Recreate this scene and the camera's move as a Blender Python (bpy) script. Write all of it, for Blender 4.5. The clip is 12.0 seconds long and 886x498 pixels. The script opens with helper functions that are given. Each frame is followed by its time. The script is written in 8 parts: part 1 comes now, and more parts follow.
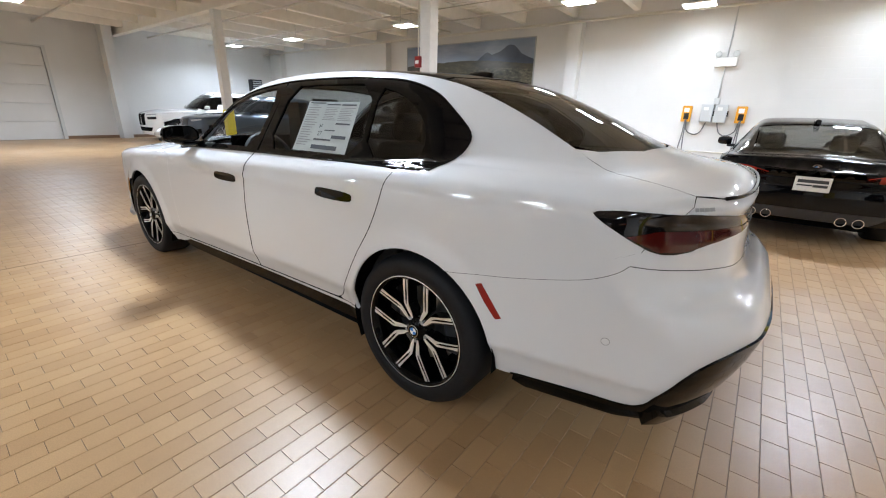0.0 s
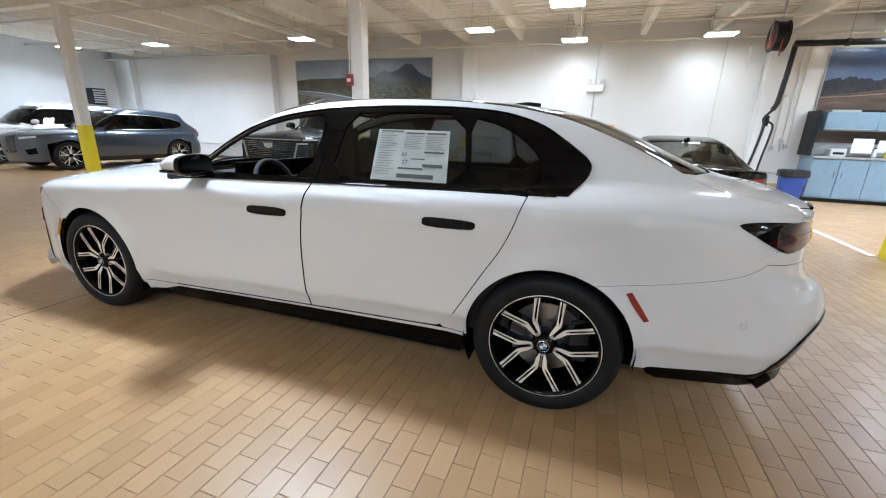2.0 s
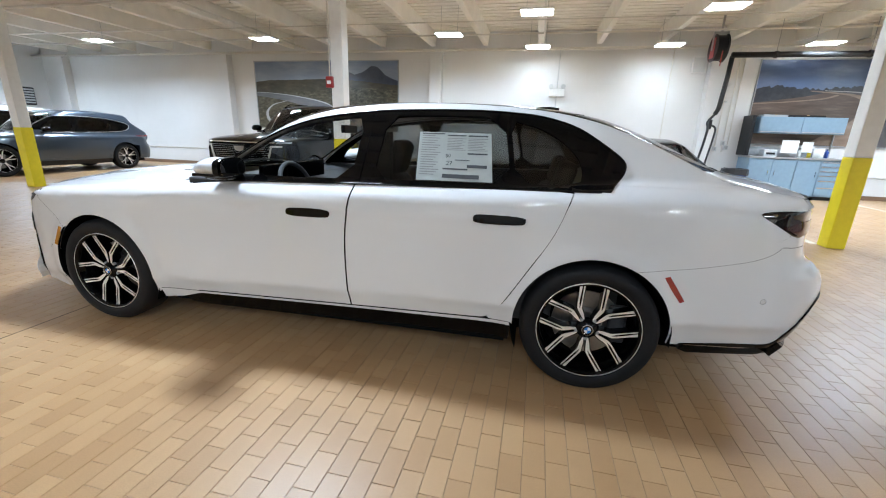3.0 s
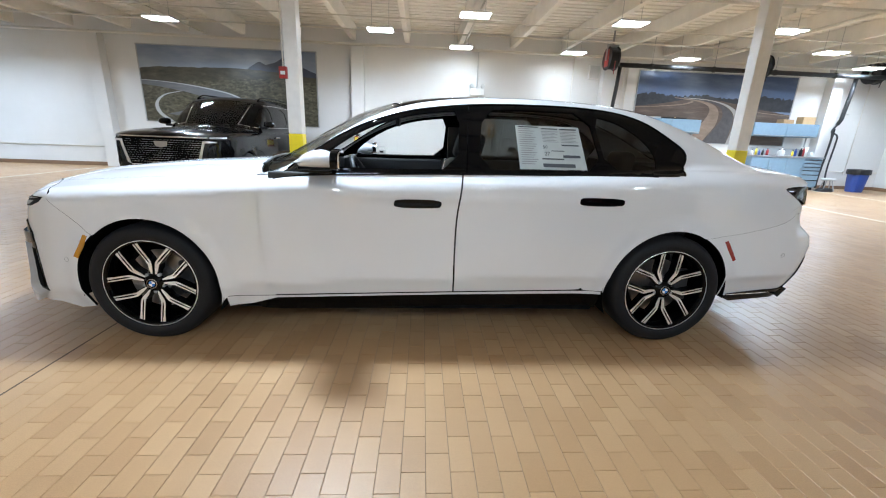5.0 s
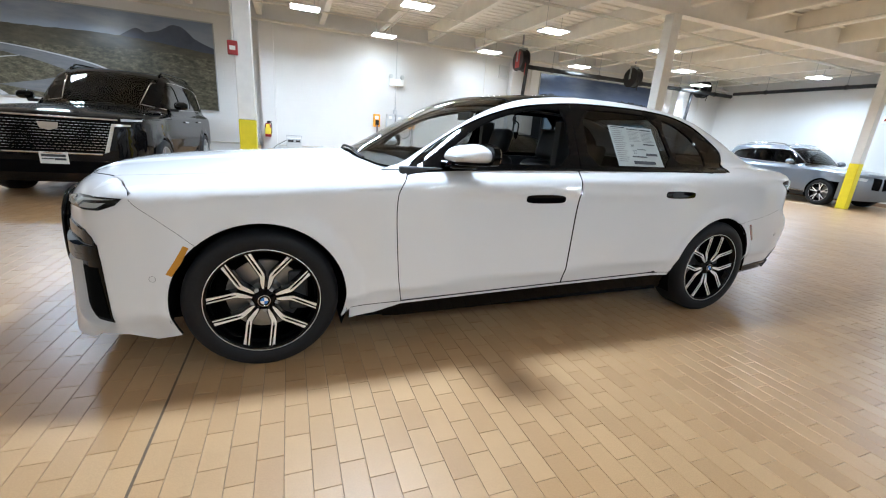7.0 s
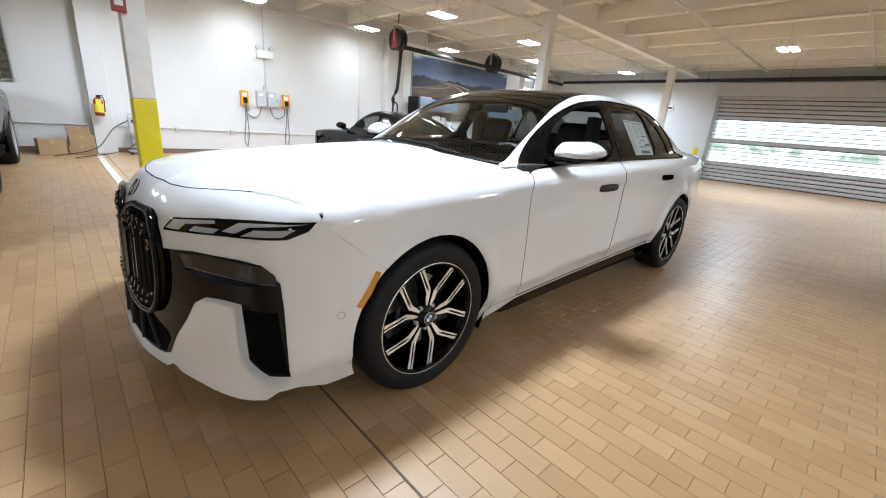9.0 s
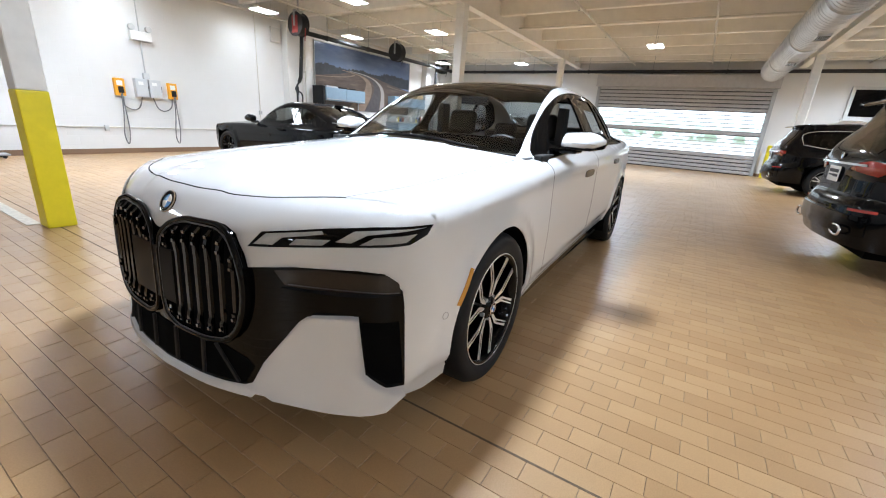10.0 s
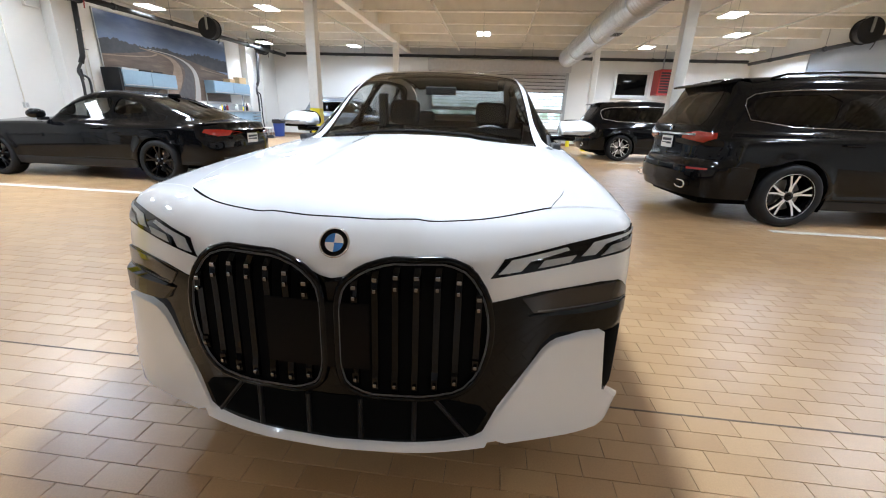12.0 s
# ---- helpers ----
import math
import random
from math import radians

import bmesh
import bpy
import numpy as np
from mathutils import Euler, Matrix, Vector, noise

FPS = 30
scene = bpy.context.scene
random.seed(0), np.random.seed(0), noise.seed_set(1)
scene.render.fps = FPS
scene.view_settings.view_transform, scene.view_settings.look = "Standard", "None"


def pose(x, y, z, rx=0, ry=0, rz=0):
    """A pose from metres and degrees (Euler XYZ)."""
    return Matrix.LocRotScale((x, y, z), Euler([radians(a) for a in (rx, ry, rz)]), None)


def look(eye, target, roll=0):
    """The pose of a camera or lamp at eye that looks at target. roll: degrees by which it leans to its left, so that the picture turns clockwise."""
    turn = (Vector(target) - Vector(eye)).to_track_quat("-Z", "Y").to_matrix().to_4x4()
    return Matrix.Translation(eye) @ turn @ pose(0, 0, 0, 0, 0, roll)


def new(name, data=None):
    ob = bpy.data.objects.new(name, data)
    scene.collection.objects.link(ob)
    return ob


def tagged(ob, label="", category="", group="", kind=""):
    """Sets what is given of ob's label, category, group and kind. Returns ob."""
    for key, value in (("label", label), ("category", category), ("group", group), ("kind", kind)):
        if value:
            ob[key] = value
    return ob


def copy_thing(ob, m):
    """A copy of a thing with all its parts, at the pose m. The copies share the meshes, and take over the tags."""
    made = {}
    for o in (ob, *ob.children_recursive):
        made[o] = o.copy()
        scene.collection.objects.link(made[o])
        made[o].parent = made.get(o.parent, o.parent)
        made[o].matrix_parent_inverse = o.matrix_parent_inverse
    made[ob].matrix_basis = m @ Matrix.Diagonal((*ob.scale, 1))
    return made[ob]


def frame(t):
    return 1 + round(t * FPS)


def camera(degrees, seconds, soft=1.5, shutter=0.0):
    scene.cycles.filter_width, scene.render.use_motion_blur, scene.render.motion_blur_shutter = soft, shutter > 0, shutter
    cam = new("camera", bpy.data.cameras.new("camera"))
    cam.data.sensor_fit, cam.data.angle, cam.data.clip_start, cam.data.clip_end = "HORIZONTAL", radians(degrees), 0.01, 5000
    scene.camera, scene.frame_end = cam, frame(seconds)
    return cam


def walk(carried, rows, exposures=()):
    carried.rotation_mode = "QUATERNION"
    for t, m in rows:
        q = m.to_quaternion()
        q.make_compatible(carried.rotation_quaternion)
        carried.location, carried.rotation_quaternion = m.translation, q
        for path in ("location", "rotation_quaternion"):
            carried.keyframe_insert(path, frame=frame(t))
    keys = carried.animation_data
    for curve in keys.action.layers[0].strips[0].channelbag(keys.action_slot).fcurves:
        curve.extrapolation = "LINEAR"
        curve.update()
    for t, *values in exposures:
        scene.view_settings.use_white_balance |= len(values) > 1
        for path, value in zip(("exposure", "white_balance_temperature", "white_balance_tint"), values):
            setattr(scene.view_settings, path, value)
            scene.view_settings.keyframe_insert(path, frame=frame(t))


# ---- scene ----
cam = camera(95.8, 12.0, soft=1.1)
PATH = [
    (0, (0.048, 0.139, 1.33), (-1.099, 1.644, 0.682), 1.7),
    (0.5, (-0.244, -0.07, 1.35), (-1.244, 1.542, 0.715), 1.5),
    (1, (-0.517, -0.165, 1.355), (-1.38, 1.531, 0.741), 1.4),
    (1.5, (-0.722, -0.268, 1.357), (-1.468, 1.489, 0.763), 1.5),
    (2, (-0.947, -0.471, 1.374), (-1.577, 1.339, 0.802), 1.8),
    (2.5, (-1.141, -0.618, 1.371), (-1.67, 1.228, 0.813), 1.8),
    (3, (-1.391, -0.726, 1.359), (-1.81, 1.15, 0.805), 1.8),
    (4.8, (-2.515, -1.015, 1.304), (-2.454, 0.904, 0.746), 2.0),
    (5, (-2.65, -1.007, 1.29), (-2.536, 0.912, 0.742), 2.2),
    (5.5, (-3.043, -1.008, 1.284), (-2.786, 0.9, 0.743), 2.7),
    (6, (-3.405, -0.919, 1.25), (-3.002, 0.964, 0.709), 3.4),
    (6.5, (-3.75, -0.802, 1.243), (-3.193, 1.041, 0.702), 3.8),
    (7, (-4.117, -0.696, 1.233), (-3.415, 1.092, 0.678), 4.2),
    (8.8, (-5.293, -0.004, 1.214), (-4.029, 1.43, 0.625), 4.9),
    (9, (-5.397, 0.117, 1.221), (-4.066, 1.485, 0.626), 4.8),
    (9.5, (-5.65, 0.399, 1.216), (-4.156, 1.587, 0.616), 4.5),
    (10, (-5.882, 0.659, 1.198), (-4.251, 1.643, 0.59), 3.9),
    (10.5, (-6.002, 0.965, 1.188), (-4.266, 1.739, 0.565), 3.2),
    (11, (-6.087, 1.277, 1.186), (-4.272, 1.834, 0.557), 2.7),
    (11.5, (-6.172, 1.58, 1.191), (-4.313, 1.947, 0.553), 2.3),
    (12, (-6.197, 1.85, 1.203), (-4.315, 2.063, 0.562), 2.0),
]
walk(cam, [(t, look(eye, target, roll)) for t, eye, target, roll in PATH], exposures=[(0, 0.50, 6500, 10), (1.5, 0.50, 6350, 9), (3, 0.50, 6150, 7), (7.2, 0.50, 6100, 7), (8.8, 0.43, 6400, 9), (12, 0.44, 6450, 10)])

# ---- world and exposure ----
world = bpy.data.worlds.new("world")
scene.world = world
world.use_nodes = True
wn = world.node_tree.nodes
sky = wn.new("ShaderNodeTexSky")
sky.sky_type, sky.sun_disc, sky.sun_elevation, sky.sun_rotation = "NISHITA", False, radians(40), radians(200)
world.node_tree.links.new(sky.outputs[0], wn["Background"].inputs[0])
wn["Background"].inputs[1].default_value = 0.1
LAMP_POWER = 92.0

# ---- materials ----


class Mat:
    """A small node material builder."""

    def __init__(self, name, color, rough=0.5, metal=0.0, coat=0.0, spec=0.5):
        self.m = bpy.data.materials.new(name)
        self.m.use_nodes = True
        self.t = self.m.node_tree
        self.n = self.t.nodes
        self.b = self.n["Principled BSDF"]
        self.b.inputs["Base Color"].default_value = (*color, 1)
        self.b.inputs["Roughness"].default_value = rough
        self.b.inputs["Metallic"].default_value = metal
        self.b.inputs["Coat Weight"].default_value = coat
        self.b.inputs["Coat Roughness"].default_value = 0.03
        self.b.inputs["Specular IOR Level"].default_value = spec
        self.color = color
        self.last = None

    def link(self, a, b):
        self.t.links.new(a, b)

    def coords(self, kind="Object"):
        return self.n.new("ShaderNodeTexCoord").outputs[kind]

    def noise(self, scale, detail=4.0, vec=None, stretch=None, rough=0.55):
        tex = self.n.new("ShaderNodeTexNoise")
        tex.inputs["Scale"].default_value, tex.inputs["Detail"].default_value = scale, detail
        tex.inputs["Roughness"].default_value = rough
        src = vec or self.coords()
        if stretch:
            mp = self.n.new("ShaderNodeMapping")
            mp.inputs["Scale"].default_value = stretch
            self.link(src, mp.inputs[0])
            src = mp.outputs[0]
        self.link(src, tex.inputs["Vector"])
        return tex.outputs["Fac"]

    def ramp(self, fac, stops):
        r = self.n.new("ShaderNodeValToRGB")
        while len(r.color_ramp.elements) < len(stops):
            r.color_ramp.elements.new(0.5)
        for e, (p, c) in zip(r.color_ramp.elements, stops):
            e.position = p
            e.color = (*c, 1) if len(c) == 3 else c
        self.link(fac, r.inputs[0])
        return r.outputs[0]

    def mix(self, fac, a, b, mode="MIX"):
        x = self.n.new("ShaderNodeMix")
        x.data_type, x.blend_type = "RGBA", mode
        for sock, v in ((x.inputs[0], fac), (x.inputs[6], a), (x.inputs[7], b)):
            if isinstance(v, (int, float)):
                sock.default_value = v
            elif isinstance(v, tuple):
                sock.default_value = (*v, 1)
            else:
                self.link(v, sock)
        return x.outputs[2]

    def math(self, op, a, b=0.0):
        x = self.n.new("ShaderNodeMath")
        x.operation = op
        for sock, v in zip(x.inputs, (a, b)):
            if isinstance(v, (int, float)):
                sock.default_value = v
            else:
                self.link(v, sock)
        return x.outputs[0]

    def base(self, out):
        self.link(out, self.b.inputs["Base Color"])
        return self

    def rough(self, out):
        self.link(out, self.b.inputs["Roughness"])
        return self

    def bump(self, out, strength=0.2, dist=0.01):
        x = self.n.new("ShaderNodeBump")
        x.inputs["Strength"].default_value, x.inputs["Distance"].default_value = strength, dist
        self.link(out, x.inputs["Height"])
        if self.last:
            self.link(self.last, x.inputs["Normal"])
        self.last = x.outputs[0]
        self.link(x.outputs[0], self.b.inputs["Normal"])
        return self

    def vary(self, scale, amount, big=None, big_amount=0.0):
        """Mottling of the base colour at two scales."""
        c = self.color
        dark = tuple(v * (1 - amount) for v in c)
        lite = tuple(min(1, v * (1 + amount * 0.6)) for v in c)
        out = self.ramp(self.noise(scale), [(0.3, dark), (0.7, lite)])
        if big:
            out = self.mix(self.math("MULTIPLY", self.noise(big, 3), big_amount), out, tuple(v * 0.45 for v in c))
        return self.base(out)


def plain(name, color, rough=0.5, metal=0.0, coat=0.0, grain=60.0, amount=0.06, spec=0.5):
    return Mat(name, color, rough, metal, coat, spec).vary(grain, amount).m


def glow(name, color, strength):
    m = bpy.data.materials.new(name)
    m.use_nodes = True
    b = m.node_tree.nodes["Principled BSDF"]
    b.inputs["Base Color"].default_value = (*color, 1)
    b.inputs["Emission Color"].default_value = (*color, 1)
    b.inputs["Emission Strength"].default_value = strength
    return m


def tile_material(name):
    m = Mat(name, (0.46, 0.235, 0.10), 0.36, coat=0.30, spec=0.4)
    m.b.inputs["Coat Roughness"].default_value = 0.34
    m.b.inputs["Coat IOR"].default_value = 1.6
    geo = m.n.new("ShaderNodeNewGeometry")
    pos = geo.outputs["Position"]
    info = m.n.new("ShaderNodeObjectInfo")
    rnd = m.math("FRACT", m.math("ADD", geo.outputs["Random Per Island"], info.outputs["Random"]))
    col = m.ramp(rnd, [(0.0, (0.355, 0.205, 0.090)), (0.35, (0.395, 0.236, 0.108)), (0.7, (0.42, 0.257, 0.121)), (1.0, (0.455, 0.286, 0.140))])
    stain = m.ramp(m.noise(0.45, 5, pos), [(0.42, (0, 0, 0)), (0.72, (1, 1, 1))])
    col = m.mix(m.math("MULTIPLY", stain, 0.28), col, (0.46, 0.31, 0.165))
    dirt = m.ramp(m.noise(2.3, 6, pos, rough=0.7), [(0.55, (0, 0, 0)), (0.78, (1, 1, 1))])
    col = m.mix(m.math("MULTIPLY", dirt, 0.22), col, (0.20, 0.115, 0.06))
    speck = m.noise(180, 2, pos)
    col = m.mix(0.10, col, m.ramp(speck, [(0.35, (0.2, 0.1, 0.05)), (0.65, (0.7, 0.45, 0.25))]))
    m.base(col)
    m.rough(m.math("ADD", 0.27, m.math("MULTIPLY", m.noise(1.6, 5, pos), 0.22)))
    m.bump(m.noise(22, 4, pos), 0.12, 0.004)
    return m.m


TW, TL = 0.0978, 0.1955
M_TILE = tile_material("quarry_tile")
M_GROUT = Mat("dark_grout", (0.13, 0.088, 0.055), 0.8).vary(40, 0.3).m


def wall_material():
    m = Mat("white_painted_block", (0.66, 0.655, 0.63), 0.55)
    geo = m.n.new("ShaderNodeNewGeometry")
    xyz = m.n.new("ShaderNodeSeparateXYZ")
    m.link(geo.outputs["Position"], xyz.inputs[0])
    cb = m.n.new("ShaderNodeCombineXYZ")
    m.link(m.math("ADD", xyz.outputs[0], xyz.outputs[1]), cb.inputs[0])
    m.link(xyz.outputs[2], cb.inputs[1])
    br = m.n.new("ShaderNodeTexBrick")
    for k, v in (("Scale", 1.0), ("Mortar Size", 0.006), ("Mortar Smooth", 0.6), ("Brick Width", 0.4), ("Row Height", 0.2), ("Bias", 0.0)):
        br.inputs[k].default_value = v
    br.inputs["Color1"].default_value = br.inputs["Color2"].default_value = (1, 1, 1, 1)
    br.inputs["Mortar"].default_value = (0, 0, 0, 1)
    m.link(cb.outputs[0], br.inputs[0])
    col = m.ramp(m.noise(0.6, 5, geo.outputs["Position"]), [(0.3, (0.63, 0.62, 0.595)), (0.7, (0.69, 0.685, 0.67))])
    scuff = m.ramp(m.noise(3.0, 6, geo.outputs["Position"], stretch=(1, 1, 0.4)), [(0.62, (0, 0, 0)), (0.8, (1, 1, 1))])
    m.base(m.mix(m.math("MULTIPLY", scuff, 0.12), col, (0.5, 0.48, 0.44)))
    m.bump(br.outputs[0], 0.35, 0.004).bump(m.noise(60, 3, geo.outputs["Position"]), 0.12, 0.003)
    return m.m


M_WALL = wall_material()
M_CEIL = plain("cream_painted_steel", (0.84, 0.81, 0.74), 0.5, grain=4.0, amount=0.05)
M_STEEL = plain("white_painted_column", (0.78, 0.77, 0.73), 0.42, grain=9, amount=0.05)
M_YELLOW = Mat("yellow_safety_paint", (0.80, 0.67, 0.02), 0.4).vary(14, 0.05, 5, 0.15).m
M_BASE = plain("brown_wall_base", (0.20, 0.12, 0.07), 0.5)
M_GREY = plain("grey_painted_metal", (0.36, 0.37, 0.37), 0.45)
M_LIGHTGREY = plain("light_grey_metal", (0.55, 0.56, 0.55), 0.45)
M_BLACK = plain("black_plastic", (0.010, 0.010, 0.011), 0.45, spec=0.3)
# near-black colour that stands for shade in openings, seams and recesses
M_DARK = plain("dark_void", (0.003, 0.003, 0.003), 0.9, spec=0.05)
M_GLOSSBLACK = plain("gloss_black_trim", (0.002, 0.002, 0.0022), 0.03, amount=0.02, spec=0.2)
M_CHROME = plain("chrome", (0.80, 0.80, 0.82), 0.08, metal=1.0, amount=0.01)
M_ALU = plain("machined_aluminium", (0.86, 0.85, 0.84), 0.32, metal=0.7, grain=200, amount=0.05)
M_ORANGE = plain("yellow_orange_box", (0.80, 0.36, 0.02), 0.45)
M_RED = plain("red_enamel", (0.30, 0.02, 0.018), 0.35)
M_BLUE = Mat("blue_grey_cabinet", (0.215, 0.32, 0.41), 0.4).vary(12, 0.06, 2, 0.1).m
M_BIN = plain("blue_plastic_bin", (0.03, 0.07, 0.30), 0.5)
M_CARD = plain("brown_cardboard", (0.42, 0.28, 0.15), 0.85, amount=0.12)
M_LAMP = glow("lit_led_panel", (0.90, 0.97, 1.0), 24.0)
M_WHITELINE = Mat("worn_white_line_paint", (0.70, 0.66, 0.58), 0.55).vary(30, 0.25, 5, 0.3).m
M_GALV = Mat("galvanised_duct", (0.62, 0.64, 0.66), 0.32, 1.0).vary(6, 0.12).m
# white paper darkened as if seen through tinted glass
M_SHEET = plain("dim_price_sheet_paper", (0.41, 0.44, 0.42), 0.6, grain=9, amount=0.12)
M_PAPER = plain("white_paper", (0.80, 0.80, 0.77), 0.7)

# ---- geometry helpers ----


class Geo:
    """Collects vertices and faces for one mesh."""

    def __init__(self):
        self.v, self.f = [], []

    def add(self, v, f):
        o = len(self.v)
        self.v += [tuple(p) for p in v]
        self.f += [tuple(i + o for i in q) for q in f]
        return self

    def box(self, x0, x1, y0, y1, z0, z1):
        v = [(x, y, z) for x in (x0, x1) for y in (y0, y1) for z in (z0, z1)]
        return self.add(v, [(0, 1, 3, 2), (4, 6, 7, 5), (0, 4, 5, 1), (2, 3, 7, 6), (0, 2, 6, 4), (1, 5, 7, 3)])

    def tube(self, path, r, n=10, closed=False, caps=True):
        """A round tube along a path of points; r may be a list."""
        pts = [Vector(p) for p in path]
        rs = r if isinstance(r, (list, tuple)) else [r] * len(pts)
        v, f, up = [], [], None
        for i, p in enumerate(pts):
            a = pts[i - 1] if (i or closed) else p
            b = pts[(i + 1) % len(pts)] if (i + 1 < len(pts) or closed) else p
            d = (b - a).normalized()
            if up is None:
                up = d.orthogonal().normalized()
            up = (up - d * up.dot(d)).normalized()
            side = d.cross(up)
            v += [p + (up * math.cos(k * 2 * math.pi / n) + side * math.sin(k * 2 * math.pi / n)) * rs[i] for k in range(n)]
        m = len(pts)
        for i in range(m if closed else m - 1):
            j = (i + 1) % m
            f += [(i * n + k, i * n + (k + 1) % n, j * n + (k + 1) % n, j * n + k) for k in range(n)]
        if caps and not closed:
            f += [tuple(range(n))[::-1], tuple(range((m - 1) * n, m * n))]
        return self.add(v, f)

    def prism(self, poly, place, lo, hi):
        """A polygon of (a, b) pushed from lo to hi; place(a, b, c) gives the point."""
        n = len(poly)
        v = [place(a, b, lo) for a, b in poly] + [place(a, b, hi) for a, b in poly]
        return self.add(v, [tuple(range(n))[::-1], tuple(range(n, 2 * n))] + [(i, (i + 1) % n, n + (i + 1) % n, n + i) for i in range(n)])

    def lathe(self, prof, place, n=32, closed=False):
        """A profile of (radius, height) turned; place(x, y, h)."""
        v = [place(r * math.cos(k * 2 * math.pi / n), r * math.sin(k * 2 * math.pi / n), h) for r, h in prof for k in range(n)]
        m = len(prof)
        f = [(i * n + k, i * n + (k + 1) % n, ((i + 1) % m) * n + (k + 1) % n, ((i + 1) % m) * n + k) for i in range(m if closed else m - 1) for k in range(n)]
        return self.add(v, f)

    def make(self, name, mat, parent=None, label="", bevel=0.0, smooth=False, seg=2):
        me = bpy.data.meshes.new(name)
        me.from_pydata(self.v, [], self.f)
        bm = bmesh.new()
        bm.from_mesh(me)
        bmesh.ops.recalc_face_normals(bm, faces=bm.faces)
        if bevel:
            bmesh.ops.bevel(bm, geom=[e for e in bm.edges if len(e.link_faces) == 2 and e.calc_face_angle(0) > 0.5], offset=bevel, segments=seg, affect="EDGES", profile=0.5)
        bm.to_mesh(me)
        bm.free()
        me.materials.append(mat)
        if smooth:
            me.shade_smooth()
        ob = new(name, me)
        if parent:
            ob.parent = parent
        if label:
            tagged(ob, label)
        return ob


def smooth_by_angle(ob, deg=35):
    me = ob.data
    me.shade_smooth()
    bm = bmesh.new()
    bm.from_mesh(me)
    for e in bm.edges:
        e.smooth = e.calc_face_angle(0) < radians(deg)
    bm.to_mesh(me)
    bm.free()
    return ob


def thing(name, m, label, category, group="", kind=""):
    ob = new(name)
    ob.matrix_basis = m
    ob.empty_display_size = 0.1
    return tagged(ob, label, category, group, kind)


def structure(ob, label, category=""):
    return tagged(ob, label, category or ob.name.replace("_", " "), kind="structure")


# ---- the hall ----
XW, XE, YN, YS, ZC = -20.2, 12.8, 12.065, -8.2, 4.22
structure(Geo().box(XW - 0.3, XE + 0.3, YS - 0.3, YN + 0.3, -0.12, -0.0045).make("floor", M_GROUT), "brown quarry tile floor in running bond", "floor")

# walls, with the openings of the two overhead doors
DY0, DY1, DZ = -1.0, 4.75, 3.0
structure(Geo().box(XW - 0.3, XE + 0.3, YN, YN + 0.3, 0, ZC + 0.3).make("wall_north", M_WALL), "white painted block wall", "wall")
structure(Geo().box(XW - 0.3, XE + 0.3, YS - 0.3, YS, 0, ZC + 0.3).make("wall_south", M_WALL), "white painted block wall", "wall")
structure(Geo().box(XE, XE + 0.3, YS, DY0, 0, ZC + 0.3).box(XE, XE + 0.3, DY1, YN, 0, ZC + 0.3).box(XE, XE + 0.3, DY0, DY1, DZ, ZC + 0.3).make("wall_east", M_WALL), "white painted block wall round an overhead door", "wall")
WY0, WY1, WZ = -0.9, 3.65, 3.05
structure(Geo().box(XW - 0.3, XW, YS, WY0, 0, ZC + 0.3).box(XW - 0.3, XW, WY1, YN, 0, ZC + 0.3).box(XW - 0.3, XW, WY0, WY1, WZ, ZC + 0.3).box(XW - 0.3, XW - 0.12, WY0, WY1, 0, WZ).make("wall_west", M_WALL), "white painted block wall with a closed panel door", "wall")
for i, (x, w) in enumerate(((-11.95, 0.34), (-4.6, 0.36), (2.95, 0.36), (10.3, 0.36), (-19.0, 0.3))):
    structure(Geo().box(x - w / 2, x + w / 2, YN - 0.27, YN + 0.01, 0, 3.72).make("pilaster", M_WALL, bevel=0.008), "white painted wall pilaster", "pilaster")
structure(Geo().box(XW - 0.01, XW + 0.55, 5.3, 5.62, 0, ZC).make("pilaster", M_WALL, bevel=0.008), "white painted wall pilaster", "pilaster")
base = Geo()
xs = [XW, -12.12, -11.78, -4.78, -4.42, 2.77, 3.13, 10.12, 10.48, XE]
for a, b in zip(xs[::2], xs[1::2]):
    base.box(a, b, YN - 0.02, YN + 0.005, 0, 0.11)
base.box(XW - 0.005, XW + 0.02, WY1, 5.3, 0, 0.11).box(XW - 0.005, XW + 0.02, 5.62, YN, 0, 0.11)
base.box(XE - 0.02, XE + 0.005, DY1, YN, 0, 0.11).box(XE - 0.02, XE + 0.005, YS, DY0, 0, 0.11)
structure(base.make("baseboard", M_BASE), "brown tile wall base", "baseboard")

# ceiling deck: ribbed steel sheet over joists and two girder lines
deck = Geo()
y, prof = YS, []
while y < YN:
    prof += [(y, ZC), (y + 0.17, ZC), (y + 0.185, ZC + 0.055), (y + 0.235, ZC + 0.055), (y + 0.25, ZC)]
    y += 0.25
for a, b in zip(prof, prof[1:]):
    if a != b:
        deck.add([(XW - 0.2, a[0], a[1]), (XE + 0.2, a[0], a[1]), (XE + 0.2, b[0], b[1]), (XW - 0.2, b[0], b[1])], [(0, 1, 2, 3)])
deck.box(XW - 0.3, XE + 0.3, YS - 0.3, YN + 0.3, ZC + 0.075, ZC + 0.2)
structure(deck.make("ceiling", M_CEIL), "cream painted ribbed steel roof deck", "ceiling")


def i_beam(g, a, b, z0, z1, w, along):
    """An I section from a to b along one axis at the other axis' value."""
    t = 0.014
    (s, lo, hi) = along
    for (c0, c1, d0, d1) in ((-w / 2, w / 2, z0, z0 + t), (-w / 2, w / 2, z1 - t, z1), (-0.012, 0.012, z0 + t, z1 - t)):
        if s == "x":
            g.box(lo, hi, a + c0, a + c1, d0, d1)
        else:
            g.box(a + c0, a + c1, lo, hi, d0, d1)
    return g


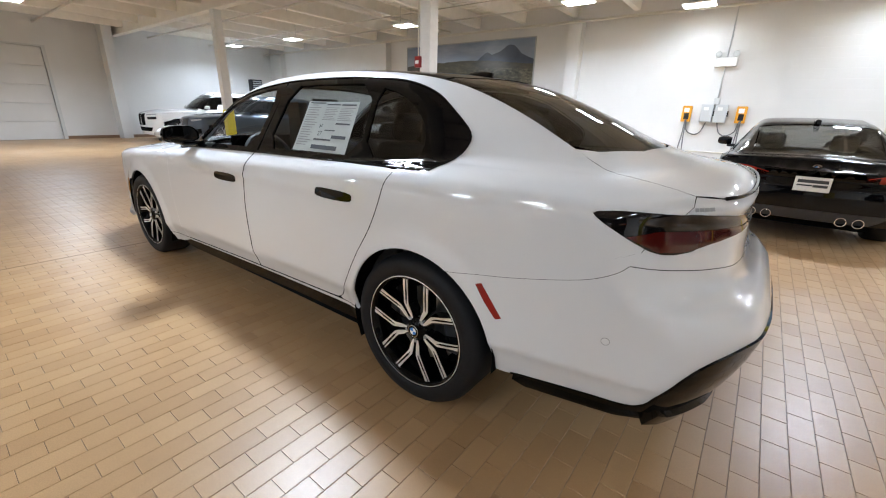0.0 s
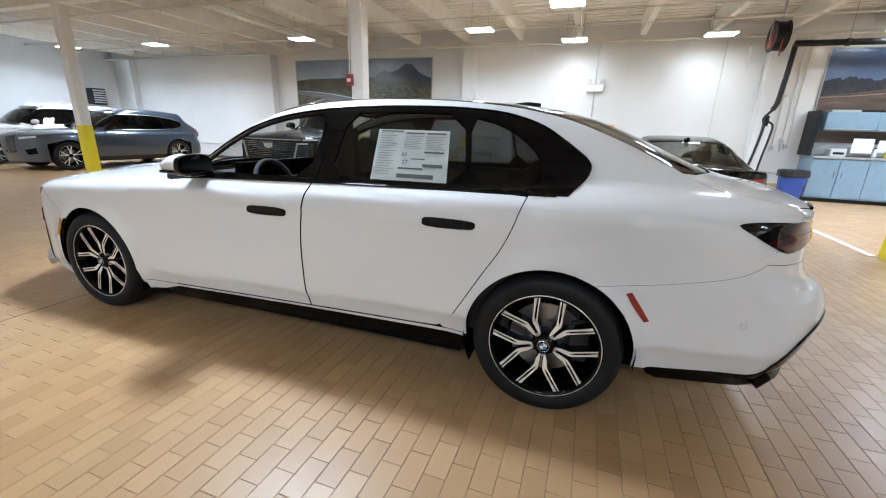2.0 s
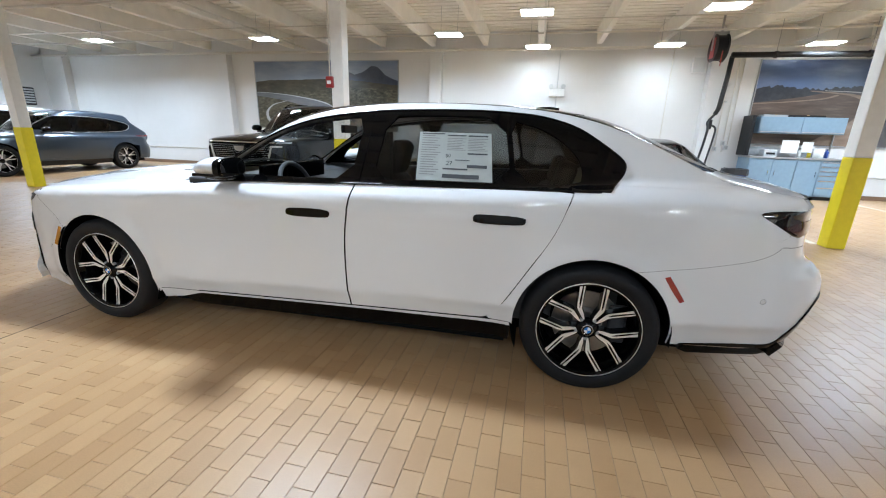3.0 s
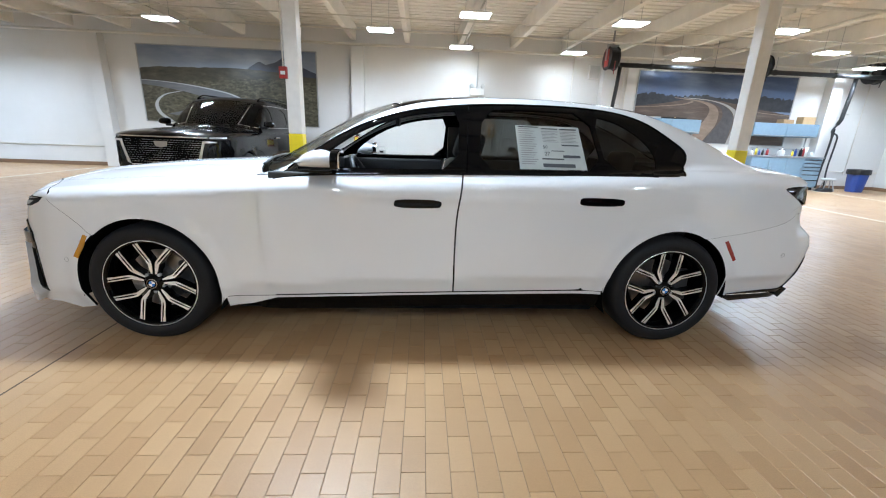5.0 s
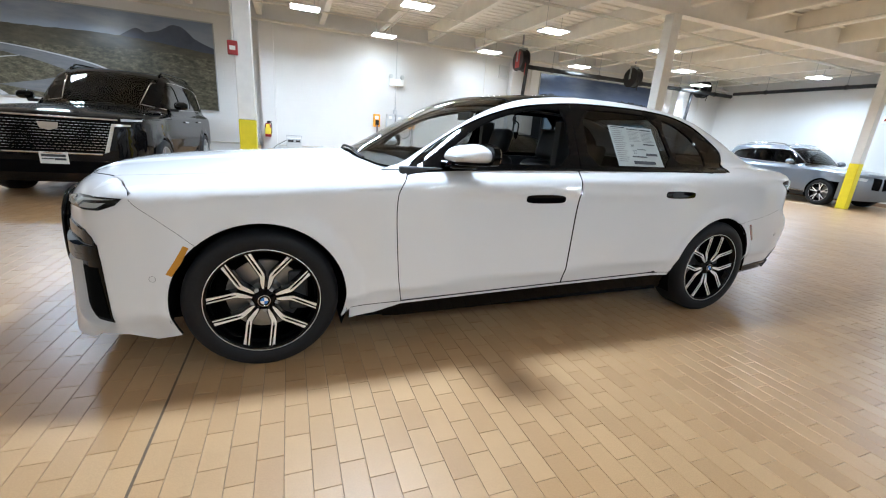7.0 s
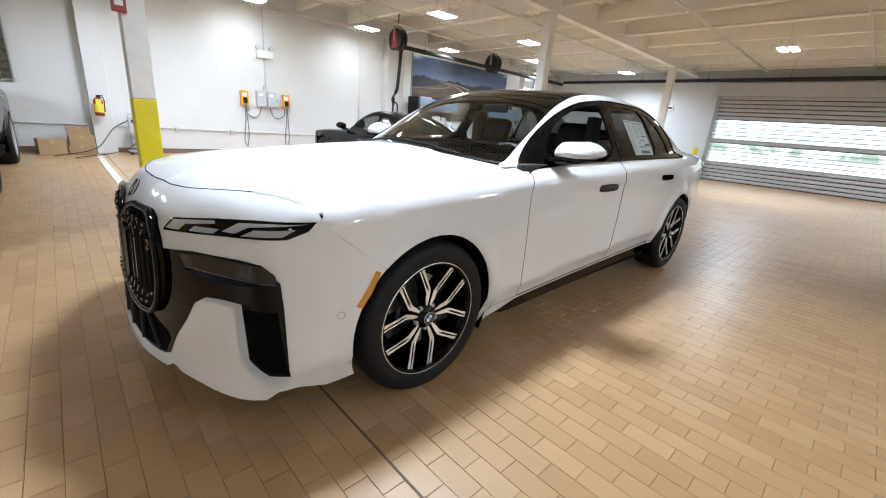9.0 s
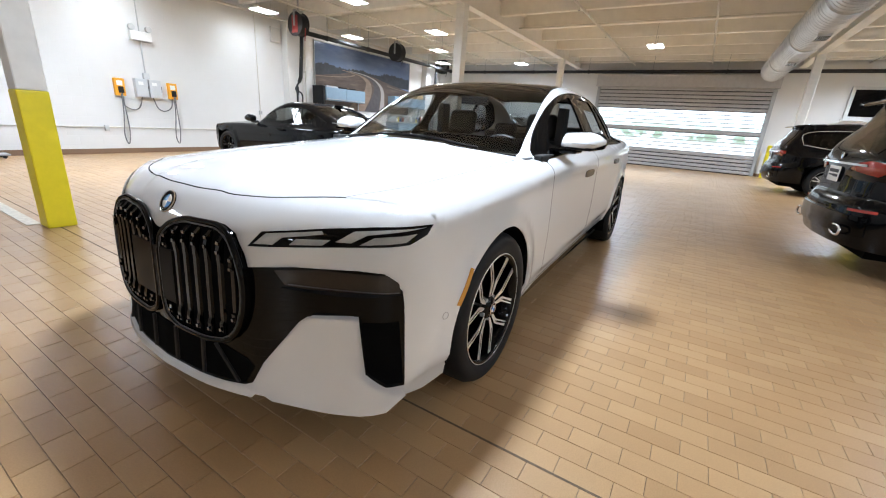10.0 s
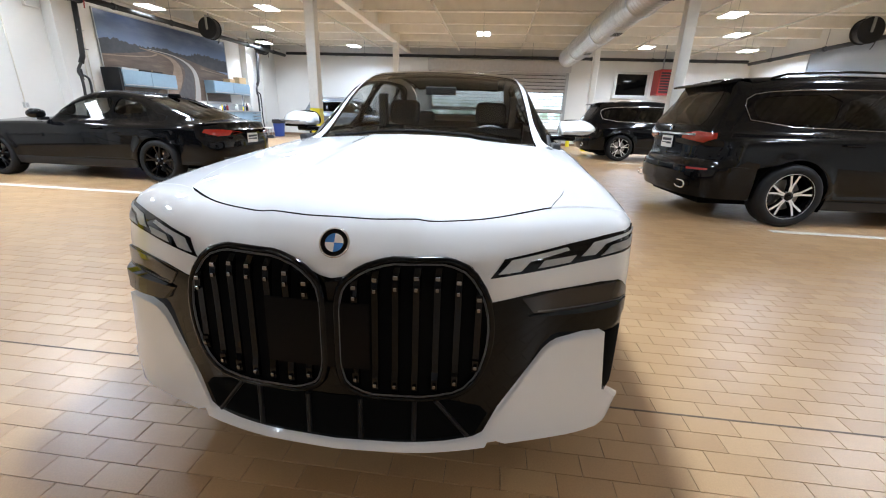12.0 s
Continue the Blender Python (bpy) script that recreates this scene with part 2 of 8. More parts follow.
for yy in (5.77, -1.6):
    structure(i_beam(Geo(), yy, 0, 3.66, 4.18, 0.2, ("x", XW, XE)).make("roof_girder", M_CEIL), "cream painted steel roof girder", "girder")
for k in range(21):
    x = -4.74 + 1.575 * (k - 9)
    stem = Geo().prism([(-0.105, 4.216), (-0.07, 3.872), (-0.06, 3.86), (0.06, 3.86), (0.07, 3.872), (0.105, 4.216)], lambda a, b, c: (x + a, c, b), YS, YN)
    structure(stem.make("roof_joist", M_CEIL), "cream painted deep roof joist", "joist")

# steel columns with yellow lower parts
COLUMNS = [(-4.645, 5.75), (2.70, 5.75), (10.18, 5.75), (-11.88, 5.77), (-19.3, 5.75), (2.70, -1.6), (10.18, -1.6), (-4.78, -1.6), (-12.2, -1.6)]
for x, y in COLUMNS[:4] + COLUMNS[5:]:
    col = thing("steel_column", pose(x, y, 0), "white painted square steel column with a yellow foot", "column", "steel columns", "structure")
    w = 0.105
    Geo().box(-w, w, -w, w, 1.22, 3.66).make("upper_shaft", M_STEEL, col, bevel=0.012)
    Geo().box(-w - 0.003, w + 0.003, -w - 0.003, w + 0.003, 0.0, 1.22).make("yellow_foot", M_YELLOW, col, "yellow painted foot", bevel=0.012)

# ceiling lamps: housings with two lit LED panels each
LAMPS = [(-1.65, 7.93), (1.55, 7.93), (4.85, 7.85), (-1.65, 11.03), (1.5, 11.02), (4.8, 11.1), (7.5, 9.48), (10.35, 11.1), (10.8, 7.6),
         (-3.7, 9.54), (-8.7, 9.56), (-13.95, 9.34), (-17.7, 9.1), (7.92, 2.4), (-3.6, 2.2), (-15.05, 2.45),
         # from (1.9, -3.5) on: unseen lamps, added to brighten the south and west
         (5.2, -3.5), (10.0, -3.2), (7.6, -4.85), (10.4, -6.7), (1.9, -3.5), (-1.3, -3.5), (-4.5, -4.9), (-9.5, -4.9), (-14.0, -4.9), (-17.6, -3.6), (1.9, -6.6), (-1.3, -6.6)]
lamp = thing("ceiling_lamp", pose(*LAMPS[0], 3.6), "lit two-panel LED high bay lamp hanging from the joists", "ceiling lamp", "ceiling lamps")
Geo().box(-0.31, 0.31, -0.21, 0.21, 0.012, 0.05).make("housing", M_STEEL, lamp, bevel=0.006)
for sy in (-1, 1):
    Geo().box(-0.29, 0.29, sy * 0.115 - 0.075, sy * 0.115 + 0.075, 0.0, 0.012).make("led_panel", M_LAMP, lamp, "glowing LED panel")
    Geo().tube([(sy * 0.2, 0, 0.05), (sy * 0.2, 0, 0.62)], 0.004, 6).make("hanger", M_GREY, lamp)
for x, y in LAMPS[1:]:
    copy_thing(lamp, pose(x, y, 3.6))
lit = bpy.data.lights.new("lamp_light", "AREA")
lit.shape, lit.size, lit.size_y, lit.spread = "RECTANGLE", 0.58, 0.38, radians(158)
lit.energy, lit.color = LAMP_POWER, (0.82, 0.96, 1.16)
dim, bright, faint = lit.copy(), lit.copy(), lit.copy()
dim.energy = LAMP_POWER * 0.18
bright.energy = LAMP_POWER * 1.3
faint.energy = LAMP_POWER * 0.55
for x, y in LAMPS:
    ob = new("lamp_light", faint if y > 10.5 and x > 9 else dim if y > 10.5 else bright if 0 < y < 5 or x < -8 or x > 7 else faint if y < 0 else lit)
    ob.location = (x, y, 3.593)
# ---- car surfaces ----


def curve(pts):
    """A smooth curve through (x, value) knots, as a fast table."""
    px, py = np.array([p[0] for p in pts], float), np.array([p[1] for p in pts], float)
    order = np.argsort(px)
    px, py = px[order], py[order]
    d = np.diff(py) / np.diff(px)
    m = np.concatenate(([d[0]], np.where(d[:-1] * d[1:] > 0, 2 * d[:-1] * d[1:] / (d[:-1] + d[1:] + 1e-12), 0), [d[-1]]))
    tx = np.linspace(px[0], px[-1], 900)
    i = np.clip(np.searchsorted(px, tx) - 1, 0, len(px) - 2)
    h = px[i + 1] - px[i]
    s = (tx - px[i]) / h
    ty = (2 * s**3 - 3 * s**2 + 1) * py[i] + (s**3 - 2 * s**2 + s) * h * m[i] + (3 * s**2 - 2 * s**3) * py[i + 1] + (s**3 - s**2) * h * m[i + 1]
    return lambda x: np.interp(x, tx, ty)


def rint(a, b, r):
    return np.minimum(np.maximum(a, b), -r) + np.sqrt(np.maximum(a + r, 0) ** 2 + np.maximum(b + r, 0) ** 2)


def smin(a, b, k):
    h = np.clip(0.5 + 0.5 * (b - a) / k, 0, 1)
    return b + (a - b) * h - k * h * (1 - h)


def step(a, b, x):
    t = np.clip((x - a) / (b - a), 0, 1)
    return t * t * (3 - 2 * t)


class Body:
    """A car's outer surface as one smooth solid: x ahead, y to its left, z up."""

    def __init__(self, **k):
        for key in ("width", "crease", "inset", "top", "nose", "nose_bend", "tail", "tail_bend", "roof"):
            k[key] = curve(k[key])
        if "cab_tail" in k:
            k["cab_tail"] = curve(k["cab_tail"])
        self.k = k

    def f(self, x, y, z):
        k = self.k
        a = np.abs(y)
        ra = np.hypot(x - k["axle_f"], z - k["hub"])
        rb = np.hypot(x - k["axle_r"], z - k["hub"])
        flare = k["flare"] * (1 - step(k["arch"] + 0.015, k["arch"] + 0.10, np.minimum(ra, rb)))
        side = a - k["width"](x) + k["inset"](z - k["crease"](x)) - flare
        ridge = k["ridge"] * (1 - step(-0.03, 0.03, a - 0.24 - 0.10 * (2.4 - x) / 1.6)) * step(0.3, 1.0, x)
        top = (z - k["top"](x) + k["crown"] * a**2 - ridge) * 0.95
        front = (x - k["nose"](z) + k["nose_bend"](a)) * 0.9
        rear = (k["tail"](z) + k["tail_bend"](a) - x) * 0.9
        low = rint(rint(rint(side, top, k["r_top"]), front, k["r_front"]), rear, k["r_rear"])
        low = np.maximum(low, k["floor"] - z)
        bow = k["bow"] * (2 * step(-1.3, 0.3, x) - 1)
        zr = k["roof"](x + bow * a**2) - k["roof_crown"] * a**2
        cab_side = (a - k["belt_y"] + k["tumble"] * (z - k["belt_z"]) + k["cab_plan"] * (x - k["cab_mid"]) ** 2) * 0.88
        cab = np.maximum(rint(cab_side, (z - zr) * 0.8, k["r_roof"]), k["belt_z"] - 0.14 - z)
        if "cab_tail" in k:
            cab = rint(cab, (k["cab_tail"](z) + 0.6 * k["tail_bend"](a) - x) * 0.9, 0.06)
        return smin(low, cab, k["blend"])

    def cast(self, o, d, far, n=56):
        """First place where rays from o along d (arrays) enter the solid."""
        o, d = np.broadcast_arrays(np.atleast_2d(o), np.atleast_2d(d))
        lo = np.zeros(len(o))
        hi = np.full(len(o), far)
        found = np.zeros(len(o), bool)
        for s in np.linspace(0, far, n):
            p = o + d * s
            inside = (self.f(p[:, 0], p[:, 1], p[:, 2]) < 0) & ~found
            hi[inside] = s
            found |= inside
            lo[~found] = s
        for _ in range(16):
            mid = (lo + hi) / 2
            p = o + d * mid[:, None]
            ins = self.f(p[:, 0], p[:, 1], p[:, 2]) < 0
            hi, lo = np.where(ins, mid, hi), np.where(ins, lo, mid)
        return o + d * hi[:, None], found

    def normal(self, p, e=0.004):
        g = np.stack([self.f(*(p + e * np.eye(3)[i]).T) - self.f(*(p - e * np.eye(3)[i]).T) for i in range(3)], 1)
        return g / (np.linalg.norm(g, axis=1, keepdims=True) + 1e-12)

    # three ways to lay a flat outline on the surface
    def side(self, q):
        q = np.asarray(q, float)
        return self.cast(np.c_[q[:, 0], np.full(len(q), 1.25), q[:, 1]], np.array([[0, -1.0, 0]]), 1.25)[0]

    def above(self, q):
        q = np.asarray(q, float)
        return self.cast(np.c_[q[:, 0], q[:, 1], np.full(len(q), 2.1)], np.array([[0, 0, -1.0]]), 1.9)[0]

    def ahead(self, q):
        """Outline in degrees round the nose and height."""
        q = np.asarray(q, float)
        a = np.radians(q[:, 0])
        d = np.c_[np.cos(a), np.sin(a), np.zeros(len(q))]
        c = np.array([self.k["axle_f"] - 0.25, 0, 0])
        return self.cast(c + d * 2.2 + np.c_[np.zeros((len(q), 2)), q[:, 1]], -d, 2.1)[0]

    def behind(self, q):
        q = np.asarray(q, float)
        a = np.radians(q[:, 0])
        d = np.c_[-np.cos(a), np.sin(a), np.zeros(len(q))]
        c = np.array([self.k["axle_r"] + 0.25, 0, 0])
        return self.cast(c + d * 2.4 + np.c_[np.zeros((len(q), 2)), q[:, 1]], -d, 2.3)[0]


class Lay:
    """A flat chart of part of a body: slanted side view, or round the nose or tail."""

    def __init__(self, body, kind, tilt=0.0):
        self.b, self.kind, self.e = body, kind, radians(tilt)
        self.r0 = 0.9
        self.cx = body.k["axle_f"] - 0.25 if kind == "nose" else body.k["axle_r"] + 0.25

    def flat(self, p):
        p = np.atleast_2d(p)
        if self.kind == "slant":
            return np.c_[p[:, 0], -p[:, 1] * math.sin(self.e) + p[:, 2] * math.cos(self.e)]
        s = 1 if self.kind == "nose" else -1
        return np.c_[np.arctan2(p[:, 1], s * (p[:, 0] - self.cx)) * self.r0, p[:, 2]]

    def solid(self, q):
        q = np.atleast_2d(q)
        n = len(q)
        if self.kind == "slant":
            o = np.c_[q[:, 0], -q[:, 1] * math.sin(self.e) + 2.4 * math.cos(self.e), q[:, 1] * math.cos(self.e) + 2.4 * math.sin(self.e)]
            return self.b.cast(o, np.array([[0, -math.cos(self.e), -math.sin(self.e)]]), 2.5)[0]
        s = 1 if self.kind == "nose" else -1
        a = q[:, 0] / self.r0
        d = np.c_[s * np.cos(a), np.sin(a), np.zeros(n)]
        return self.b.cast(np.array([self.cx, 0, 0]) + d * 2.3 + np.c_[np.zeros((n, 2)), q[:, 1]], -d, 2.2)[0]


def in_poly(q, poly):
    x, y = q[:, 0], q[:, 1]
    inside = np.zeros(len(q), bool)
    j = len(poly) - 1
    for i in range(len(poly)):
        xi, yi, xj, yj = *poly[i], *poly[j]
        with np.errstate(divide="ignore", invalid="ignore"):
            inside ^= ((yi > y) != (yj > y)) & (x < (xj - xi) * (y - yi) / (yj - yi + 1e-15) + xi)
        j = i
    return inside


def area2(p):
    return 0.5 * np.sum(p[:, 0] * np.roll(p[:, 1], -1) - np.roll(p[:, 0], -1) * p[:, 1])


def shrink(p, g):
    """Move a closed outline inwards by g."""
    if g == 0:
        return p
    e = np.roll(p, -1, 0) - p
    n = np.c_[-e[:, 1], e[:, 0]] / (np.linalg.norm(e, axis=1, keepdims=True) + 1e-12) * (1 if area2(p) > 0 else -1)
    m = n + np.roll(n, 1, 0)
    m /= np.maximum((m * m).sum(1, keepdims=True) / 2, 0.4)
    return p + m * g


def resample(p, step_len, closed=True):
    q = np.vstack([p, p[:1]]) if closed else p
    out = []
    for a, b in zip(q, q[1:]):
        n = max(1, int(np.linalg.norm(b - a) / step_len))
        out += [a + (b - a) * i / n for i in range(n)]
    if not closed:
        out.append(q[-1])
    return np.array(out)


def rounded(pts, times=2, closed=True):
    """Corner cutting of an outline, for soft corners."""
    p = np.asarray(pts, float)
    for _ in range(times):
        nxt = np.roll(p, -1, 0)
        q = np.empty((2 * len(p), p.shape[1]))
        q[0::2], q[1::2] = p * 0.78 + nxt * 0.22, p * 0.22 + nxt * 0.78
        if not closed:
            q = np.vstack([p[:1], q[:-2], p[-1:]])
        p = q
    return p


def spline(pts, n=8):
    """An open smooth run through points of any dimension."""
    p = np.asarray(pts, float)
    e = np.vstack([2 * p[0] - p[1], p, 2 * p[-1] - p[-2]])
    out = []
    for i in range(1, len(e) - 2):
        for t in np.linspace(0, 1, n, endpoint=False):
            a, b, c, d = e[i - 1:i + 3]
            out.append(0.5 * (2 * b + (c - a) * t + (2 * a - 5 * b + 4 * c - d) * t**2 + (3 * b - a - 3 * c + d) * t**3))
    return np.array(out + [p[-1]])


def panel(name, lay, outline, mat, parent, gap=0.0025, size=0.04, off=0.0, deep=0.016, holes=(), label="", both=True, mirror=False, bulge=0.0, dark=False):
    """A sheet of bodywork: an outline of surface points, laid flat, filled and raised onto the body.
    both: a second one on the other side; mirror: the outline is half of a whole one."""
    from mathutils.geometry import delaunay_2d_cdt
    loop = shrink(lay.flat(outline), 0)
    if mirror:
        half = loop
        loop = np.vstack([half, (half * [-1, 1])[::-1]])
        keep = [i for i in range(len(loop)) if np.linalg.norm(loop[i] - loop[i - 1]) > 1e-5]
        loop = loop[keep]
    loop = resample(shrink(loop, gap), size)
    rings = [loop] + [resample(lay.flat(h), size) for h in holes]
    lo, hi = loop.min(0), loop.max(0)
    gx, gy = np.meshgrid(np.arange(lo[0] + size / 2, hi[0], size), np.arange(lo[1] + size / 2, hi[1], size))
    gx = gx + (np.arange(gx.shape[0]) % 2)[:, None] * size / 2
    q = np.c_[gx.ravel(), gy.ravel()]
    ok = in_poly(q, loop)
    for h in rings[1:]:
        ok &= ~in_poly(q, h)
    allb = np.vstack(rings)
    q = q[ok]
    if len(q):
        d = np.sqrt(((q[:, None, :] - allb[None]) ** 2).sum(2)).min(1)
        q = q[d > size * 0.45]
    pts = np.vstack([allb, q]) if len(q) else allb
    edges, s = [], 0
    for r in rings:
        edges += [(s + i, s + (i + 1) % len(r)) for i in range(len(r))]
        s += len(r)
    v2, _, faces, *_ = delaunay_2d_cdt([Vector(p) for p in pts], edges, [], 0, 1e-6)
    v2 = np.array([tuple(p) for p in v2])
    f = np.array([t for t in faces if len(t) == 3])
    c = v2[f].mean(1)
    ok = in_poly(c, loop)
    for h in rings[1:]:
        ok &= ~in_poly(c, h)
    f = f[ok]
    p = lay.solid(v2)
    n = lay.b.normal(p)
    if callable(off):
        off = off(p)[:, None]
    if bulge:
        d = np.sqrt(((v2[:, None, :] - allb[None]) ** 2).sum(2)).min(1)
        off = off + bulge * np.minimum(d / 0.03, 1) ** 0.5
        p = p + n * off[:, None]
    else:
        p = p + n * off
    # outward winding
    t = p[f]
    g = np.cross(t[:, 1] - t[:, 0], t[:, 2] - t[:, 0])
    flip = (g * n[f[:, 0]]).sum(1) < 0
    f[flip] = f[flip][:, ::-1]
    count = {}
    for a, b, c3 in f:
        for e in ((a, b), (b, c3), (c3, a)):
            count[e] = count.get(e, 0) + 1
    rim = [e for e in count if (e[1], e[0]) not in count]
    verts, norms, fs = p.tolist(), n.tolist(), f.tolist()
    if deep:
        ids = {}
        for a, b in rim:
            for i in (a, b):
                if i not in ids:
                    ids[i] = len(verts)
                    verts += [p[i].tolist(), (p[i] - n[i] * deep).tolist()]
                    norms += [n[i].tolist(), n[i].tolist()]
            fs.append((ids[b], ids[a], ids[a] + 1, ids[b] + 1))
    skin = len(f)
    obs = []
    for sgn in ((1, -1) if both and not mirror else (1,)):
        me = bpy.data.meshes.new(name)
        vv = [(x, y * sgn, z) for x, y, z in verts]
        ff = fs if sgn == 1 else [tuple(t)[::-1] for t in fs]
        me.from_pydata(vv, [], ff)
        me.shade_smooth()
        me.normals_split_custom_set_from_vertices([(x, y * sgn, z) for x, y, z in norms])
        me.materials.append(mat)
        # rim faces are coloured near-black so that the seams look shaded
        if dark:
            me.materials.append(M_DARK)
            for poly in me.polygons[skin:]:
                poly.material_index = 1
        ob = new(name, me)
        ob.parent = parent
        if label:
            tagged(ob, label)
        obs.append(ob)
    return obs


def surface_tube(name, pts, r, mat, parent, label="", both=True, closed=False, n=6):
    obs = []
    for s in ((1, -1) if both else (1,)):
        obs.append(Geo().tube([(x, y * s, z) for x, y, z in pts], r, n, closed).make(name, mat, parent, label, smooth=True))
    return obs


def arc(cx, cz, r, a0, a1, n=24):
    return [(cx + r * math.cos(radians(a0 + (a1 - a0) * i / n)), cz + r * math.sin(radians(a0 + (a1 - a0) * i / n))) for i in range(n + 1)]
# ---- car materials ----


def paint(name, color, flake=0.02, rough=0.28, metal=0.0, spec=0.5, coat=1.0):
    m = Mat(name, color, rough, metal, coat=coat, spec=spec)
    m.b.inputs["Coat Roughness"].default_value = 0.025
    f = m.noise(900, 1)
    m.base(m.mix(flake * 4, color, m.ramp(f, [(0.4, tuple(v * (1 - flake * 3) for v in color)), (0.6, tuple(min(1, v * (1 + flake)) for v in color))])))
    m.bump(m.noise(1.2, 2), 0.02, 0.002)
    return m.m


def glass(name, tint, extra=0.0):
    m = bpy.data.materials.new(name)
    m.use_nodes = True
    t = m.node_tree
    t.nodes.clear()
    out, mix = t.nodes.new("ShaderNodeOutputMaterial"), t.nodes.new("ShaderNodeMixShader")
    tr, gl, fr = t.nodes.new("ShaderNodeBsdfTransparent"), t.nodes.new("ShaderNodeBsdfGlossy"), t.nodes.new("ShaderNodeLayerWeight")
    tr.inputs[0].default_value = (*tint, 1)
    gl.inputs["Roughness"].default_value = 0.01
    fr.inputs[0].default_value = 0.5
    power, add = t.nodes.new("ShaderNodeMath"), t.nodes.new("ShaderNodeMath")
    power.operation, add.operation = "POWER", "MULTIPLY_ADD"
    power.inputs[1].default_value = 5.0
    add.inputs[1].default_value, add.inputs[2].default_value = 0.9, 0.04 + extra
    t.links.new(fr.outputs["Facing"], power.inputs[0])
    t.links.new(power.outputs[0], add.inputs[0])
    t.links.new(add.outputs[0], mix.inputs[0])
    t.links.new(tr.outputs[0], mix.inputs[1])
    t.links.new(gl.outputs[0], mix.inputs[2])
    t.links.new(mix.outputs[0], out.inputs[0])
    return m


M_PEARL = paint("pearl_white_paint", (0.73, 0.735, 0.742), rough=0.4, spec=0.08)
M_PEARL.node_tree.nodes["Principled BSDF"].inputs["Coat IOR"].default_value = 1.65
M_BLACKPAINT = paint("black_metallic_paint", (0.003, 0.003, 0.0035), 0.05, 0.2, spec=0.03, coat=0.5)
M_TYRE = Mat("tyre_rubber", (0.009, 0.009, 0.010), 0.6, spec=0.25).vary(90, 0.2).m
M_GLASS = glass("clear_windscreen", (0.80, 0.82, 0.81), 0.01)
M_TINT = glass("tinted_side_glass", (0.30, 0.315, 0.31), 0.005)
M_QUARTER = glass("dark_quarter_glass", (0.16, 0.165, 0.165), 0.005)
M_PRIVACY = glass("dark_tinted_glass", (0.03, 0.031, 0.033), 0.0)
M_LENS = glass("clear_lamp_lens", (0.75, 0.76, 0.77), 0.05)
M_AMBER = plain("amber_reflector", (0.55, 0.24, 0.02), 0.2, coat=0.6)
M_REDLENS = plain("dark_red_lens", (0.055, 0.004, 0.003), 0.08, coat=0.4, spec=0.3)
M_REDREFLECT = plain("red_reflector", (0.28, 0.02, 0.015), 0.25, coat=0.5)
M_SMOKE = plain("smoked_lens", (0.006, 0.005, 0.005), 0.05, coat=0.5, spec=0.2)
M_LED = plain("white_light_guide", (0.42, 0.43, 0.44), 0.25, coat=0.5)
M_LAMPGLASS = plain("brown_smoked_lamp_glass", (0.030, 0.024, 0.020), 0.08, coat=0.3, spec=0.3)
M_LEATHER = Mat("black_leather", (0.02, 0.02, 0.021), 0.5).vary(120, 0.2).m
M_CABIN = plain("dark_cabin_plastic", (0.030, 0.030, 0.031), 0.55)
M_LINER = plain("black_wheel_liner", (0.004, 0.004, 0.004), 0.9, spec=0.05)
M_DISC = plain("brake_disc_steel", (0.30, 0.29, 0.28), 0.35, metal=1.0)
M_EMBLEMBLUE = plain("emblem_blue", (0.05, 0.22, 0.62), 0.2, coat=0.6)
M_EMBLEMWHITE = plain("emblem_white", (0.78, 0.79, 0.80), 0.2, coat=0.6)
M_BAR = plain("printed_grey_bar", (0.22, 0.22, 0.22), 0.7)
M_BARDARK = plain("printed_dark_bar", (0.05, 0.055, 0.06), 0.7)


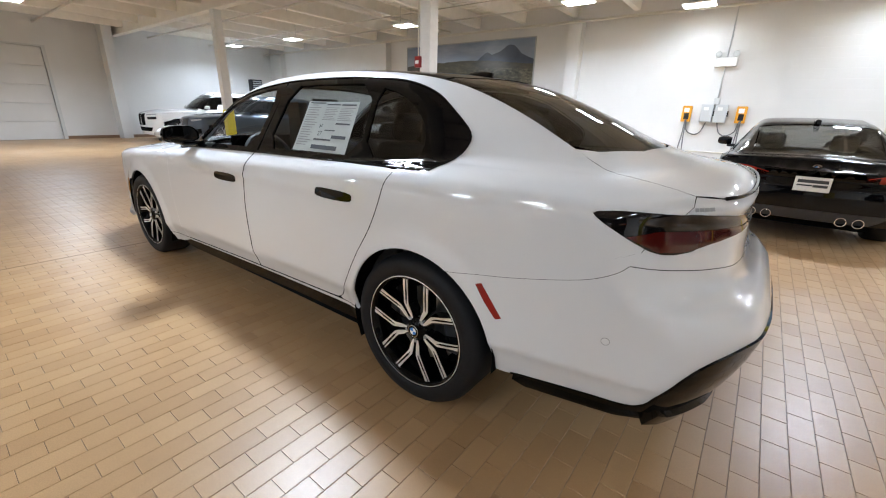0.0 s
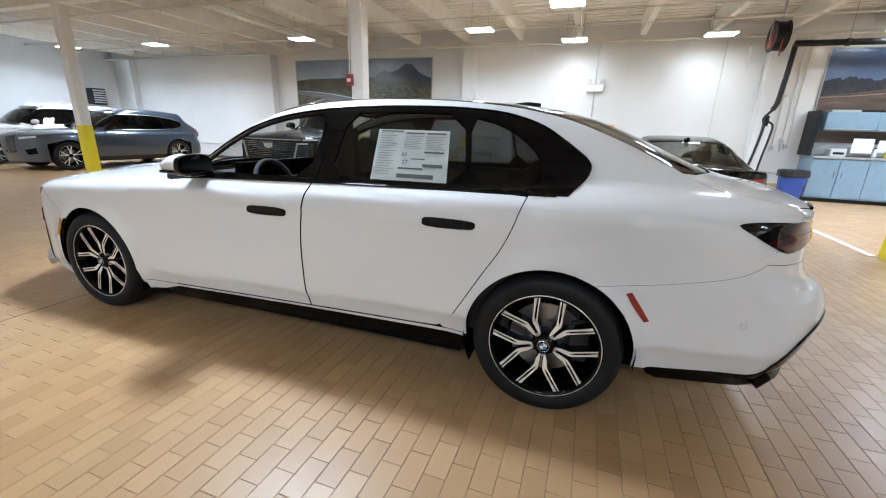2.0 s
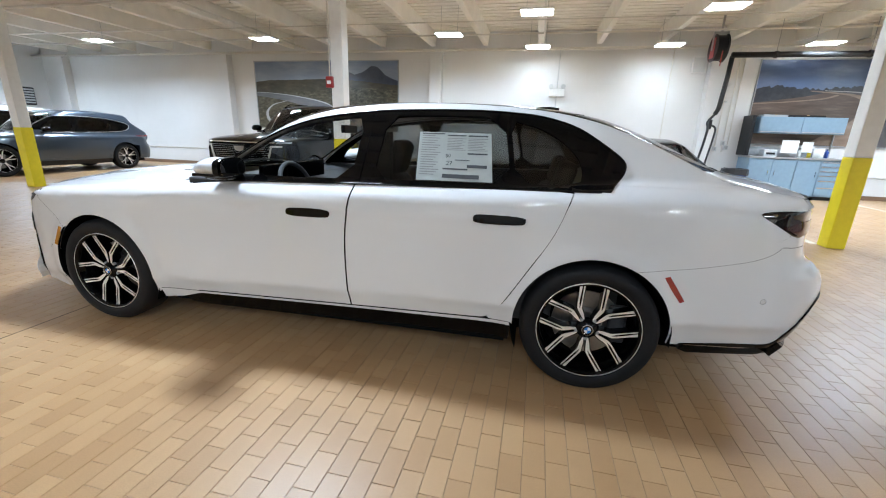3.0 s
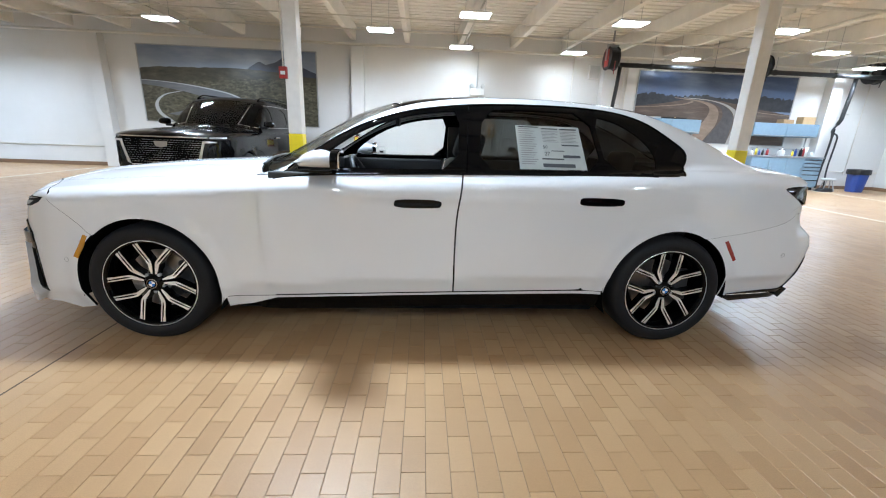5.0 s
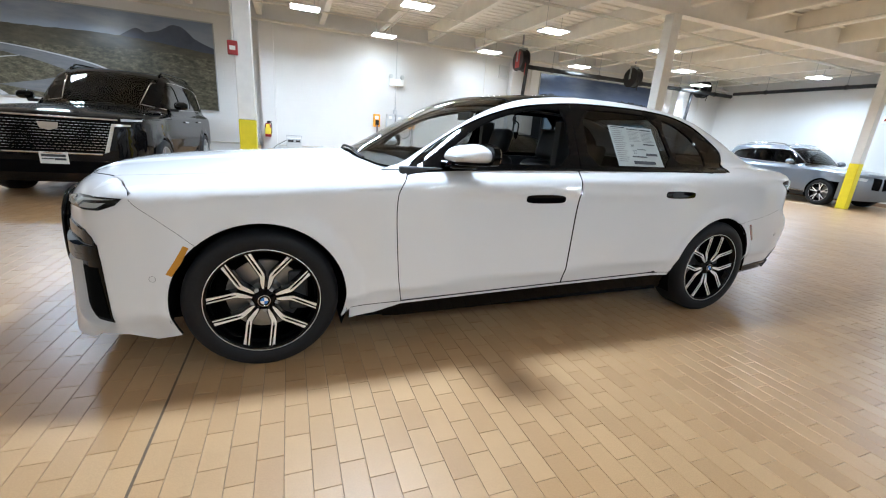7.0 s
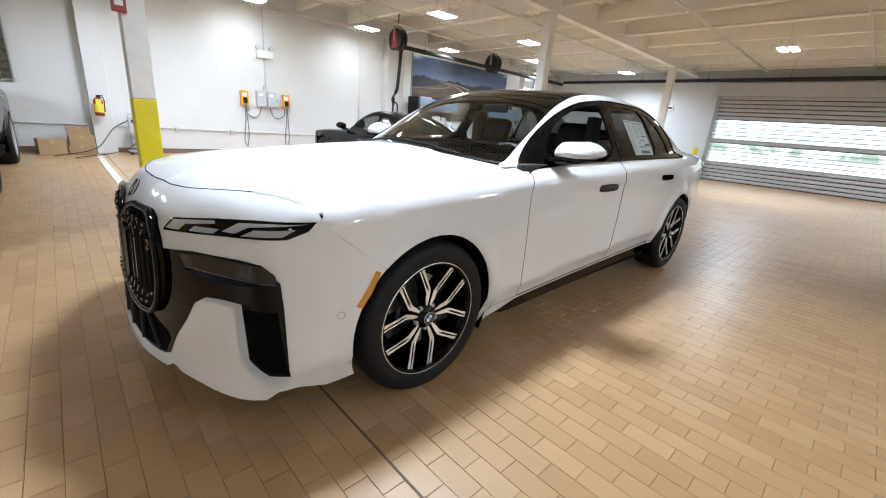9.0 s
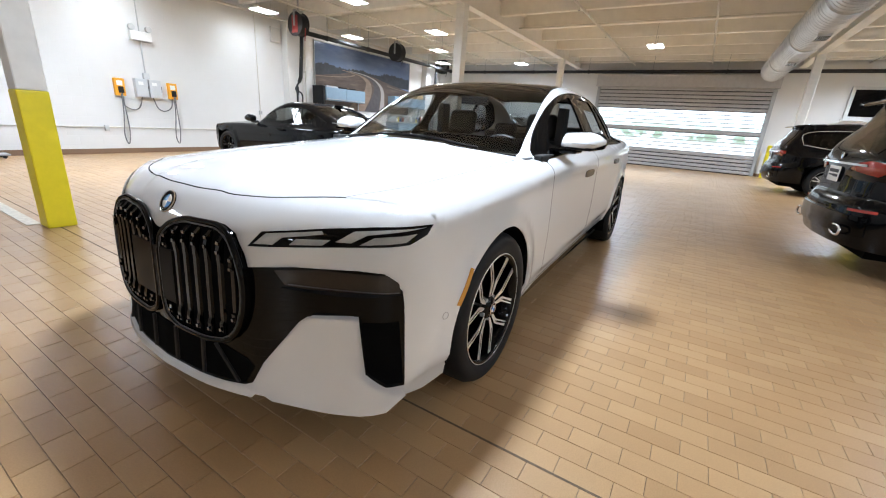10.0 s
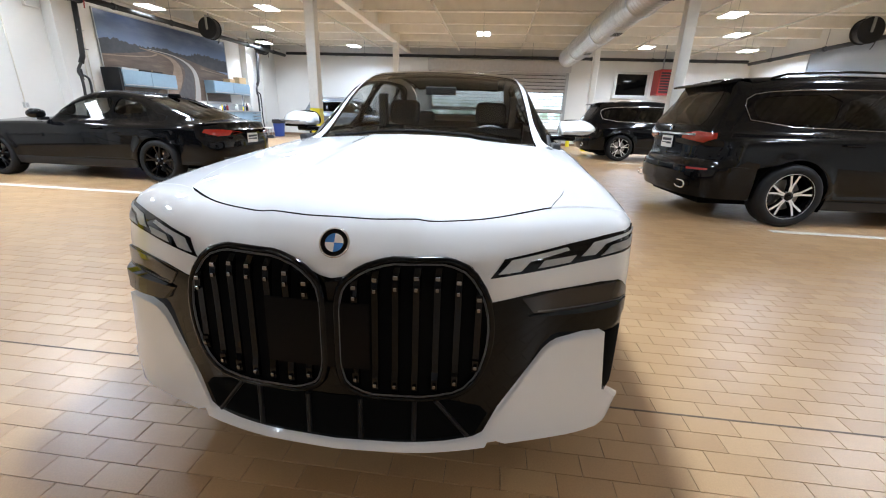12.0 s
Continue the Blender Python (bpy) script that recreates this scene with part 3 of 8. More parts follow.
def wheel(parent, x, y, z, r_tyre, r_rim, width, out, style, face=None, dark=None, rot=17):
    """A tyre on a rim; out is +1 for the car's left. The wheel is a part, its pieces are sub-parts."""
    face, dark = face or M_ALU, dark or M_GLOSSBLACK
    w = width / 2
    place = lambda a, b, h: (a, h * out, b)
    s = r_tyre - r_rim
    prof = [(r_rim - 0.012, -w * 0.80), (r_rim + 0.006, -w * 0.93), (r_rim + s * 0.35, -w), (r_rim + s * 0.72, -w * 0.98), (r_tyre - 0.012, -w * 0.86), (r_tyre, -w * 0.66),
            (r_tyre, w * 0.66), (r_tyre - 0.012, w * 0.86), (r_rim + s * 0.72, w * 0.98), (r_rim + s * 0.35, w), (r_rim + 0.006, w * 0.93), (r_rim - 0.012, w * 0.80)]
    tyre = Geo().lathe(prof, place, 56)
    wh = tyre.make("wheel", M_TYRE, parent, "black rubber tyre on an alloy rim", smooth=True)
    wh.location = (x, y, z)
    rim = Geo().lathe([(r_rim - 0.010, w * 0.74), (r_rim + 0.004, w * 0.90), (r_rim - 0.004, w * 0.93), (r_rim - 0.016, w * 0.86), (r_rim - 0.03, w * 0.3), (r_rim - 0.04, -w * 0.8)], place, 56)
    rim.make("rim_barrel", dark, wh, smooth=True)
    Geo().lathe([(r_rim + 0.001, w * 0.905), (r_rim - 0.001, w * 0.937), (r_rim - 0.0045, w * 0.925)], place, 56).make("rim_edge", face, wh, smooth=True)
    Geo().lathe([(0.02, -w * 0.1), (r_rim * 0.68, -w * 0.1), (r_rim * 0.68, 0.0), (0.09, 0.0), (0.08, w * 0.3), (0.02, w * 0.3)], place, 40).make("brake_disc", M_DISC, wh, smooth=False)
    Geo().box(-r_rim * 0.78, -r_rim * 0.42, *sorted((-w * 0.2 * out, w * 0.16 * out)), -0.10, 0.12).make("brake_caliper", M_CABIN, wh, bevel=0.015)
    # black disc added behind the brake for the shade inside the rim
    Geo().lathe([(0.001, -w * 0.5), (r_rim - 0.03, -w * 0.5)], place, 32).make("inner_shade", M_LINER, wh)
    h0, h1 = w * 0.62, w * 0.80

    def strip(g, pts, wid, lo, hi, curve_in=True):
        """A flat bar along (radius, angle) points; its face follows the dish of the wheel."""
        c = np.array([(r * math.cos(a), r * math.sin(a)) for r, a in pts])
        rs = np.array([p[0] for p in pts])
        d = np.gradient(c, axis=0)
        n = np.c_[-d[:, 1], d[:, 0]] / np.linalg.norm(d, axis=1, keepdims=True)
        wid = np.broadcast_to(wid, len(c))
        vs, fs = [], []
        for i in range(len(c)):
            dish = 0.022 * max(0.0, 1 - rs[i] / r_rim) ** 1.2
            for sd, hh in ((-1, lo), (-1, hi), (1, hi), (1, lo)):
                q = c[i] + n[i] * sd * wid[i] / 2
                vs.append(place(q[0], q[1], hh - dish))
        for i in range(len(c) - 1):
            fs += [(4 * i + k, 4 * i + (k + 1) % 4, 4 * i + 4 + (k + 1) % 4, 4 * i + 4 + k) for k in range(4)]
        fs += [(0, 1, 2, 3), tuple(4 * (len(c) - 1) + k for k in (3, 2, 1, 0))]
        g.add(vs, fs)

    def polar(a0, pts):
        return [(math.hypot(p, q), a0 + math.atan2(q, p)) for p, q in pts]

    sc = r_rim / 0.28
    for i in range(5):
        a0 = math.pi * 2 * i / 5 + radians(rot)
        if style == "y":
            for sd in (-1, 1):
                body, outer, inner, elbow = Geo(), Geo(), Geo(), Geo()
                mid = [(0.052, 0.022), (0.082, 0.038), (0.118, 0.058), (0.140, 0.0595), (0.20, 0.060), (0.268, 0.0605)]
                run = lambda dq, k0: polar(a0, [(p * sc, (q + dq) * sd * sc) for p, q in mid[k0:]])
                strip(body, run(0, 0), [0.020, 0.026, 0.032, 0.031, 0.031, 0.038], h0 - 0.035, h1)
                strip(outer, run(0.0095, 2), [0.008, 0.0085, 0.009, 0.016], h1, h1 + 0.003)
                strip(inner, run(-0.0085, 2), [0.008, 0.0065, 0.006, 0.0065], h1, h1 + 0.003)
                strip(elbow, polar(a0, [(0.054 * sc, 0.024 * sd * sc), (0.080 * sc, 0.037 * sd * sc), (0.116 * sc, 0.057 * sd * sc), (0.142 * sc, 0.0595 * sd * sc)]), [0.007, 0.018, 0.023, 0.019], h1 - 0.004, h1 + 0.0024)
                body.make("spoke", dark, wh)
                elbow.make("spoke_elbow", face, wh)
                for g in (outer, inner):
                    g.make("spoke_face", face, wh)
                groove = Geo()
                strip(groove, polar(a0, [(p * sc, q * sd * sc) for p, q in ((0.122, 0.0585), (0.142, 0.0595), (0.20, 0.060))]), [0.003, 0.006, 0.006], h1 + 0.001, h1 + 0.0034)
                groove.make("spoke_groove", dark, wh)
        else:
            for sd in (-1, 1):
                body, metal = Geo(), Geo()
                run = [(0.045, a0 + sd * 0.2), (r_rim * 0.5, a0 + sd * 0.10), (r_rim - 0.006, a0 + sd * 0.20)]
                strip(body, run, [0.03, 0.03, 0.034], h0 - 0.03, h1)
                strip(metal, run, [0.02, 0.022, 0.024], h1, h1 + 0.0025)
                body.make("spoke", dark, wh)
                metal.make("spoke_face", face, wh)
    Geo().lathe([(0.001, h1 + 0.002), (0.028, h1 + 0.002), (0.033, h1 - 0.004), (0.05, h1 - 0.008), (0.062, h1 - 0.03)], place, 28).make("hub_cap", dark, wh, smooth=True)
    if style == "y":
        emblem(wh, (0, (h1 + 0.004) * out, 0), 0.029, lambda a, b, h: (a * -out, h * out, b), "hub_emblem")
    for i in range(5):
        a = math.pi * 2 * i / 5 + math.pi / 2 + 0.63
        Geo().lathe([(0.001, h1 - 0.012), (0.010, h1 - 0.012), (0.012, h1 - 0.03)], lambda p, q, h: place(p + 0.058 * math.cos(a), q + 0.058 * math.sin(a), h), 8).make("lug_bolt", M_GREY, wh)
    return wh


def emblem(parent, at, r, place, name="emblem"):
    """A round badge of plain blue and white quarters in a dark ring."""
    o = Vector(at)
    pl = lambda a, b, h: tuple(o + Vector(place(a, b, h)))
    ob = Geo().lathe([(r * 0.62, 0.0018), (r * 0.66, 0.003), (r * 0.95, 0.003), (r, 0.0), (r, -0.004), (r * 0.3, -0.004)], pl, 40).make(name, M_GLOSSBLACK, parent, "round badge with blue and white quarters", smooth=True)
    Geo().lathe([(r * 0.93, 0.003), (r * 0.99, 0.0042), (r * 1.04, 0.001)], pl, 40).make("badge_ring", M_CHROME, ob, smooth=True)
    for i in range(4):
        arcp = [(0.0, 0.0)] + [(r * 0.63 * math.cos(math.pi / 2 * (i + k / 8)), r * 0.63 * math.sin(math.pi / 2 * (i + k / 8))) for k in range(9)]
        Geo().add([pl(a, b, 0.0022) for a, b in arcp], [tuple(range(10))]).make("badge_quarter", M_EMBLEMWHITE if i % 2 == 0 else M_EMBLEMBLUE, ob)
    return ob


def plate(parent, m, w, h, name="licence_plate"):
    """A dealer plate: white card, a dark heading of bars and a band."""
    p = Geo().box(-w / 2, w / 2, -0.004, 0.004, -h / 2, h / 2).make(name, M_PAPER, parent, "white dealer plate with dark lettering bars", bevel=0.003)
    p.matrix_basis = m
    for k, (x0, x1, z0, z1) in enumerate(((-0.42, 0.42, 0.08, 0.30), (-0.42, 0.0, -0.14, -0.04), (0.02, 0.42, -0.20, -0.02))):
        Geo().box(x0 * w, x1 * w, -0.0055, -0.0042, z0 * h, z1 * h).make("plate_bar", M_BARDARK, p)
    return p


def seat(parent, x, y, rear=False, dz=0.0):
    """A leather car seat with a headrest."""
    s = Geo().box(-0.27, 0.25, -0.25, 0.25, 0.30, 0.48).make("seat_cushion", M_LEATHER, parent, bevel=0.07, seg=4, smooth=True)
    b = Geo().box(-0.08, 0.08, -0.26, 0.26, 0.42, 1.02).make("seat_back", M_LEATHER, parent, bevel=0.07, seg=4, smooth=True)
    h = Geo().box(-0.055, 0.055, -0.14, 0.14, 1.03, 1.25).make("headrest", M_LEATHER, parent, bevel=0.05, seg=4, smooth=True)
    s.matrix_basis = pose(x, y, dz)
    for o in (b, h):
        o.matrix_basis = pose(x - 0.16 + (0.05 if rear else 0), y, dz) @ pose(0, 0, 0.45, 0, -16, 0) @ pose(0, 0, -0.45)


def steering_wheel(parent, x, y, z):
    pts = [(0, 0.185 * math.cos(k * math.pi / 16), 0.185 * math.sin(k * math.pi / 16)) for k in range(32)]
    g = Geo().tube(pts, 0.016, 8, closed=True).box(-0.03, 0.02, -0.075, 0.075, -0.07, 0.06).box(-0.008, 0.008, -0.18, 0.18, -0.03, 0.0).box(-0.008, 0.008, -0.02, 0.02, -0.18, 0)
    o = g.make("steering_wheel", M_CABIN, parent, smooth=False)
    o.matrix_basis = pose(x, y, z, 0, 22, 0)


def wheel_wells(parent, body, w=0.62):
    k = body.k
    for ax, a_lo, a_hi in ((k["axle_f"], -12, 205), (k["axle_r"], -25, 187)):
        for s in (1, -1):
            g = Geo()
            n, r = 20, k["arch"] + 0.012
            vs = []
            for i in range(n + 1):
                a = radians(a_lo + (a_hi - a_lo) * i / n)
                for yy in (0.93, w):
                    vs.append((ax + r * math.cos(a), yy * s * k["width"](ax) / 0.957, k["hub"] + r * math.sin(a)))
            g.add(vs, [(2 * i, 2 * i + 1, 2 * i + 3, 2 * i + 2) for i in range(n)])
            cap = [2 * i + 1 for i in range(n + 1)]
            g.f.append(tuple(cap))
            g.make("wheel_liner", M_LINER, parent)


def p3(body, pts):
    return body.side(np.array(pts, float))


# ---- the white sedan ----
SEDAN = Body(
    width=[(-2.9, 0.74), (-2.6, 0.835), (-2.3, 0.895), (-1.9, 0.945), (-1.3, 0.962), (0, 0.955), (1.2, 0.957), (1.7, 0.957), (2.1, 0.935), (2.35, 0.90), (2.7, 0.82)],
    crease=[(-2.9, 1.03), (-2.1, 1.035), (-1.4, 1.035), (0, 0.995), (0.95, 0.955), (1.6, 0.905), (2.1, 0.895), (2.7, 0.88)],
    inset=[(-1.0, 0.16), (-0.82, 0.10), (-0.72, 0.064), (-0.62, 0.031), (-0.575, 0.012), (-0.5, 0.007), (-0.3, 0.0), (-0.12, 0.004), (-0.02, 0.012), (0.02, 0.026), (0.06, 0.055), (0.12, 0.115), (0.3, 0.32), (0.6, 0.7)],
    top=[(-3, 0.9), (-2.80, 1.06), (-2.72, 1.105), (-2.62, 1.14), (-2.3, 1.182), (-1.9, 1.195), (-1, 1.15), (0.4, 1.10), (0.8, 1.088), (1.2, 1.065), (1.7, 1.03), (2.1, 0.99), (2.35, 0.95), (2.48, 0.905), (2.56, 0.85), (2.66, 0.74)],
    crown=0.10, ridge=0.009,
    nose=[(0.1, 2.60), (0.2, 2.612), (0.32, 2.605), (0.5, 2.595), (0.7, 2.587), (0.8, 2.57), (0.86, 2.545), (1.0, 2.50)],
    nose_bend=[(0, 0), (0.2, 0.012), (0.4, 0.05), (0.55, 0.105), (0.7, 0.178), (0.8, 0.235), (0.88, 0.295), (0.96, 0.44)],
    tail=[(0.1, -2.625), (0.25, -2.695), (0.4, -2.79), (0.55, -2.845), (0.64, -2.862), (0.72, -2.837), (0.78, -2.757), (0.84, -2.732), (0.95, -2.722), (1.02, -2.712), (1.06, -2.727), (1.2, -2.665)],
    tail_bend=[(0, 0), (0.3, 0.004), (0.5, 0.024), (0.65, 0.086), (0.78, 0.182), (0.86, 0.268), (0.95, 0.42)],
    roof=[(-3.4, 0.2), (-2.85, 0.78), (-2.62, 1.04), (-2.45, 1.155), (-2.25, 1.24), (-2.05, 1.33), (-1.85, 1.413), (-1.65, 1.48), (-1.4, 1.527), (-1.1, 1.549), (-0.75, 1.558), (-0.4, 1.555), (-0.1, 1.543), (0.1, 1.524), (0.24, 1.50), (0.44, 1.438), (0.65, 1.33), (0.87, 1.2), (1.1, 1.065), (1.4, 0.88), (2.4, 0.5)],
    roof_crown=0.055, bow=0.42, belt_y=0.868, belt_z=1.07, tumble=0.60, cab_plan=0.035, cab_mid=-0.3, r_roof=0.075,
    axle_f=1.62, axle_r=-1.595, hub=0.362, arch=0.405, flare=0.014, r_top=0.05, r_front=0.07, r_rear=0.05, floor=0.16, blend=0.03)
def white_sedan():
    B = SEDAN
    car = thing("white_sedan", pose(-2.648, 2.29, 0, 0, 0, 180.5), "pearl white long sedan with black grille and open front window", "car")
    L20, L0, TOP = Lay(B, "slant", 20), Lay(B, "slant", 0), Lay(B, "slant", 88)
    NOSE, TAIL = Lay(B, "nose"), Lay(B, "tail")
    hx, hz, ar = 1.62, 0.362, B.k["arch"]
    rx = -1.595
    # seams in side view
    dlo = rounded([(0.89, 1.012), (0.72, 1.142), (0.556, 1.248), (0.381, 1.338), (0.205, 1.401), (0.025, 1.442), (-0.274, 1.479), (-0.545, 1.491), (-0.953, 1.494), (-1.25, 1.473),
                   (-1.454, 1.416), (-1.606, 1.320), (-1.715, 1.240), (-1.70, 1.17), (-1.62, 1.098)], 2, closed=False)
    belt = spline([(-1.62, 1.098), (-1.45, 1.094), (-0.872, 1.080), (-0.235, 1.068), (0.547, 1.041), (0.89, 1.012)], 6)
    door_f = spline([(0.89, 1.008), (0.945, 0.925), (0.958, 0.84), (0.957, 0.74), (0.948, 0.6), (0.932, 0.42), (0.905, 0.288)], 5)
    door_m = spline([(-0.238, 1.066), (-0.224, 0.96), (-0.204, 0.80), (-0.2, 0.588), (-0.206, 0.321)], 5)
    door_r = spline([(-1.45, 1.090), (-1.425, 1.02), (-1.395, 0.93), (-1.345, 0.82), (-1.265, 0.69), (-1.165, 0.52), (-1.09, 0.40), (-1.03, 0.352), (-0.96, 0.344)], 4)
    sill = lambda x: float(np.interp(x, (-1.2, -0.973, -0.205, 0.903, 1.2), (0.348, 0.344, 0.321, 0.288, 0.283)))
    cut = lambda a, x0, x1: [p for p in a if x0 < p[0] < x1]
    # doors
    fd = p3(B, list(door_f) + [(x, sill(x)) for x in np.linspace(0.88, -0.19, 14)] + list(door_m)[::-1] + cut(belt, -0.225, 0.88))
    for d in panel("front_door", L0, fd, M_PEARL, car, dark=True, gap=0.005):
        fdoor = d
        s = 1 if d.data.vertices[0].co.y > 0 else -1
        handle(d, B, [(0.167, 0.866), (0.172, 0.902), (0.150, 0.917), (-0.107, 0.919), (-0.112, 0.885), (-0.092, 0.869)], s, L0)
    rd = p3(B, list(door_m) + [(x, sill(x)) for x in np.linspace(-0.22, -0.94, 10)] + list(door_r)[::-1] + cut(belt, -1.44, -0.25))
    for d in panel("rear_door", L0, rd, M_PEARL, car, dark=True, gap=0.005):
        s = 1 if d.data.vertices[0].co.y > 0 else -1
        handle(d, B, [(-0.948, 0.908), (-0.943, 0.945), (-0.966, 0.958), (-1.217, 0.957), (-1.222, 0.926), (-1.202, 0.911)], s, L0)
    # fender
    fs = spline([(2.135, 0.873), (2.10, 0.835), (2.029, 0.778), (1.96, 0.72), (hx + 0.270, hz + 0.302)], 4)
    fe = [(0.895, 1.022), (0.93, 1.003), (0.97, 0.978)] + [(x, float(B.k["crease"](x)) + 0.01 * max(0, 1.3 - x)) for x in np.linspace(1.05, 2.12, 22)]
    a0 = math.degrees(math.atan2(0.302, 0.270))
    fender = p3(B, fe + list(fs) + arc(hx, hz, ar, a0, 200, 30) + [(1.19, 0.283), (1.05, 0.286), (0.905, 0.288)] + list(door_f)[::-1][1:])
    panel("front_fender", L0, fender, M_PEARL, car, gap=0)
    # hood, fender tops and nose line, from above
    ye = curve([(-2.56, 0.70), (-2.3, 0.655), (-2.13, 0.60), (-1.8, 0.555), (-1.4, 0.535), (-1.0, 0.53), (-0.5, 0.54), (0, 0.578), (0.38, 0.625), (0.6, 0.655), (0.75, 0.672), (0.9, 0.698), (1.0, 0.720)])
    edge = lambda x0, x1, n: B.above([(x, float(ye(x))) for x in np.linspace(x0, x1, n)])
    arc_nose = spline([(2.475, 0), (2.47, 0.13), (2.44, 0.31), (2.385, 0.46), (2.26, 0.62)], 6)
    hood_side = spline([(2.26, 0.62), (2.0, 0.702), (1.54, 0.742), (1.15, 0.752), (0.98, 0.74)], 6)
    cowl = spline([(0.98, 0.74), (1.03, 0.62), (1.09, 0.4), (1.12, 0.2), (1.125, 0)], 6)
    hood = B.above(np.vstack([arc_nose, hood_side[1:], cowl[1:]]))
    whole_top("hood", B, np.vstack([arc_nose, hood_side[1:], cowl[1:]]), M_PEARL, car)
    cr = p3(B, fe)[::-1]
    nose_out = B.above(spline([(2.26, 0.62), (2.2, 0.72), (2.165, 0.81), (2.135, 0.884)], 5))
    ft = np.vstack([nose_out[::-1][1:], B.above(hood_side[1:]), B.above([(0.94, 0.70)]), cr[::-1]])
    panel("fender_top", Lay(B, "slant", 60), ft, M_PEARL, car, gap=0)
    # front bumper, wrapped round the nose
    low = [(2.10, 0.175), (2.2, 0.17)]
    bump_top = np.vstack([B.above(arc_nose), B.above(spline([(2.26, 0.62), (2.2, 0.72), (2.165, 0.81), (2.135, 0.884)], 5))[1:], p3(B, fs)[1:], p3(B, arc(hx, hz, ar, a0, -24, 16))[1:]])
    ang = np.linspace(0.80, 0.0, 26)
    bottom = NOSE.solid(np.c_[ang * 0.9, np.interp(ang, [0.25, 0.34, 0.46, 0.6], [0.228, 0.226, 0.222, 0.215])])
    panel("front_bumper", NOSE, np.vstack([bump_top, p3(B, low)[:1], bottom]), M_PEARL, car, mirror=True, size=0.03, gap=0.0014, dark=True)
    # cabin frame, rear quarter and roof rails in one pressing
    qs = spline([(-2.461, 0.928), (-2.44, 0.885), (-2.40, 0.848), (-2.30, 0.806), (-2.1, 0.765), (-1.95, 0.742), (rx - 0.1895, hz + 0.358)], 5)
    b0 = math.degrees(math.atan2(0.358, -0.1895))
    frame_out = np.vstack([p3(B, [(0.893, 1.018)]), B.above([(0.945, 0.70)]), edge(0.9, -2.56, 70), TAIL.solid(TAIL.flat(spline(np.vstack([edge(-2.56, -2.56, 1), p3(B, [(-2.50, 1.0), (-2.461, 0.928)])]), 4)))[1:],
                           p3(B, qs)[1:], p3(B, arc(rx, hz, ar, b0, -4, 28))[1:], p3(B, [(-1.175, 0.345), (-1.06, 0.347)]), p3(B, door_r[::-1][5:]), p3(B, [(-1.5, 1.095)]), p3(B, dlo[::-1])])
    panel("side_frame", L20, frame_out, M_PEARL, car, size=0.035, gap=0)
    # sills
    white_sill = p3(B, [(1.198, 0.280), (0.9, 0.285), (-0.205, 0.318), (-0.973, 0.341), (-1.175, 0.342), (-1.18, 0.318), (-0.98, 0.318), (-0.2, 0.300), (0.90, 0.268), (1.05, 0.224), (1.196, 0.205)])
    panel("sill", L0, white_sill, M_PEARL, car, gap=0.001, dark=True)
    skirt = p3(B, [(1.04, 0.222), (0.9, 0.266), (-0.2, 0.298), (-0.98, 0.316), (-1.18, 0.316), (-1.17, 0.205), (-0.9, 0.185), (0.9, 0.175), (1.0, 0.185)])
    panel("sill_skirt", L0, skirt, M_GLOSSBLACK, car, gap=0.0, off=-0.004, label="gloss black sill skirt")
    # black window surround, with its openings
    win_f = rounded([(0.66, 1.085), (0.585, 1.172), (0.45, 1.268), (0.30, 1.343), (0.12, 1.398), (-0.05, 1.428), (-0.225, 1.444), (-0.205, 1.092), (0.2, 1.082)], 1)
    win_r = rounded([(-0.365, 1.452), (-0.65, 1.462), (-1.05, 1.458), (-1.125, 1.105), (-0.7, 1.102), (-0.335, 1.095)], 1)
    win_q = rounded([(-1.085, 1.446), (-1.24, 1.412), (-1.37, 1.345), (-1.46, 1.265), (-1.495, 1.19), (-1.48, 1.118), (-1.15, 1.109)], 1)
    panel("window_surround", L20, p3(B, list(dlo) + list(belt)[1:-1]), M_GLOSSBLACK, car, gap=0.001, holes=[p3(B, w) for w in (win_f, win_r, win_q)], off=0.001, size=0.03, label="gloss black window surround")
    panel("rear_side_window", L20, p3(B, win_r), M_TINT, car, gap=-0.006, off=-0.007, deep=0)
    panel("quarter_window", L20, p3(B, win_q), M_QUARTER, car, gap=-0.006, off=-0.007, deep=0)
    for o in panel("front_side_window", L20, p3(B, win_f), M_GLASS, car, gap=-0.006, off=-0.007, deep=0, both=True):
        if o.data.vertices[0].co.y > 0:
            bpy.data.objects.remove(o)
    surface_tube("belt_trim", p3(B, belt[2:-1]) + [0, 0.004, 0], 0.006, M_GLOSSBLACK, car)
    surface_tube("pillar_trim", p3(B, dlo[3:]) + [0, 0.002, 0.001], 0.005, M_GLOSSBLACK, car)
    # raised near-black bead drawn for the shaded gap on the pillar
    for xs in ((-0.262, 1.08, -0.278, 1.47),):
        surface_tube("pillar_gap", p3(B, [(xs[0], xs[1]), (xs[2], xs[3])]) + [0, 0.003, 0], 0.003, M_DARK, car)
    # glass: windscreen, roof, rear window
    ws = B.above(np.vstack([[(1.11, 0), (1.10, 0.2), (1.06, 0.42), (1.0, 0.60)], [(x, float(ye(x)) - 0.004) for x in np.linspace(0.93, 0.16, 14)], [(0.20, 0.4), (0.235, 0.2), (0.24, 0)]]))
    whole_top("windscreen", B, ws[:, :2], M_GLASS, car, off=-0.004)
    rf = np.vstack([[(0.232, 0), (0.227, 0.2), (0.192, 0.4)], [(x, float(ye(x)) - 0.004) for x in np.linspace(0.15, -1.42, 24)], [(-1.50, 0.35), (-1.53, 0.15), (-1.535, 0)]])
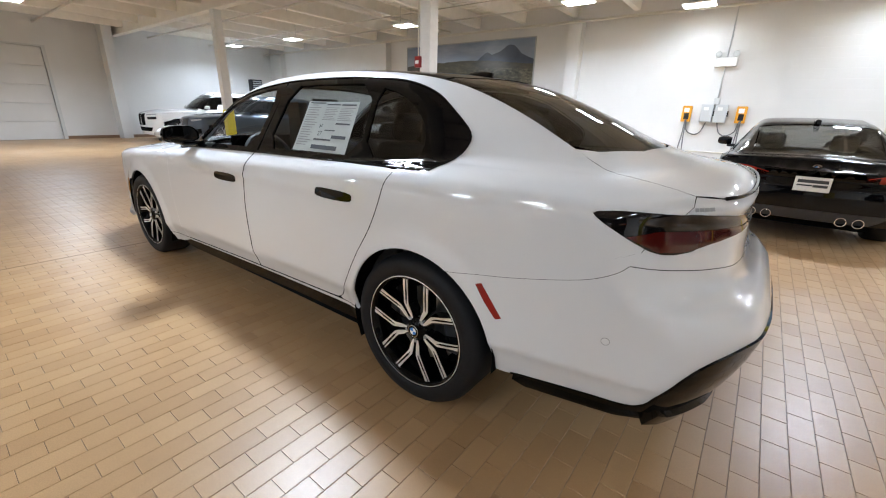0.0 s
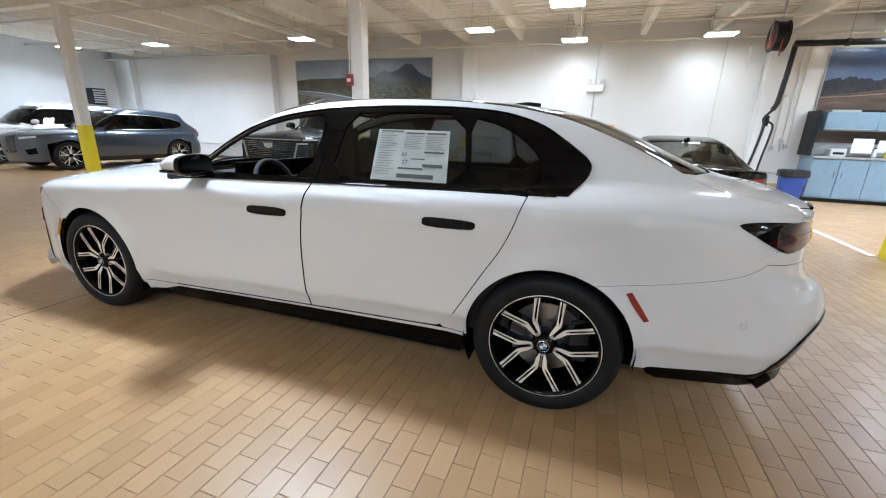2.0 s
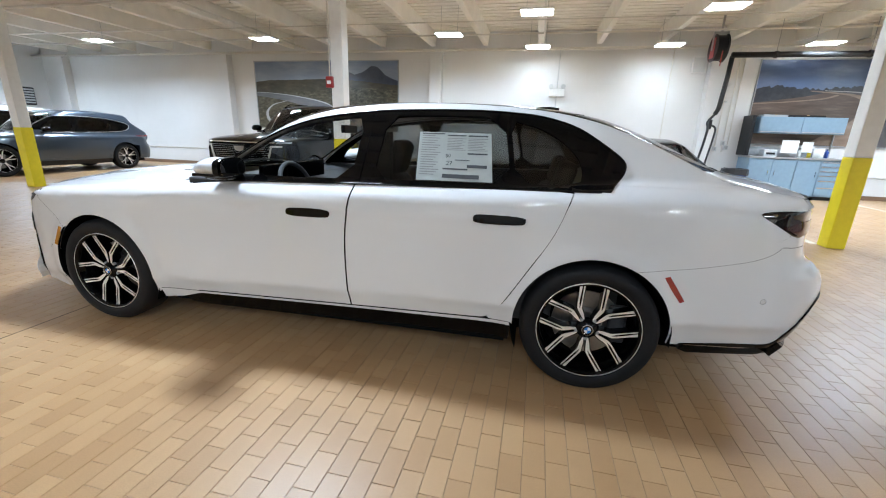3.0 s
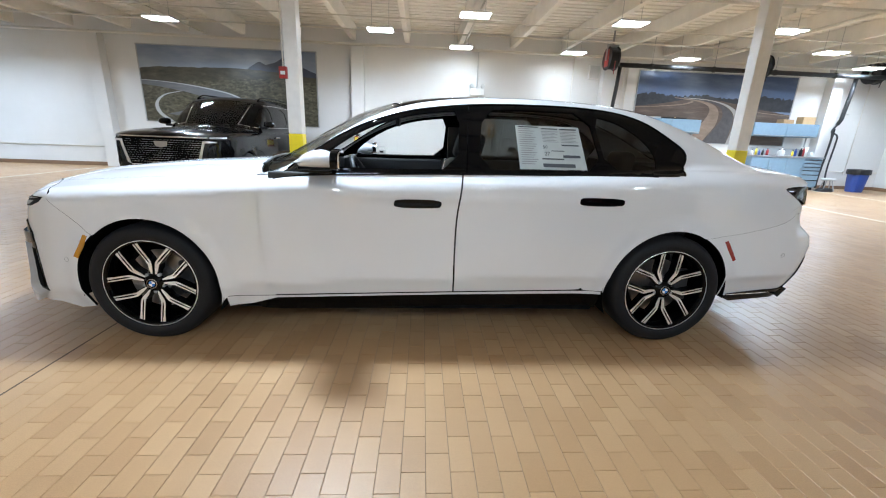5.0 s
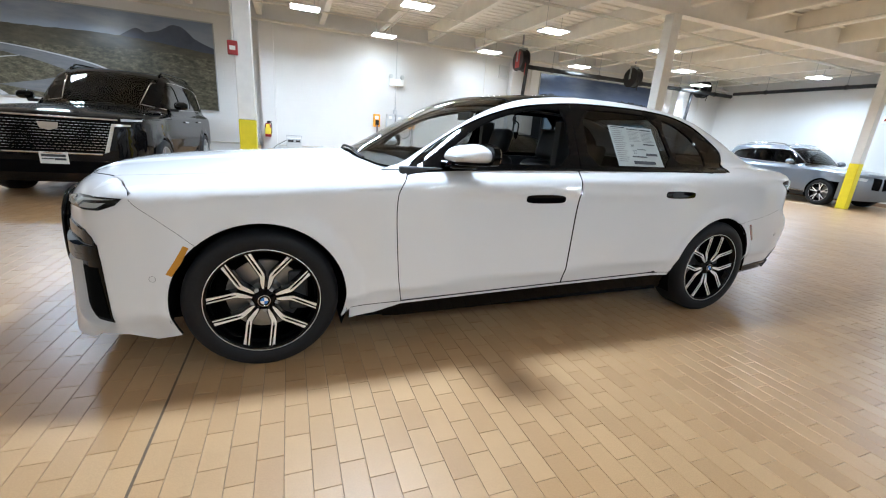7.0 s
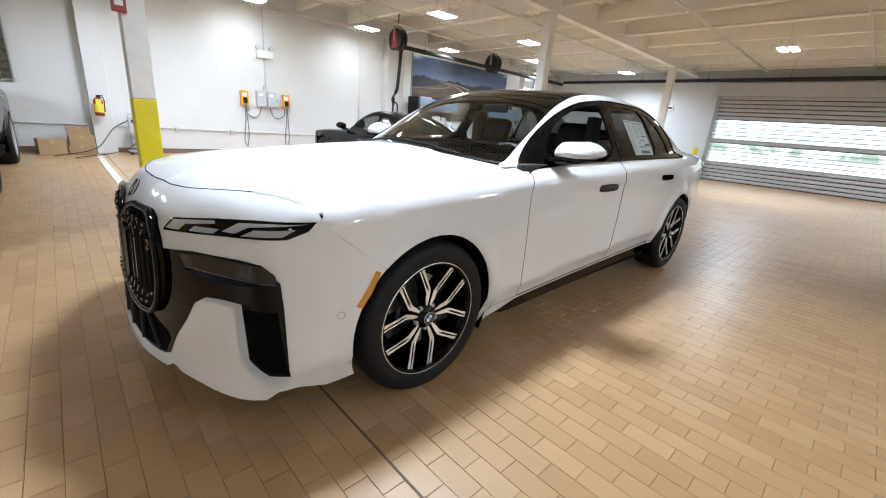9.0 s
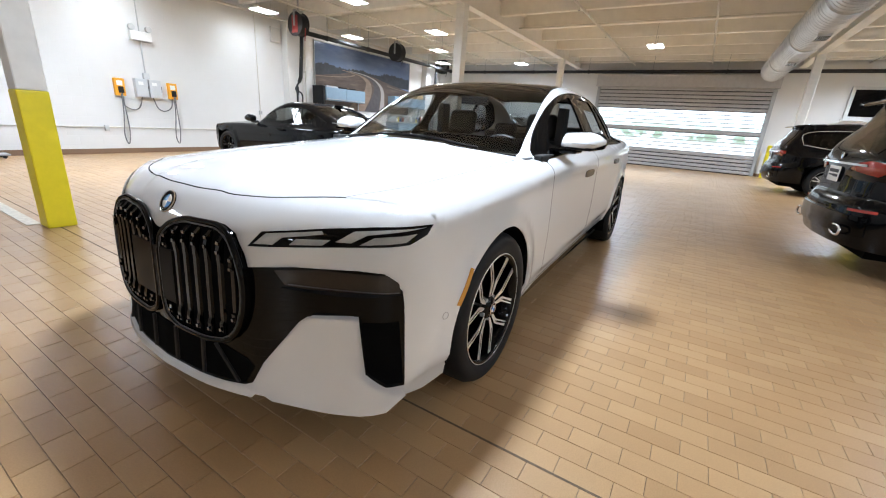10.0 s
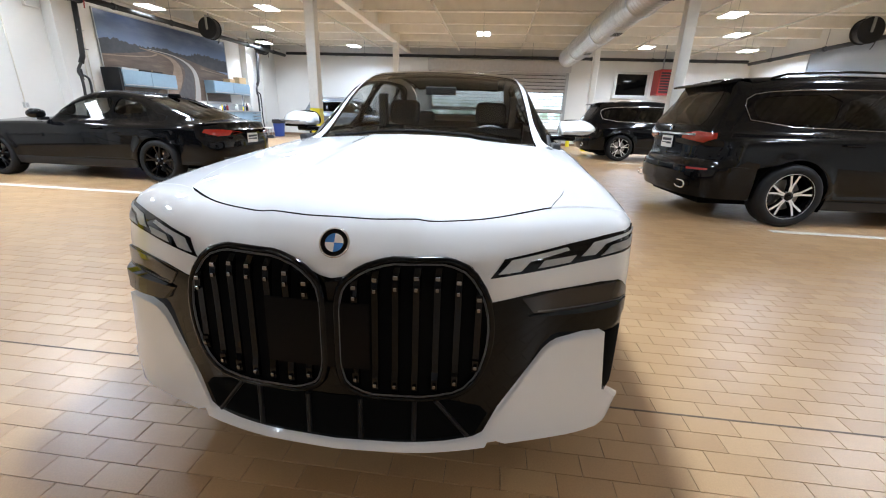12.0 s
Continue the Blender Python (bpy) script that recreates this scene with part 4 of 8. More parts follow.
    whole_top("roof_panel", B, rf, M_GLOSSBLACK, car, off=-0.003)
    bl = np.vstack([[(-1.54, 0), (-1.535, 0.15), (-1.505, 0.35)], [(x, float(ye(x)) - 0.006) for x in np.linspace(-1.43, -2.10, 14)], [(-2.19, 0.52), (-2.30, 0.3), (-2.34, 0)]])
    whole_top("rear_window", B, bl, M_TINT, car, off=-0.005)
    # deck, tail face and rear bumper
    dk_rear = TAIL.solid(np.c_[np.linspace(0.40, 0, 14), np.full(14, 1.09)])
    dk = np.vstack([[(-2.345, 0), (-2.305, 0.3), (-2.195, 0.525), (-2.12, 0.60)], [(x, float(ye(x))) for x in np.linspace(-2.2, -2.56, 8)], dk_rear[:, :2]])
    whole_top("boot_lid", B, dk, M_PEARL, car)
    q_edge = TAIL.solid(TAIL.flat(spline(np.vstack([edge(-2.56, -2.56, 1), p3(B, [(-2.50, 1.0), (-2.461, 0.928)])]), 4)))
    mid = TAIL.solid(np.vstack([TAIL.flat(p3(B, [(-2.461, 0.928)]))[0], (0.62, 0.885), (0.4, 0.86), (0.2, 0.845), (0.0, 0.84)]))
    mid = TAIL.solid(spline(TAIL.flat(mid), 6))
    panel("boot_face", TAIL, np.vstack([dk_rear[::-1], q_edge, mid[1:]]), M_PEARL, car, mirror=True, size=0.03, gap=0.0014, dark=True)
    aend = arc(rx, hz, ar, b0, 186, 10)
    under = [(-2.02, 0.315), (-2.3, 0.33)]
    bb = TAIL.solid(np.c_[np.linspace(0.80, 0, 26), np.full(26, 0.31)])
    panel("rear_bumper", TAIL, np.vstack([mid[::-1], p3(B, qs)[1:], p3(B, aend)[1:], p3(B, under)[:1], bb]), M_PEARL, car, mirror=True, size=0.035, gap=0.0014, dark=True)
    d_top = spline([(0.79, 0.318), (0.62, 0.338), (0.53, 0.345), (0.508, 0.42), (0.485, 0.50), (0.45, 0.56), (0.39, 0.60), (0.31, 0.62), (0.2, 0.63), (0.0, 0.635)], 4)
    panel("rear_diffuser", TAIL, TAIL.solid(np.vstack([d_top, [(0.0, 0.29), (0.3, 0.285), (0.45, 0.272), (0.55, 0.272), (0.74, 0.262), (0.78, 0.285)]])), M_GLOSSBLACK, car, mirror=True, off=0.008, gap=0.0, deep=0.03, label="gloss black rear diffuser")
    panel("diffuser_lip", TAIL, TAIL.solid([(0.49, 0.338), (0.46, 0.318), (0.30, 0.322), (0.0, 0.326), (0.0, 0.275), (0.30, 0.270), (0.46, 0.258), (0.50, 0.27)]), M_GLOSSBLACK, car, mirror=False, off=0.03, gap=0.0, deep=0.04)
    surface_tube("spoiler_lip", TAIL.solid(np.c_[np.linspace(0.40, -0.40, 24), np.full(24, 1.088)]) + [-0.004, 0, 0.004], 0.007, M_GLOSSBLACK, car, both=False)
    # tail lamps
    tl = rounded(B.side([(-2.30, 1.040), (-2.38, 1.052), (-2.48, 1.054)]).tolist() + [(-2.60, 0.69, 1.046), (-2.715, 0.39, 1.02), (-2.722, 0.36, 0.985), (-2.69, 0.56, 0.972), (-2.63, 0.70, 0.948), (-2.56, 0.77, 0.922), (-2.49, 0.82, 0.925), (-2.41, 0.86, 0.968), (-2.32, 0.877, 1.02)], 1)
    for o in panel("tail_lamp", TAIL, tl, M_SMOKE, car, gap=0.0, off=0.004, size=0.02, deep=0.02, label="smoked tail lamp with a dark red lower lens", bulge=0.008):
        s = 1 if o.data.vertices[0].co.y > 0 else -1
        red = np.array([(-2.40, 0.855, 0.975), (-2.49, 0.815, 1.0), (-2.60, 0.69, 0.998), (-2.70, 0.42, 0.995), (-2.70, 0.46, 0.985), (-2.63, 0.69, 0.953), (-2.56, 0.765, 0.932), (-2.49, 0.818, 0.934)])
        for r in panel("red_lens", TAIL, red, M_REDLENS, o, gap=0.0, off=0.0135, size=0.02, deep=0.0):
            if (r.data.vertices[0].co.y > 0) != (s > 0):
                bpy.data.objects.remove(r)
    for k, (u0, u1) in enumerate(((0.445, 0.456), (0.459, 0.469), (0.472, 0.481), (0.484, 0.491))):
        q = TAIL.solid([(u0, 1.060), (u1, 1.060), (u1, 1.070), (u0, 1.070)])
        panel("model_badge", TAIL, q, M_GREY, car, off=0.004, gap=0, deep=0.003, size=0.02, both=False)
    emblem(car, TAIL.solid([(0, 1.03)])[0] + [-0.003, 0, 0], 0.04, lambda a, b, h: (-h, -a, b), "boot_emblem")
    # reflectors and sensors
    panel("side_marker", L0, p3(B, [(1.938, 0.665), (1.916, 0.656), (1.955, 0.58), (1.995, 0.522), (2.018, 0.533), (1.975, 0.60)]), M_AMBER, car, gap=0, off=0.003, deep=0.005, size=0.02, label="amber side marker")
    panel("rear_reflector", L0, p3(B, [(-1.922, 0.700), (-1.946, 0.708), (-1.995, 0.640), (-2.036, 0.580), (-2.014, 0.572), (-1.965, 0.635)]), M_REDREFLECT, car, gap=0, off=0.003, deep=0.005, size=0.02, label="red side reflector")
    for x, z in ((-2.41, 0.60), (2.075, 0.508)):
        c = p3(B, arc(x, z, 0.014, 0, 330, 11))
        surface_tube("parking_sensor", c + [0, 0.001, 0], 0.0013, M_GREY, car, closed=True)
    front_end(car, B, NOSE)
    # mirrors
    for s in (1, -1):
        prof = [(0.50, 1.085), (0.475, 1.12), (0.50, 1.165), (0.56, 1.19), (0.63, 1.18), (0.69, 1.145), (0.71, 1.11), (0.69, 1.085)]
        g = Geo()
        rings = []
        ns = 10
        for i in range(ns + 1):
            u = i / ns
            yy = 0.885 + 0.235 * u
            sc = (1 - 0.75 * max(0, u - 0.55) ** 2 / 0.2025) if u > 0.55 else 1 - 0.25 * (0.55 - u)
            rings.append([(0.575 + (x - 0.575) * sc - 0.02 * u, yy * s, 1.13 + (z - 1.13) * sc + 0.005 * u) for x, z in rounded(prof, 2)])
        n = len(rings[0])
        g.add([p for r in rings for p in r], [(i * n + k, i * n + (k + 1) % n, (i + 1) * n + (k + 1) % n, (i + 1) * n + k) for i in range(ns) for k in range(n)] + [tuple(range(n))[::-1], tuple(range(ns * n, ns * n + n))])
        mir = g.make("door_mirror", M_PEARL, car, "white mirror cap on a black foot", smooth=True)
        Geo().box(0.52, 0.68, *sorted((0.80 * s, 0.98 * s)), 1.055, 1.085).make("mirror_foot", M_GLOSSBLACK, mir, bevel=0.012)
        Geo().box(0.495, 0.68, *sorted((0.91 * s, 1.07 * s)), 1.080, 1.098).make("mirror_base", M_GLOSSBLACK, mir, bevel=0.006)
        rim = rounded([(0.888, 1.086), (1.098, 1.080), (1.118, 1.12), (1.102, 1.186), (0.93, 1.196), (0.884, 1.15)], 2)
        Geo().prism(rim, lambda a, b, c: (c, a * s, b), 0.462, 0.50).make("mirror_surround", M_GLOSSBLACK, mir, bevel=0.004)
        Geo().prism((rim - [1.0, 1.138]) * 0.88 + [1.0, 1.138], lambda a, b, c: (c - 0.03 * (a - 0.9), a * s, b), 0.458, 0.466).make("mirror_glass", M_MIRROR, mir)
        Geo().box(0.66, 0.70, *sorted((0.95 * s, 1.09 * s)), 1.118, 1.122).make("turn_signal", M_GREY, mir)
    # antenna fin
    fin = Geo()
    for i in range(9):
        u = i / 8
        w, hh = 0.045 * (1 - 0.35 * u) * (0.4 + 0.6 * min(1, u * 4)), 0.006 + 0.036 * math.sin(min(u, 0.85) / 0.85 * math.pi / 2)
        zz = 1.537 - 0.028 * u
        fin.v += [(-1.18 - 0.19 * u, -w, zz), (-1.18 - 0.19 * u, -w * 0.45, zz + hh), (-1.18 - 0.19 * u, w * 0.45, zz + hh), (-1.18 - 0.19 * u, w, zz)]
    fin.f = [(4 * i + k, 4 * i + k + 1, 4 * i + k + 5, 4 * i + k + 4) for i in range(8) for k in range(3)] + [(0, 1, 2, 3), (35, 34, 33, 32)]
    fin.make("antenna_fin", M_GLOSSBLACK, car, smooth=True)
    # wipers
    for y0, y1 in ((0.5, -0.05), (-0.02, -0.55)):
        q = B.above([(1.085 - 0.1 * abs(y) ** 2 + 0.0, y) for y in np.linspace(y0, y1, 8)]) + [0, 0, 0.012]
        Geo().tube(q.tolist(), 0.008, 6).make("wiper", M_BLACK, car)
    # wheels and wells
    for s in (1, -1):
        wheel(car, hx, 0.835 * s, hz, 0.365, 0.272, 0.245, s, "y", rot=62)
        wheel(car, rx, 0.835 * s, hz, 0.365, 0.272, 0.255, s, "y", rot=92)
    wheel_wells(car, B)
    # cabin
    Geo().box(-2.2, 2.3, -0.62, 0.62, 0.17, 0.24).make("underbody", M_LINER, car)
    Geo().box(-1.15, 1.15, -0.86, 0.86, 0.19, 0.26).make("cabin_floor", M_LINER, car)
    Geo().box(1.0, 1.06, -0.85, 0.85, 0.25, 1.0).make("firewall", M_LINER, car)
    Geo().box(-1.75, -1.68, -0.80, 0.80, 0.25, 1.12).box(-2.3, -1.7, -0.62, 0.62, 1.07, 1.10).make("parcel_shelf", M_CABIN, car)
    dash = Geo().prism([(0.62, 0.72), (0.52, 0.90), (0.60, 1.01), (0.80, 1.03), (1.02, 1.02), (1.02, 0.72)], lambda a, b, c: (a, c, b), -0.80, 0.80)
    dash.make("dashboard", M_CABIN, car, bevel=0.02)
    Geo().box(0.545, 0.575, -0.22, 0.62, 0.985, 1.115).make("dashboard_screen", M_GLOSSBLACK, car, bevel=0.008)
    for s in (1, -1):
        Geo().box(-0.2, 0.92, *sorted((0.80 * s, 0.85 * s)), 0.30, 1.045).box(-1.4, -0.24, *sorted((0.79 * s, 0.84 * s)), 0.33, 1.06).make("door_card", M_CABIN, car, bevel=0.01)
        for x in (0.0, -1.12):
            seat(car, x, 0.40 * s, x < -1, 0.09 if x > -1 else 0.0)
    Geo().box(-0.9, 0.6, -0.14, 0.14, 0.26, 0.66).make("centre_console", M_CABIN, car, bevel=0.03)
    for s in (1, -1):
        Geo().box(-0.36, -0.24, *sorted((0.56 * s, 0.62 * s)), 0.9, 1.36).make("pillar_lining", M_CABIN, car)
    Geo().box(0.18, 0.21, -0.12, 0.12, 1.34, 1.40).make("rear_view_mirror", M_BLACK, car, bevel=0.008)
    steering_wheel(car, 0.42, 0.40, 0.95)
    lining = np.vstack([[(0.16, 0), (0.14, 0.45)], [(-1.4, 0.46), (-1.5, 0.0)]])
    whole_top("roof_lining", B, lining, M_CABIN, car, off=-0.035)
    # window sticker, just outside the rear door glass, its paper darkened for the tint
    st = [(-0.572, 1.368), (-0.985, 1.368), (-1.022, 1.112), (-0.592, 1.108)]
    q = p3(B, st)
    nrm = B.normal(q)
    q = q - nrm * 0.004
    stk = Geo().add(q.tolist(), [(0, 1, 2, 3)]).make("window_sticker", M_SHEET, car, "white price sheet with printed panels, coloured darker for the window tint")
    U, V, O = Vector(q[1] - q[0]), Vector(q[3] - q[0]), Vector(q[0]) + Vector(nrm.mean(0)) * 0.0015
    bars = Geo()

    def bar(g, u0, u1, v0, v1, z=0.0):
        n = Vector(nrm.mean(0)) * z
        g.add([tuple(O + U * u + V * v + n) for u, v in ((u0, v0), (u1, v0), (u1, v1), (u0, v1))], [(0, 1, 2, 3)])

    for i in range(17):
        bar(bars, 0.04, 0.22 + 0.1 * ((i * 37) % 10) / 10, 0.07 + i * 0.05, 0.085 + i * 0.05)
    for c0, c1 in ((0.40, 0.66), (0.69, 0.96)):
        for i in range(8):
            bar(bars, c0, c1 - 0.08 * ((i * 53) % 7) / 7, 0.12 + i * 0.034, 0.132 + i * 0.034)
    bars.make("print_line", M_BAR, stk)
    dk2 = Geo()
    for u0, u1, v0, v1 in ((0.04, 0.36, 0.02, 0.045), (0.40, 0.66, 0.05, 0.075), (0.69, 0.96, 0.05, 0.08), (0.69, 0.96, 0.42, 0.45), (0.69, 0.96, 0.66, 0.72), (0.36, 0.70, 0.74, 0.77), (0.36, 0.86, 0.86, 0.94), (0.52, 0.72, 0.56, 0.58)):
        dk2 = Geo()
        bar(dk2, u0, u1, v0, v1)
        dk2.make("print_band", M_BARDARK, stk)
    for txt, u, v, size in (("$0", 0.385, 0.52, 0.030), ("27", 0.40, 0.68, 0.036)):
        cu = bpy.data.curves.new("sheet_figure", "FONT")
        cu.body, cu.size = txt, size
        ob = new("sheet_figure", cu)
        ob.data.materials.append(M_BARDARK)
        x, y, n = U.normalized(), -V.normalized(), Vector(nrm.mean(0))
        y = (y - x * y.dot(x)).normalized()
        ob.matrix_basis = Matrix((( *x, 0), (*y, 0), (*x.cross(y), 0), (0, 0, 0, 1))).transposed()
        ob.location = O + U * u + V * v + n * 0.001
        ob.parent = stk
    return car


def whole_top(name, body, half, mat, parent, off=0.0, size=0.045, deep=0.014, label=""):
    """A panel seen from above, given by its left half from the middle line and back to it."""
    lay = Lay(body, "slant", 89.5)
    half = np.asarray(half, float)
    loop = np.vstack([half, (half * [1, -1])[::-1]])
    keep = [i for i in range(len(loop)) if np.linalg.norm(loop[i] - loop[i - 1]) > 1e-4]
    return panel(name, lay, body.above(loop[keep]), mat, parent, off=off, size=size, deep=deep, both=False, label=label, dark=True)[0]


def handle(door, body, pts, s, lay):
    q = p3(body, rounded(pts, 2))
    hs = panel("door_handle", lay, q, M_GLOSSBLACK, door, gap=0, off=0.004, deep=0.012, size=0.02, label="flush gloss black handle", bulge=0.004)
    for h in hs:
        if (h.data.vertices[0].co.y > 0) != (s > 0):
            bpy.data.objects.remove(h)


M_MIRROR = plain("tinted_mirror", (0.70, 0.71, 0.72), 0.02, metal=1.0, amount=0.01)
M_SENSOR = plain("satin_black_cover", (0.006, 0.005, 0.0045), 0.3, spec=0.05)
M_BEAD = plain("satin_dark_bead", (0.07, 0.07, 0.072), 0.3)
M_CLIP = plain("bright_grille_clip", (0.22, 0.22, 0.23), 0.12, metal=1.0)


def front_end(car, B, NOSE):
    """Black mask, kidney grilles, lamps and intakes."""
    R0, cx = NOSE.r0, NOSE.cx
    at = lambda pts: NOSE.solid(NOSE.flat(np.array(pts, float)))
    yz = lambda pts: B.cast(np.array([(3.2, y, z) for y, z in pts]), np.array([[-1.0, 0, 0]]), 2.0)[0]
    black = yz([(0, 0.765), (0.03, 0.77), (0.10, 0.80), (0.17, 0.822), (0.33, 0.825), (0.385, 0.805), (0.43, 0.74), (0.441, 0.703), (0.59, 0.723), (0.776, 0.728), (0.845, 0.722)])
    black2 = at([(2.262, 0.872, 0.66), (2.255, 0.877, 0.572), (2.232, 0.868, 0.29), (2.289, 0.836, 0.30), (2.34, 0.788, 0.36), (2.359, 0.773, 0.565), (2.445, 0.63, 0.558), (2.462, 0.605, 0.535)])
    black3 = yz([(0.485, 0.36), (0.445, 0.275), (0.40, 0.254), (0.2, 0.249), (0, 0.248)])
    panel("front_mask", NOSE, np.vstack([black, black2, black3]), M_GLOSSBLACK, car, mirror=True, gap=0.0, off=0.004, deep=0.01, size=0.025, label="gloss black front mask")
    # flat near-black sheet in place of the intake's shaded depth
    panel("lower_intake", NOSE, yz([(0, 0.402), (0.32, 0.402), (0.43, 0.37), (0.455, 0.34), (0.42, 0.272), (0.2, 0.260), (0, 0.259)]), M_DARK, car, mirror=True, gap=0.0, off=0.006, deep=0.0, size=0.03, label="shade-black sheet over the lower intake")
    for y in (-0.24, -0.08, 0.08, 0.24):
        q = yz([(y, 0.40), (y, 0.265)])
        Geo().tube((q + [0.010, 0, 0]).tolist(), 0.008, 6).make("intake_fin", M_BLACK, car)
    for s in (1, -1):
        q = yz([(0.30 * s, 0.40), (0.40 * s, 0.27)])
        Geo().tube((q + [0.010, 0, 0]).tolist(), 0.007, 6).make("intake_fin", M_BLACK, car)
    # kidneys, standing proud of the nose at their outer sides
    grow = lambda y: 0.010 + 0.017 * np.clip(np.abs(y) / 0.45, 0, 1) ** 2
    ahead = lambda q, d=0.0: q + np.c_[grow(q[:, 1]) + d, np.zeros((len(q), 2))]
    kid = rounded(resample(np.array([(0.018, 0.70), (0.03, 0.755), (0.085, 0.800), (0.16, 0.824), (0.325, 0.827), (0.385, 0.805), (0.432, 0.735), (0.450, 0.66), (0.449, 0.575), (0.425, 0.485), (0.375, 0.430), (0.28, 0.412), (0.10, 0.410), (0.035, 0.44), (0.018, 0.50)]), 0.055), 1).tolist()
    ring = resample(np.array(kid), 0.03)
    for s in (1, -1):
        root = yz([(y * s, z) for y, z in ring])
        q = ahead(root)
        fr = Geo().tube(q.tolist(), 0.010, 8, closed=True).make("grille_frame", M_GLOSSBLACK, car, "gloss black kidney grille frame", smooth=True)
        m = len(q)
        Geo().add([*q.tolist(), *(root - [0.012, 0, 0]).tolist()], [(i, (i + 1) % m, m + (i + 1) % m, m + i) for i in range(m)]).make("frame_wall", M_GLOSSBLACK, fr, smooth=True)
        q2 = ahead(yz([((y - 0.235) * 0.955 * s + 0.235 * s, (z - 0.62) * 0.955 + 0.62) for y, z in ring]), 0.004)
        Geo().tube(q2.tolist(), 0.0028, 6, closed=True).make("frame_bead", M_BEAD, fr, smooth=True)
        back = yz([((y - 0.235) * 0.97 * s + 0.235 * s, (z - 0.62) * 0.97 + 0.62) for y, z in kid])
        # black sheet added for the shade behind the bars
        panel("grille_back", NOSE, back, M_DARK, car, both=False, gap=0, off=lambda p: grow(p[:, 1]) - 0.006, deep=0, size=0.04, label="black sheet for the shade behind the grille bars")
        for k in range(7):
            y = 0.070 + 0.340 * k / 6
            zt = float(np.interp(y, [0.018, 0.03, 0.085, 0.16, 0.325, 0.385, 0.432], [0.70, 0.755, 0.80, 0.82, 0.822, 0.80, 0.735])) - 0.012
            zb = float(np.interp(y, [0.018, 0.10, 0.28, 0.375, 0.45], [0.45, 0.412, 0.414, 0.432, 0.53])) + 0.012
            zs = np.array([zt, zt - 0.02, zt - 0.05, 0.70, 0.5, zb + 0.05, zb + 0.02, zb])
            base = ahead(yz([(y * s, z) for z in zs]), -0.008)
            prong = np.array([0.004, 0.016, 0.018, 0.010, 0.010, 0.016, 0.014, 0.004])
            g = Geo()
            vs = []
            for b, pr in zip(base, prong):
                for dy, dx in ((-0.012, 0.0), (-0.009, pr), (0.009, pr), (0.012, 0.0)):
                    vs.append((b[0] + dx, b[1] + dy, b[2]))
            n = len(zs)
            g.add(vs, [(4 * i + j, 4 * i + j + 1, 4 * i + j + 5, 4 * i + j + 4) for i in range(n - 1) for j in range(3)] + [(0, 1, 2, 3), (4 * n - 4, 4 * n - 3, 4 * n - 2, 4 * n - 1)])
            g.make("grille_bar", M_GLOSSBLACK, car, "black grille bar", bevel=0.0)
            for zz, ww in ((zt - 0.025, 0.007), (zt - 0.055, 0.005), (zb + 0.03, 0.005)):
                bq = ahead(yz([(y * s, zz)]), -0.008)[0]
                Geo().box(bq[0] + 0.012, bq[0] + 0.022, bq[1] - ww, bq[1] + ww, zz - 0.006, zz + 0.006).make("grille_clip", M_CLIP, car, bevel=0.002)
    # sensor plate between the kidneys
    panel("sensor_plate", NOSE, yz([(-0.19, 0.70), (0.11, 0.70), (0.11, 0.50), (-0.19, 0.50)]), M_SENSOR, car, both=False, gap=0, off=lambda p: grow(p[:, 1]) + 0.006, deep=0.01, size=0.03, label="dark camera and sensor cover")
    emblem(car, B.cast(np.array([(3.2, 0, 0.852)]), np.array([[-1.0, 0, 0]]), 2.0)[0][0] + [0.004, 0, 0.002], 0.042, lambda a, b, h: (h * 0.86 - b * 0.5, a, b * 0.86 + h * 0.5), "hood_emblem")
    # slim upper lamps
    lamp_out = at([(2.516, 0.436, 0.772), (2.488, 0.474, 0.822), (2.385, 0.661, 0.849), (2.299, 0.783, 0.862), (2.20, 0.868, 0.868), (2.145, 0.902, 0.868), (2.170, 0.895, 0.838), (2.235, 0.874, 0.812), (2.378, 0.713, 0.798)])
    for o in panel("head_lamp", NOSE, lamp_out, M_GLOSSBLACK, car, gap=0.0, off=0.003, deep=0.02, size=0.02, label="slim lamp with two white light guides"):
        s = 1 if o.data.vertices[0].co.y > 0 else -1
        guides = (((2.502, 0.455, 0.783), (2.478, 0.49, 0.818), (2.385, 0.645, 0.840), (2.38, 0.65, 0.832), (2.455, 0.54, 0.812), (2.475, 0.515, 0.787)),
                  ((2.372, 0.69, 0.813), (2.335, 0.735, 0.846), (2.24, 0.838, 0.858), (2.165, 0.89, 0.862), (2.24, 0.835, 0.851), (2.31, 0.765, 0.838), (2.345, 0.73, 0.813)))
        for gd in guides:
            for r in panel("light_guide", NOSE, at(gd), M_LED, o, gap=0.0, off=0.007, deep=0.004, size=0.015, label="white light guide"):
                if (r.data.vertices[0].co.y > 0) != (s > 0):
                    bpy.data.objects.remove(r)
        for gd in (((2.46, 0.57, 0.792), (2.40, 0.66, 0.80), (2.385, 0.68, 0.818), (2.44, 0.585, 0.812)), ((2.33, 0.75, 0.808), (2.24, 0.86, 0.82), (2.20, 0.875, 0.845), (2.30, 0.785, 0.832))):
            for r in panel("lamp_insert", NOSE, at(gd), M_GREY, o, gap=0.0, off=0.005, deep=0.003, size=0.02):
                if (r.data.vertices[0].co.y > 0) != (s > 0):
                    bpy.data.objects.remove(r)
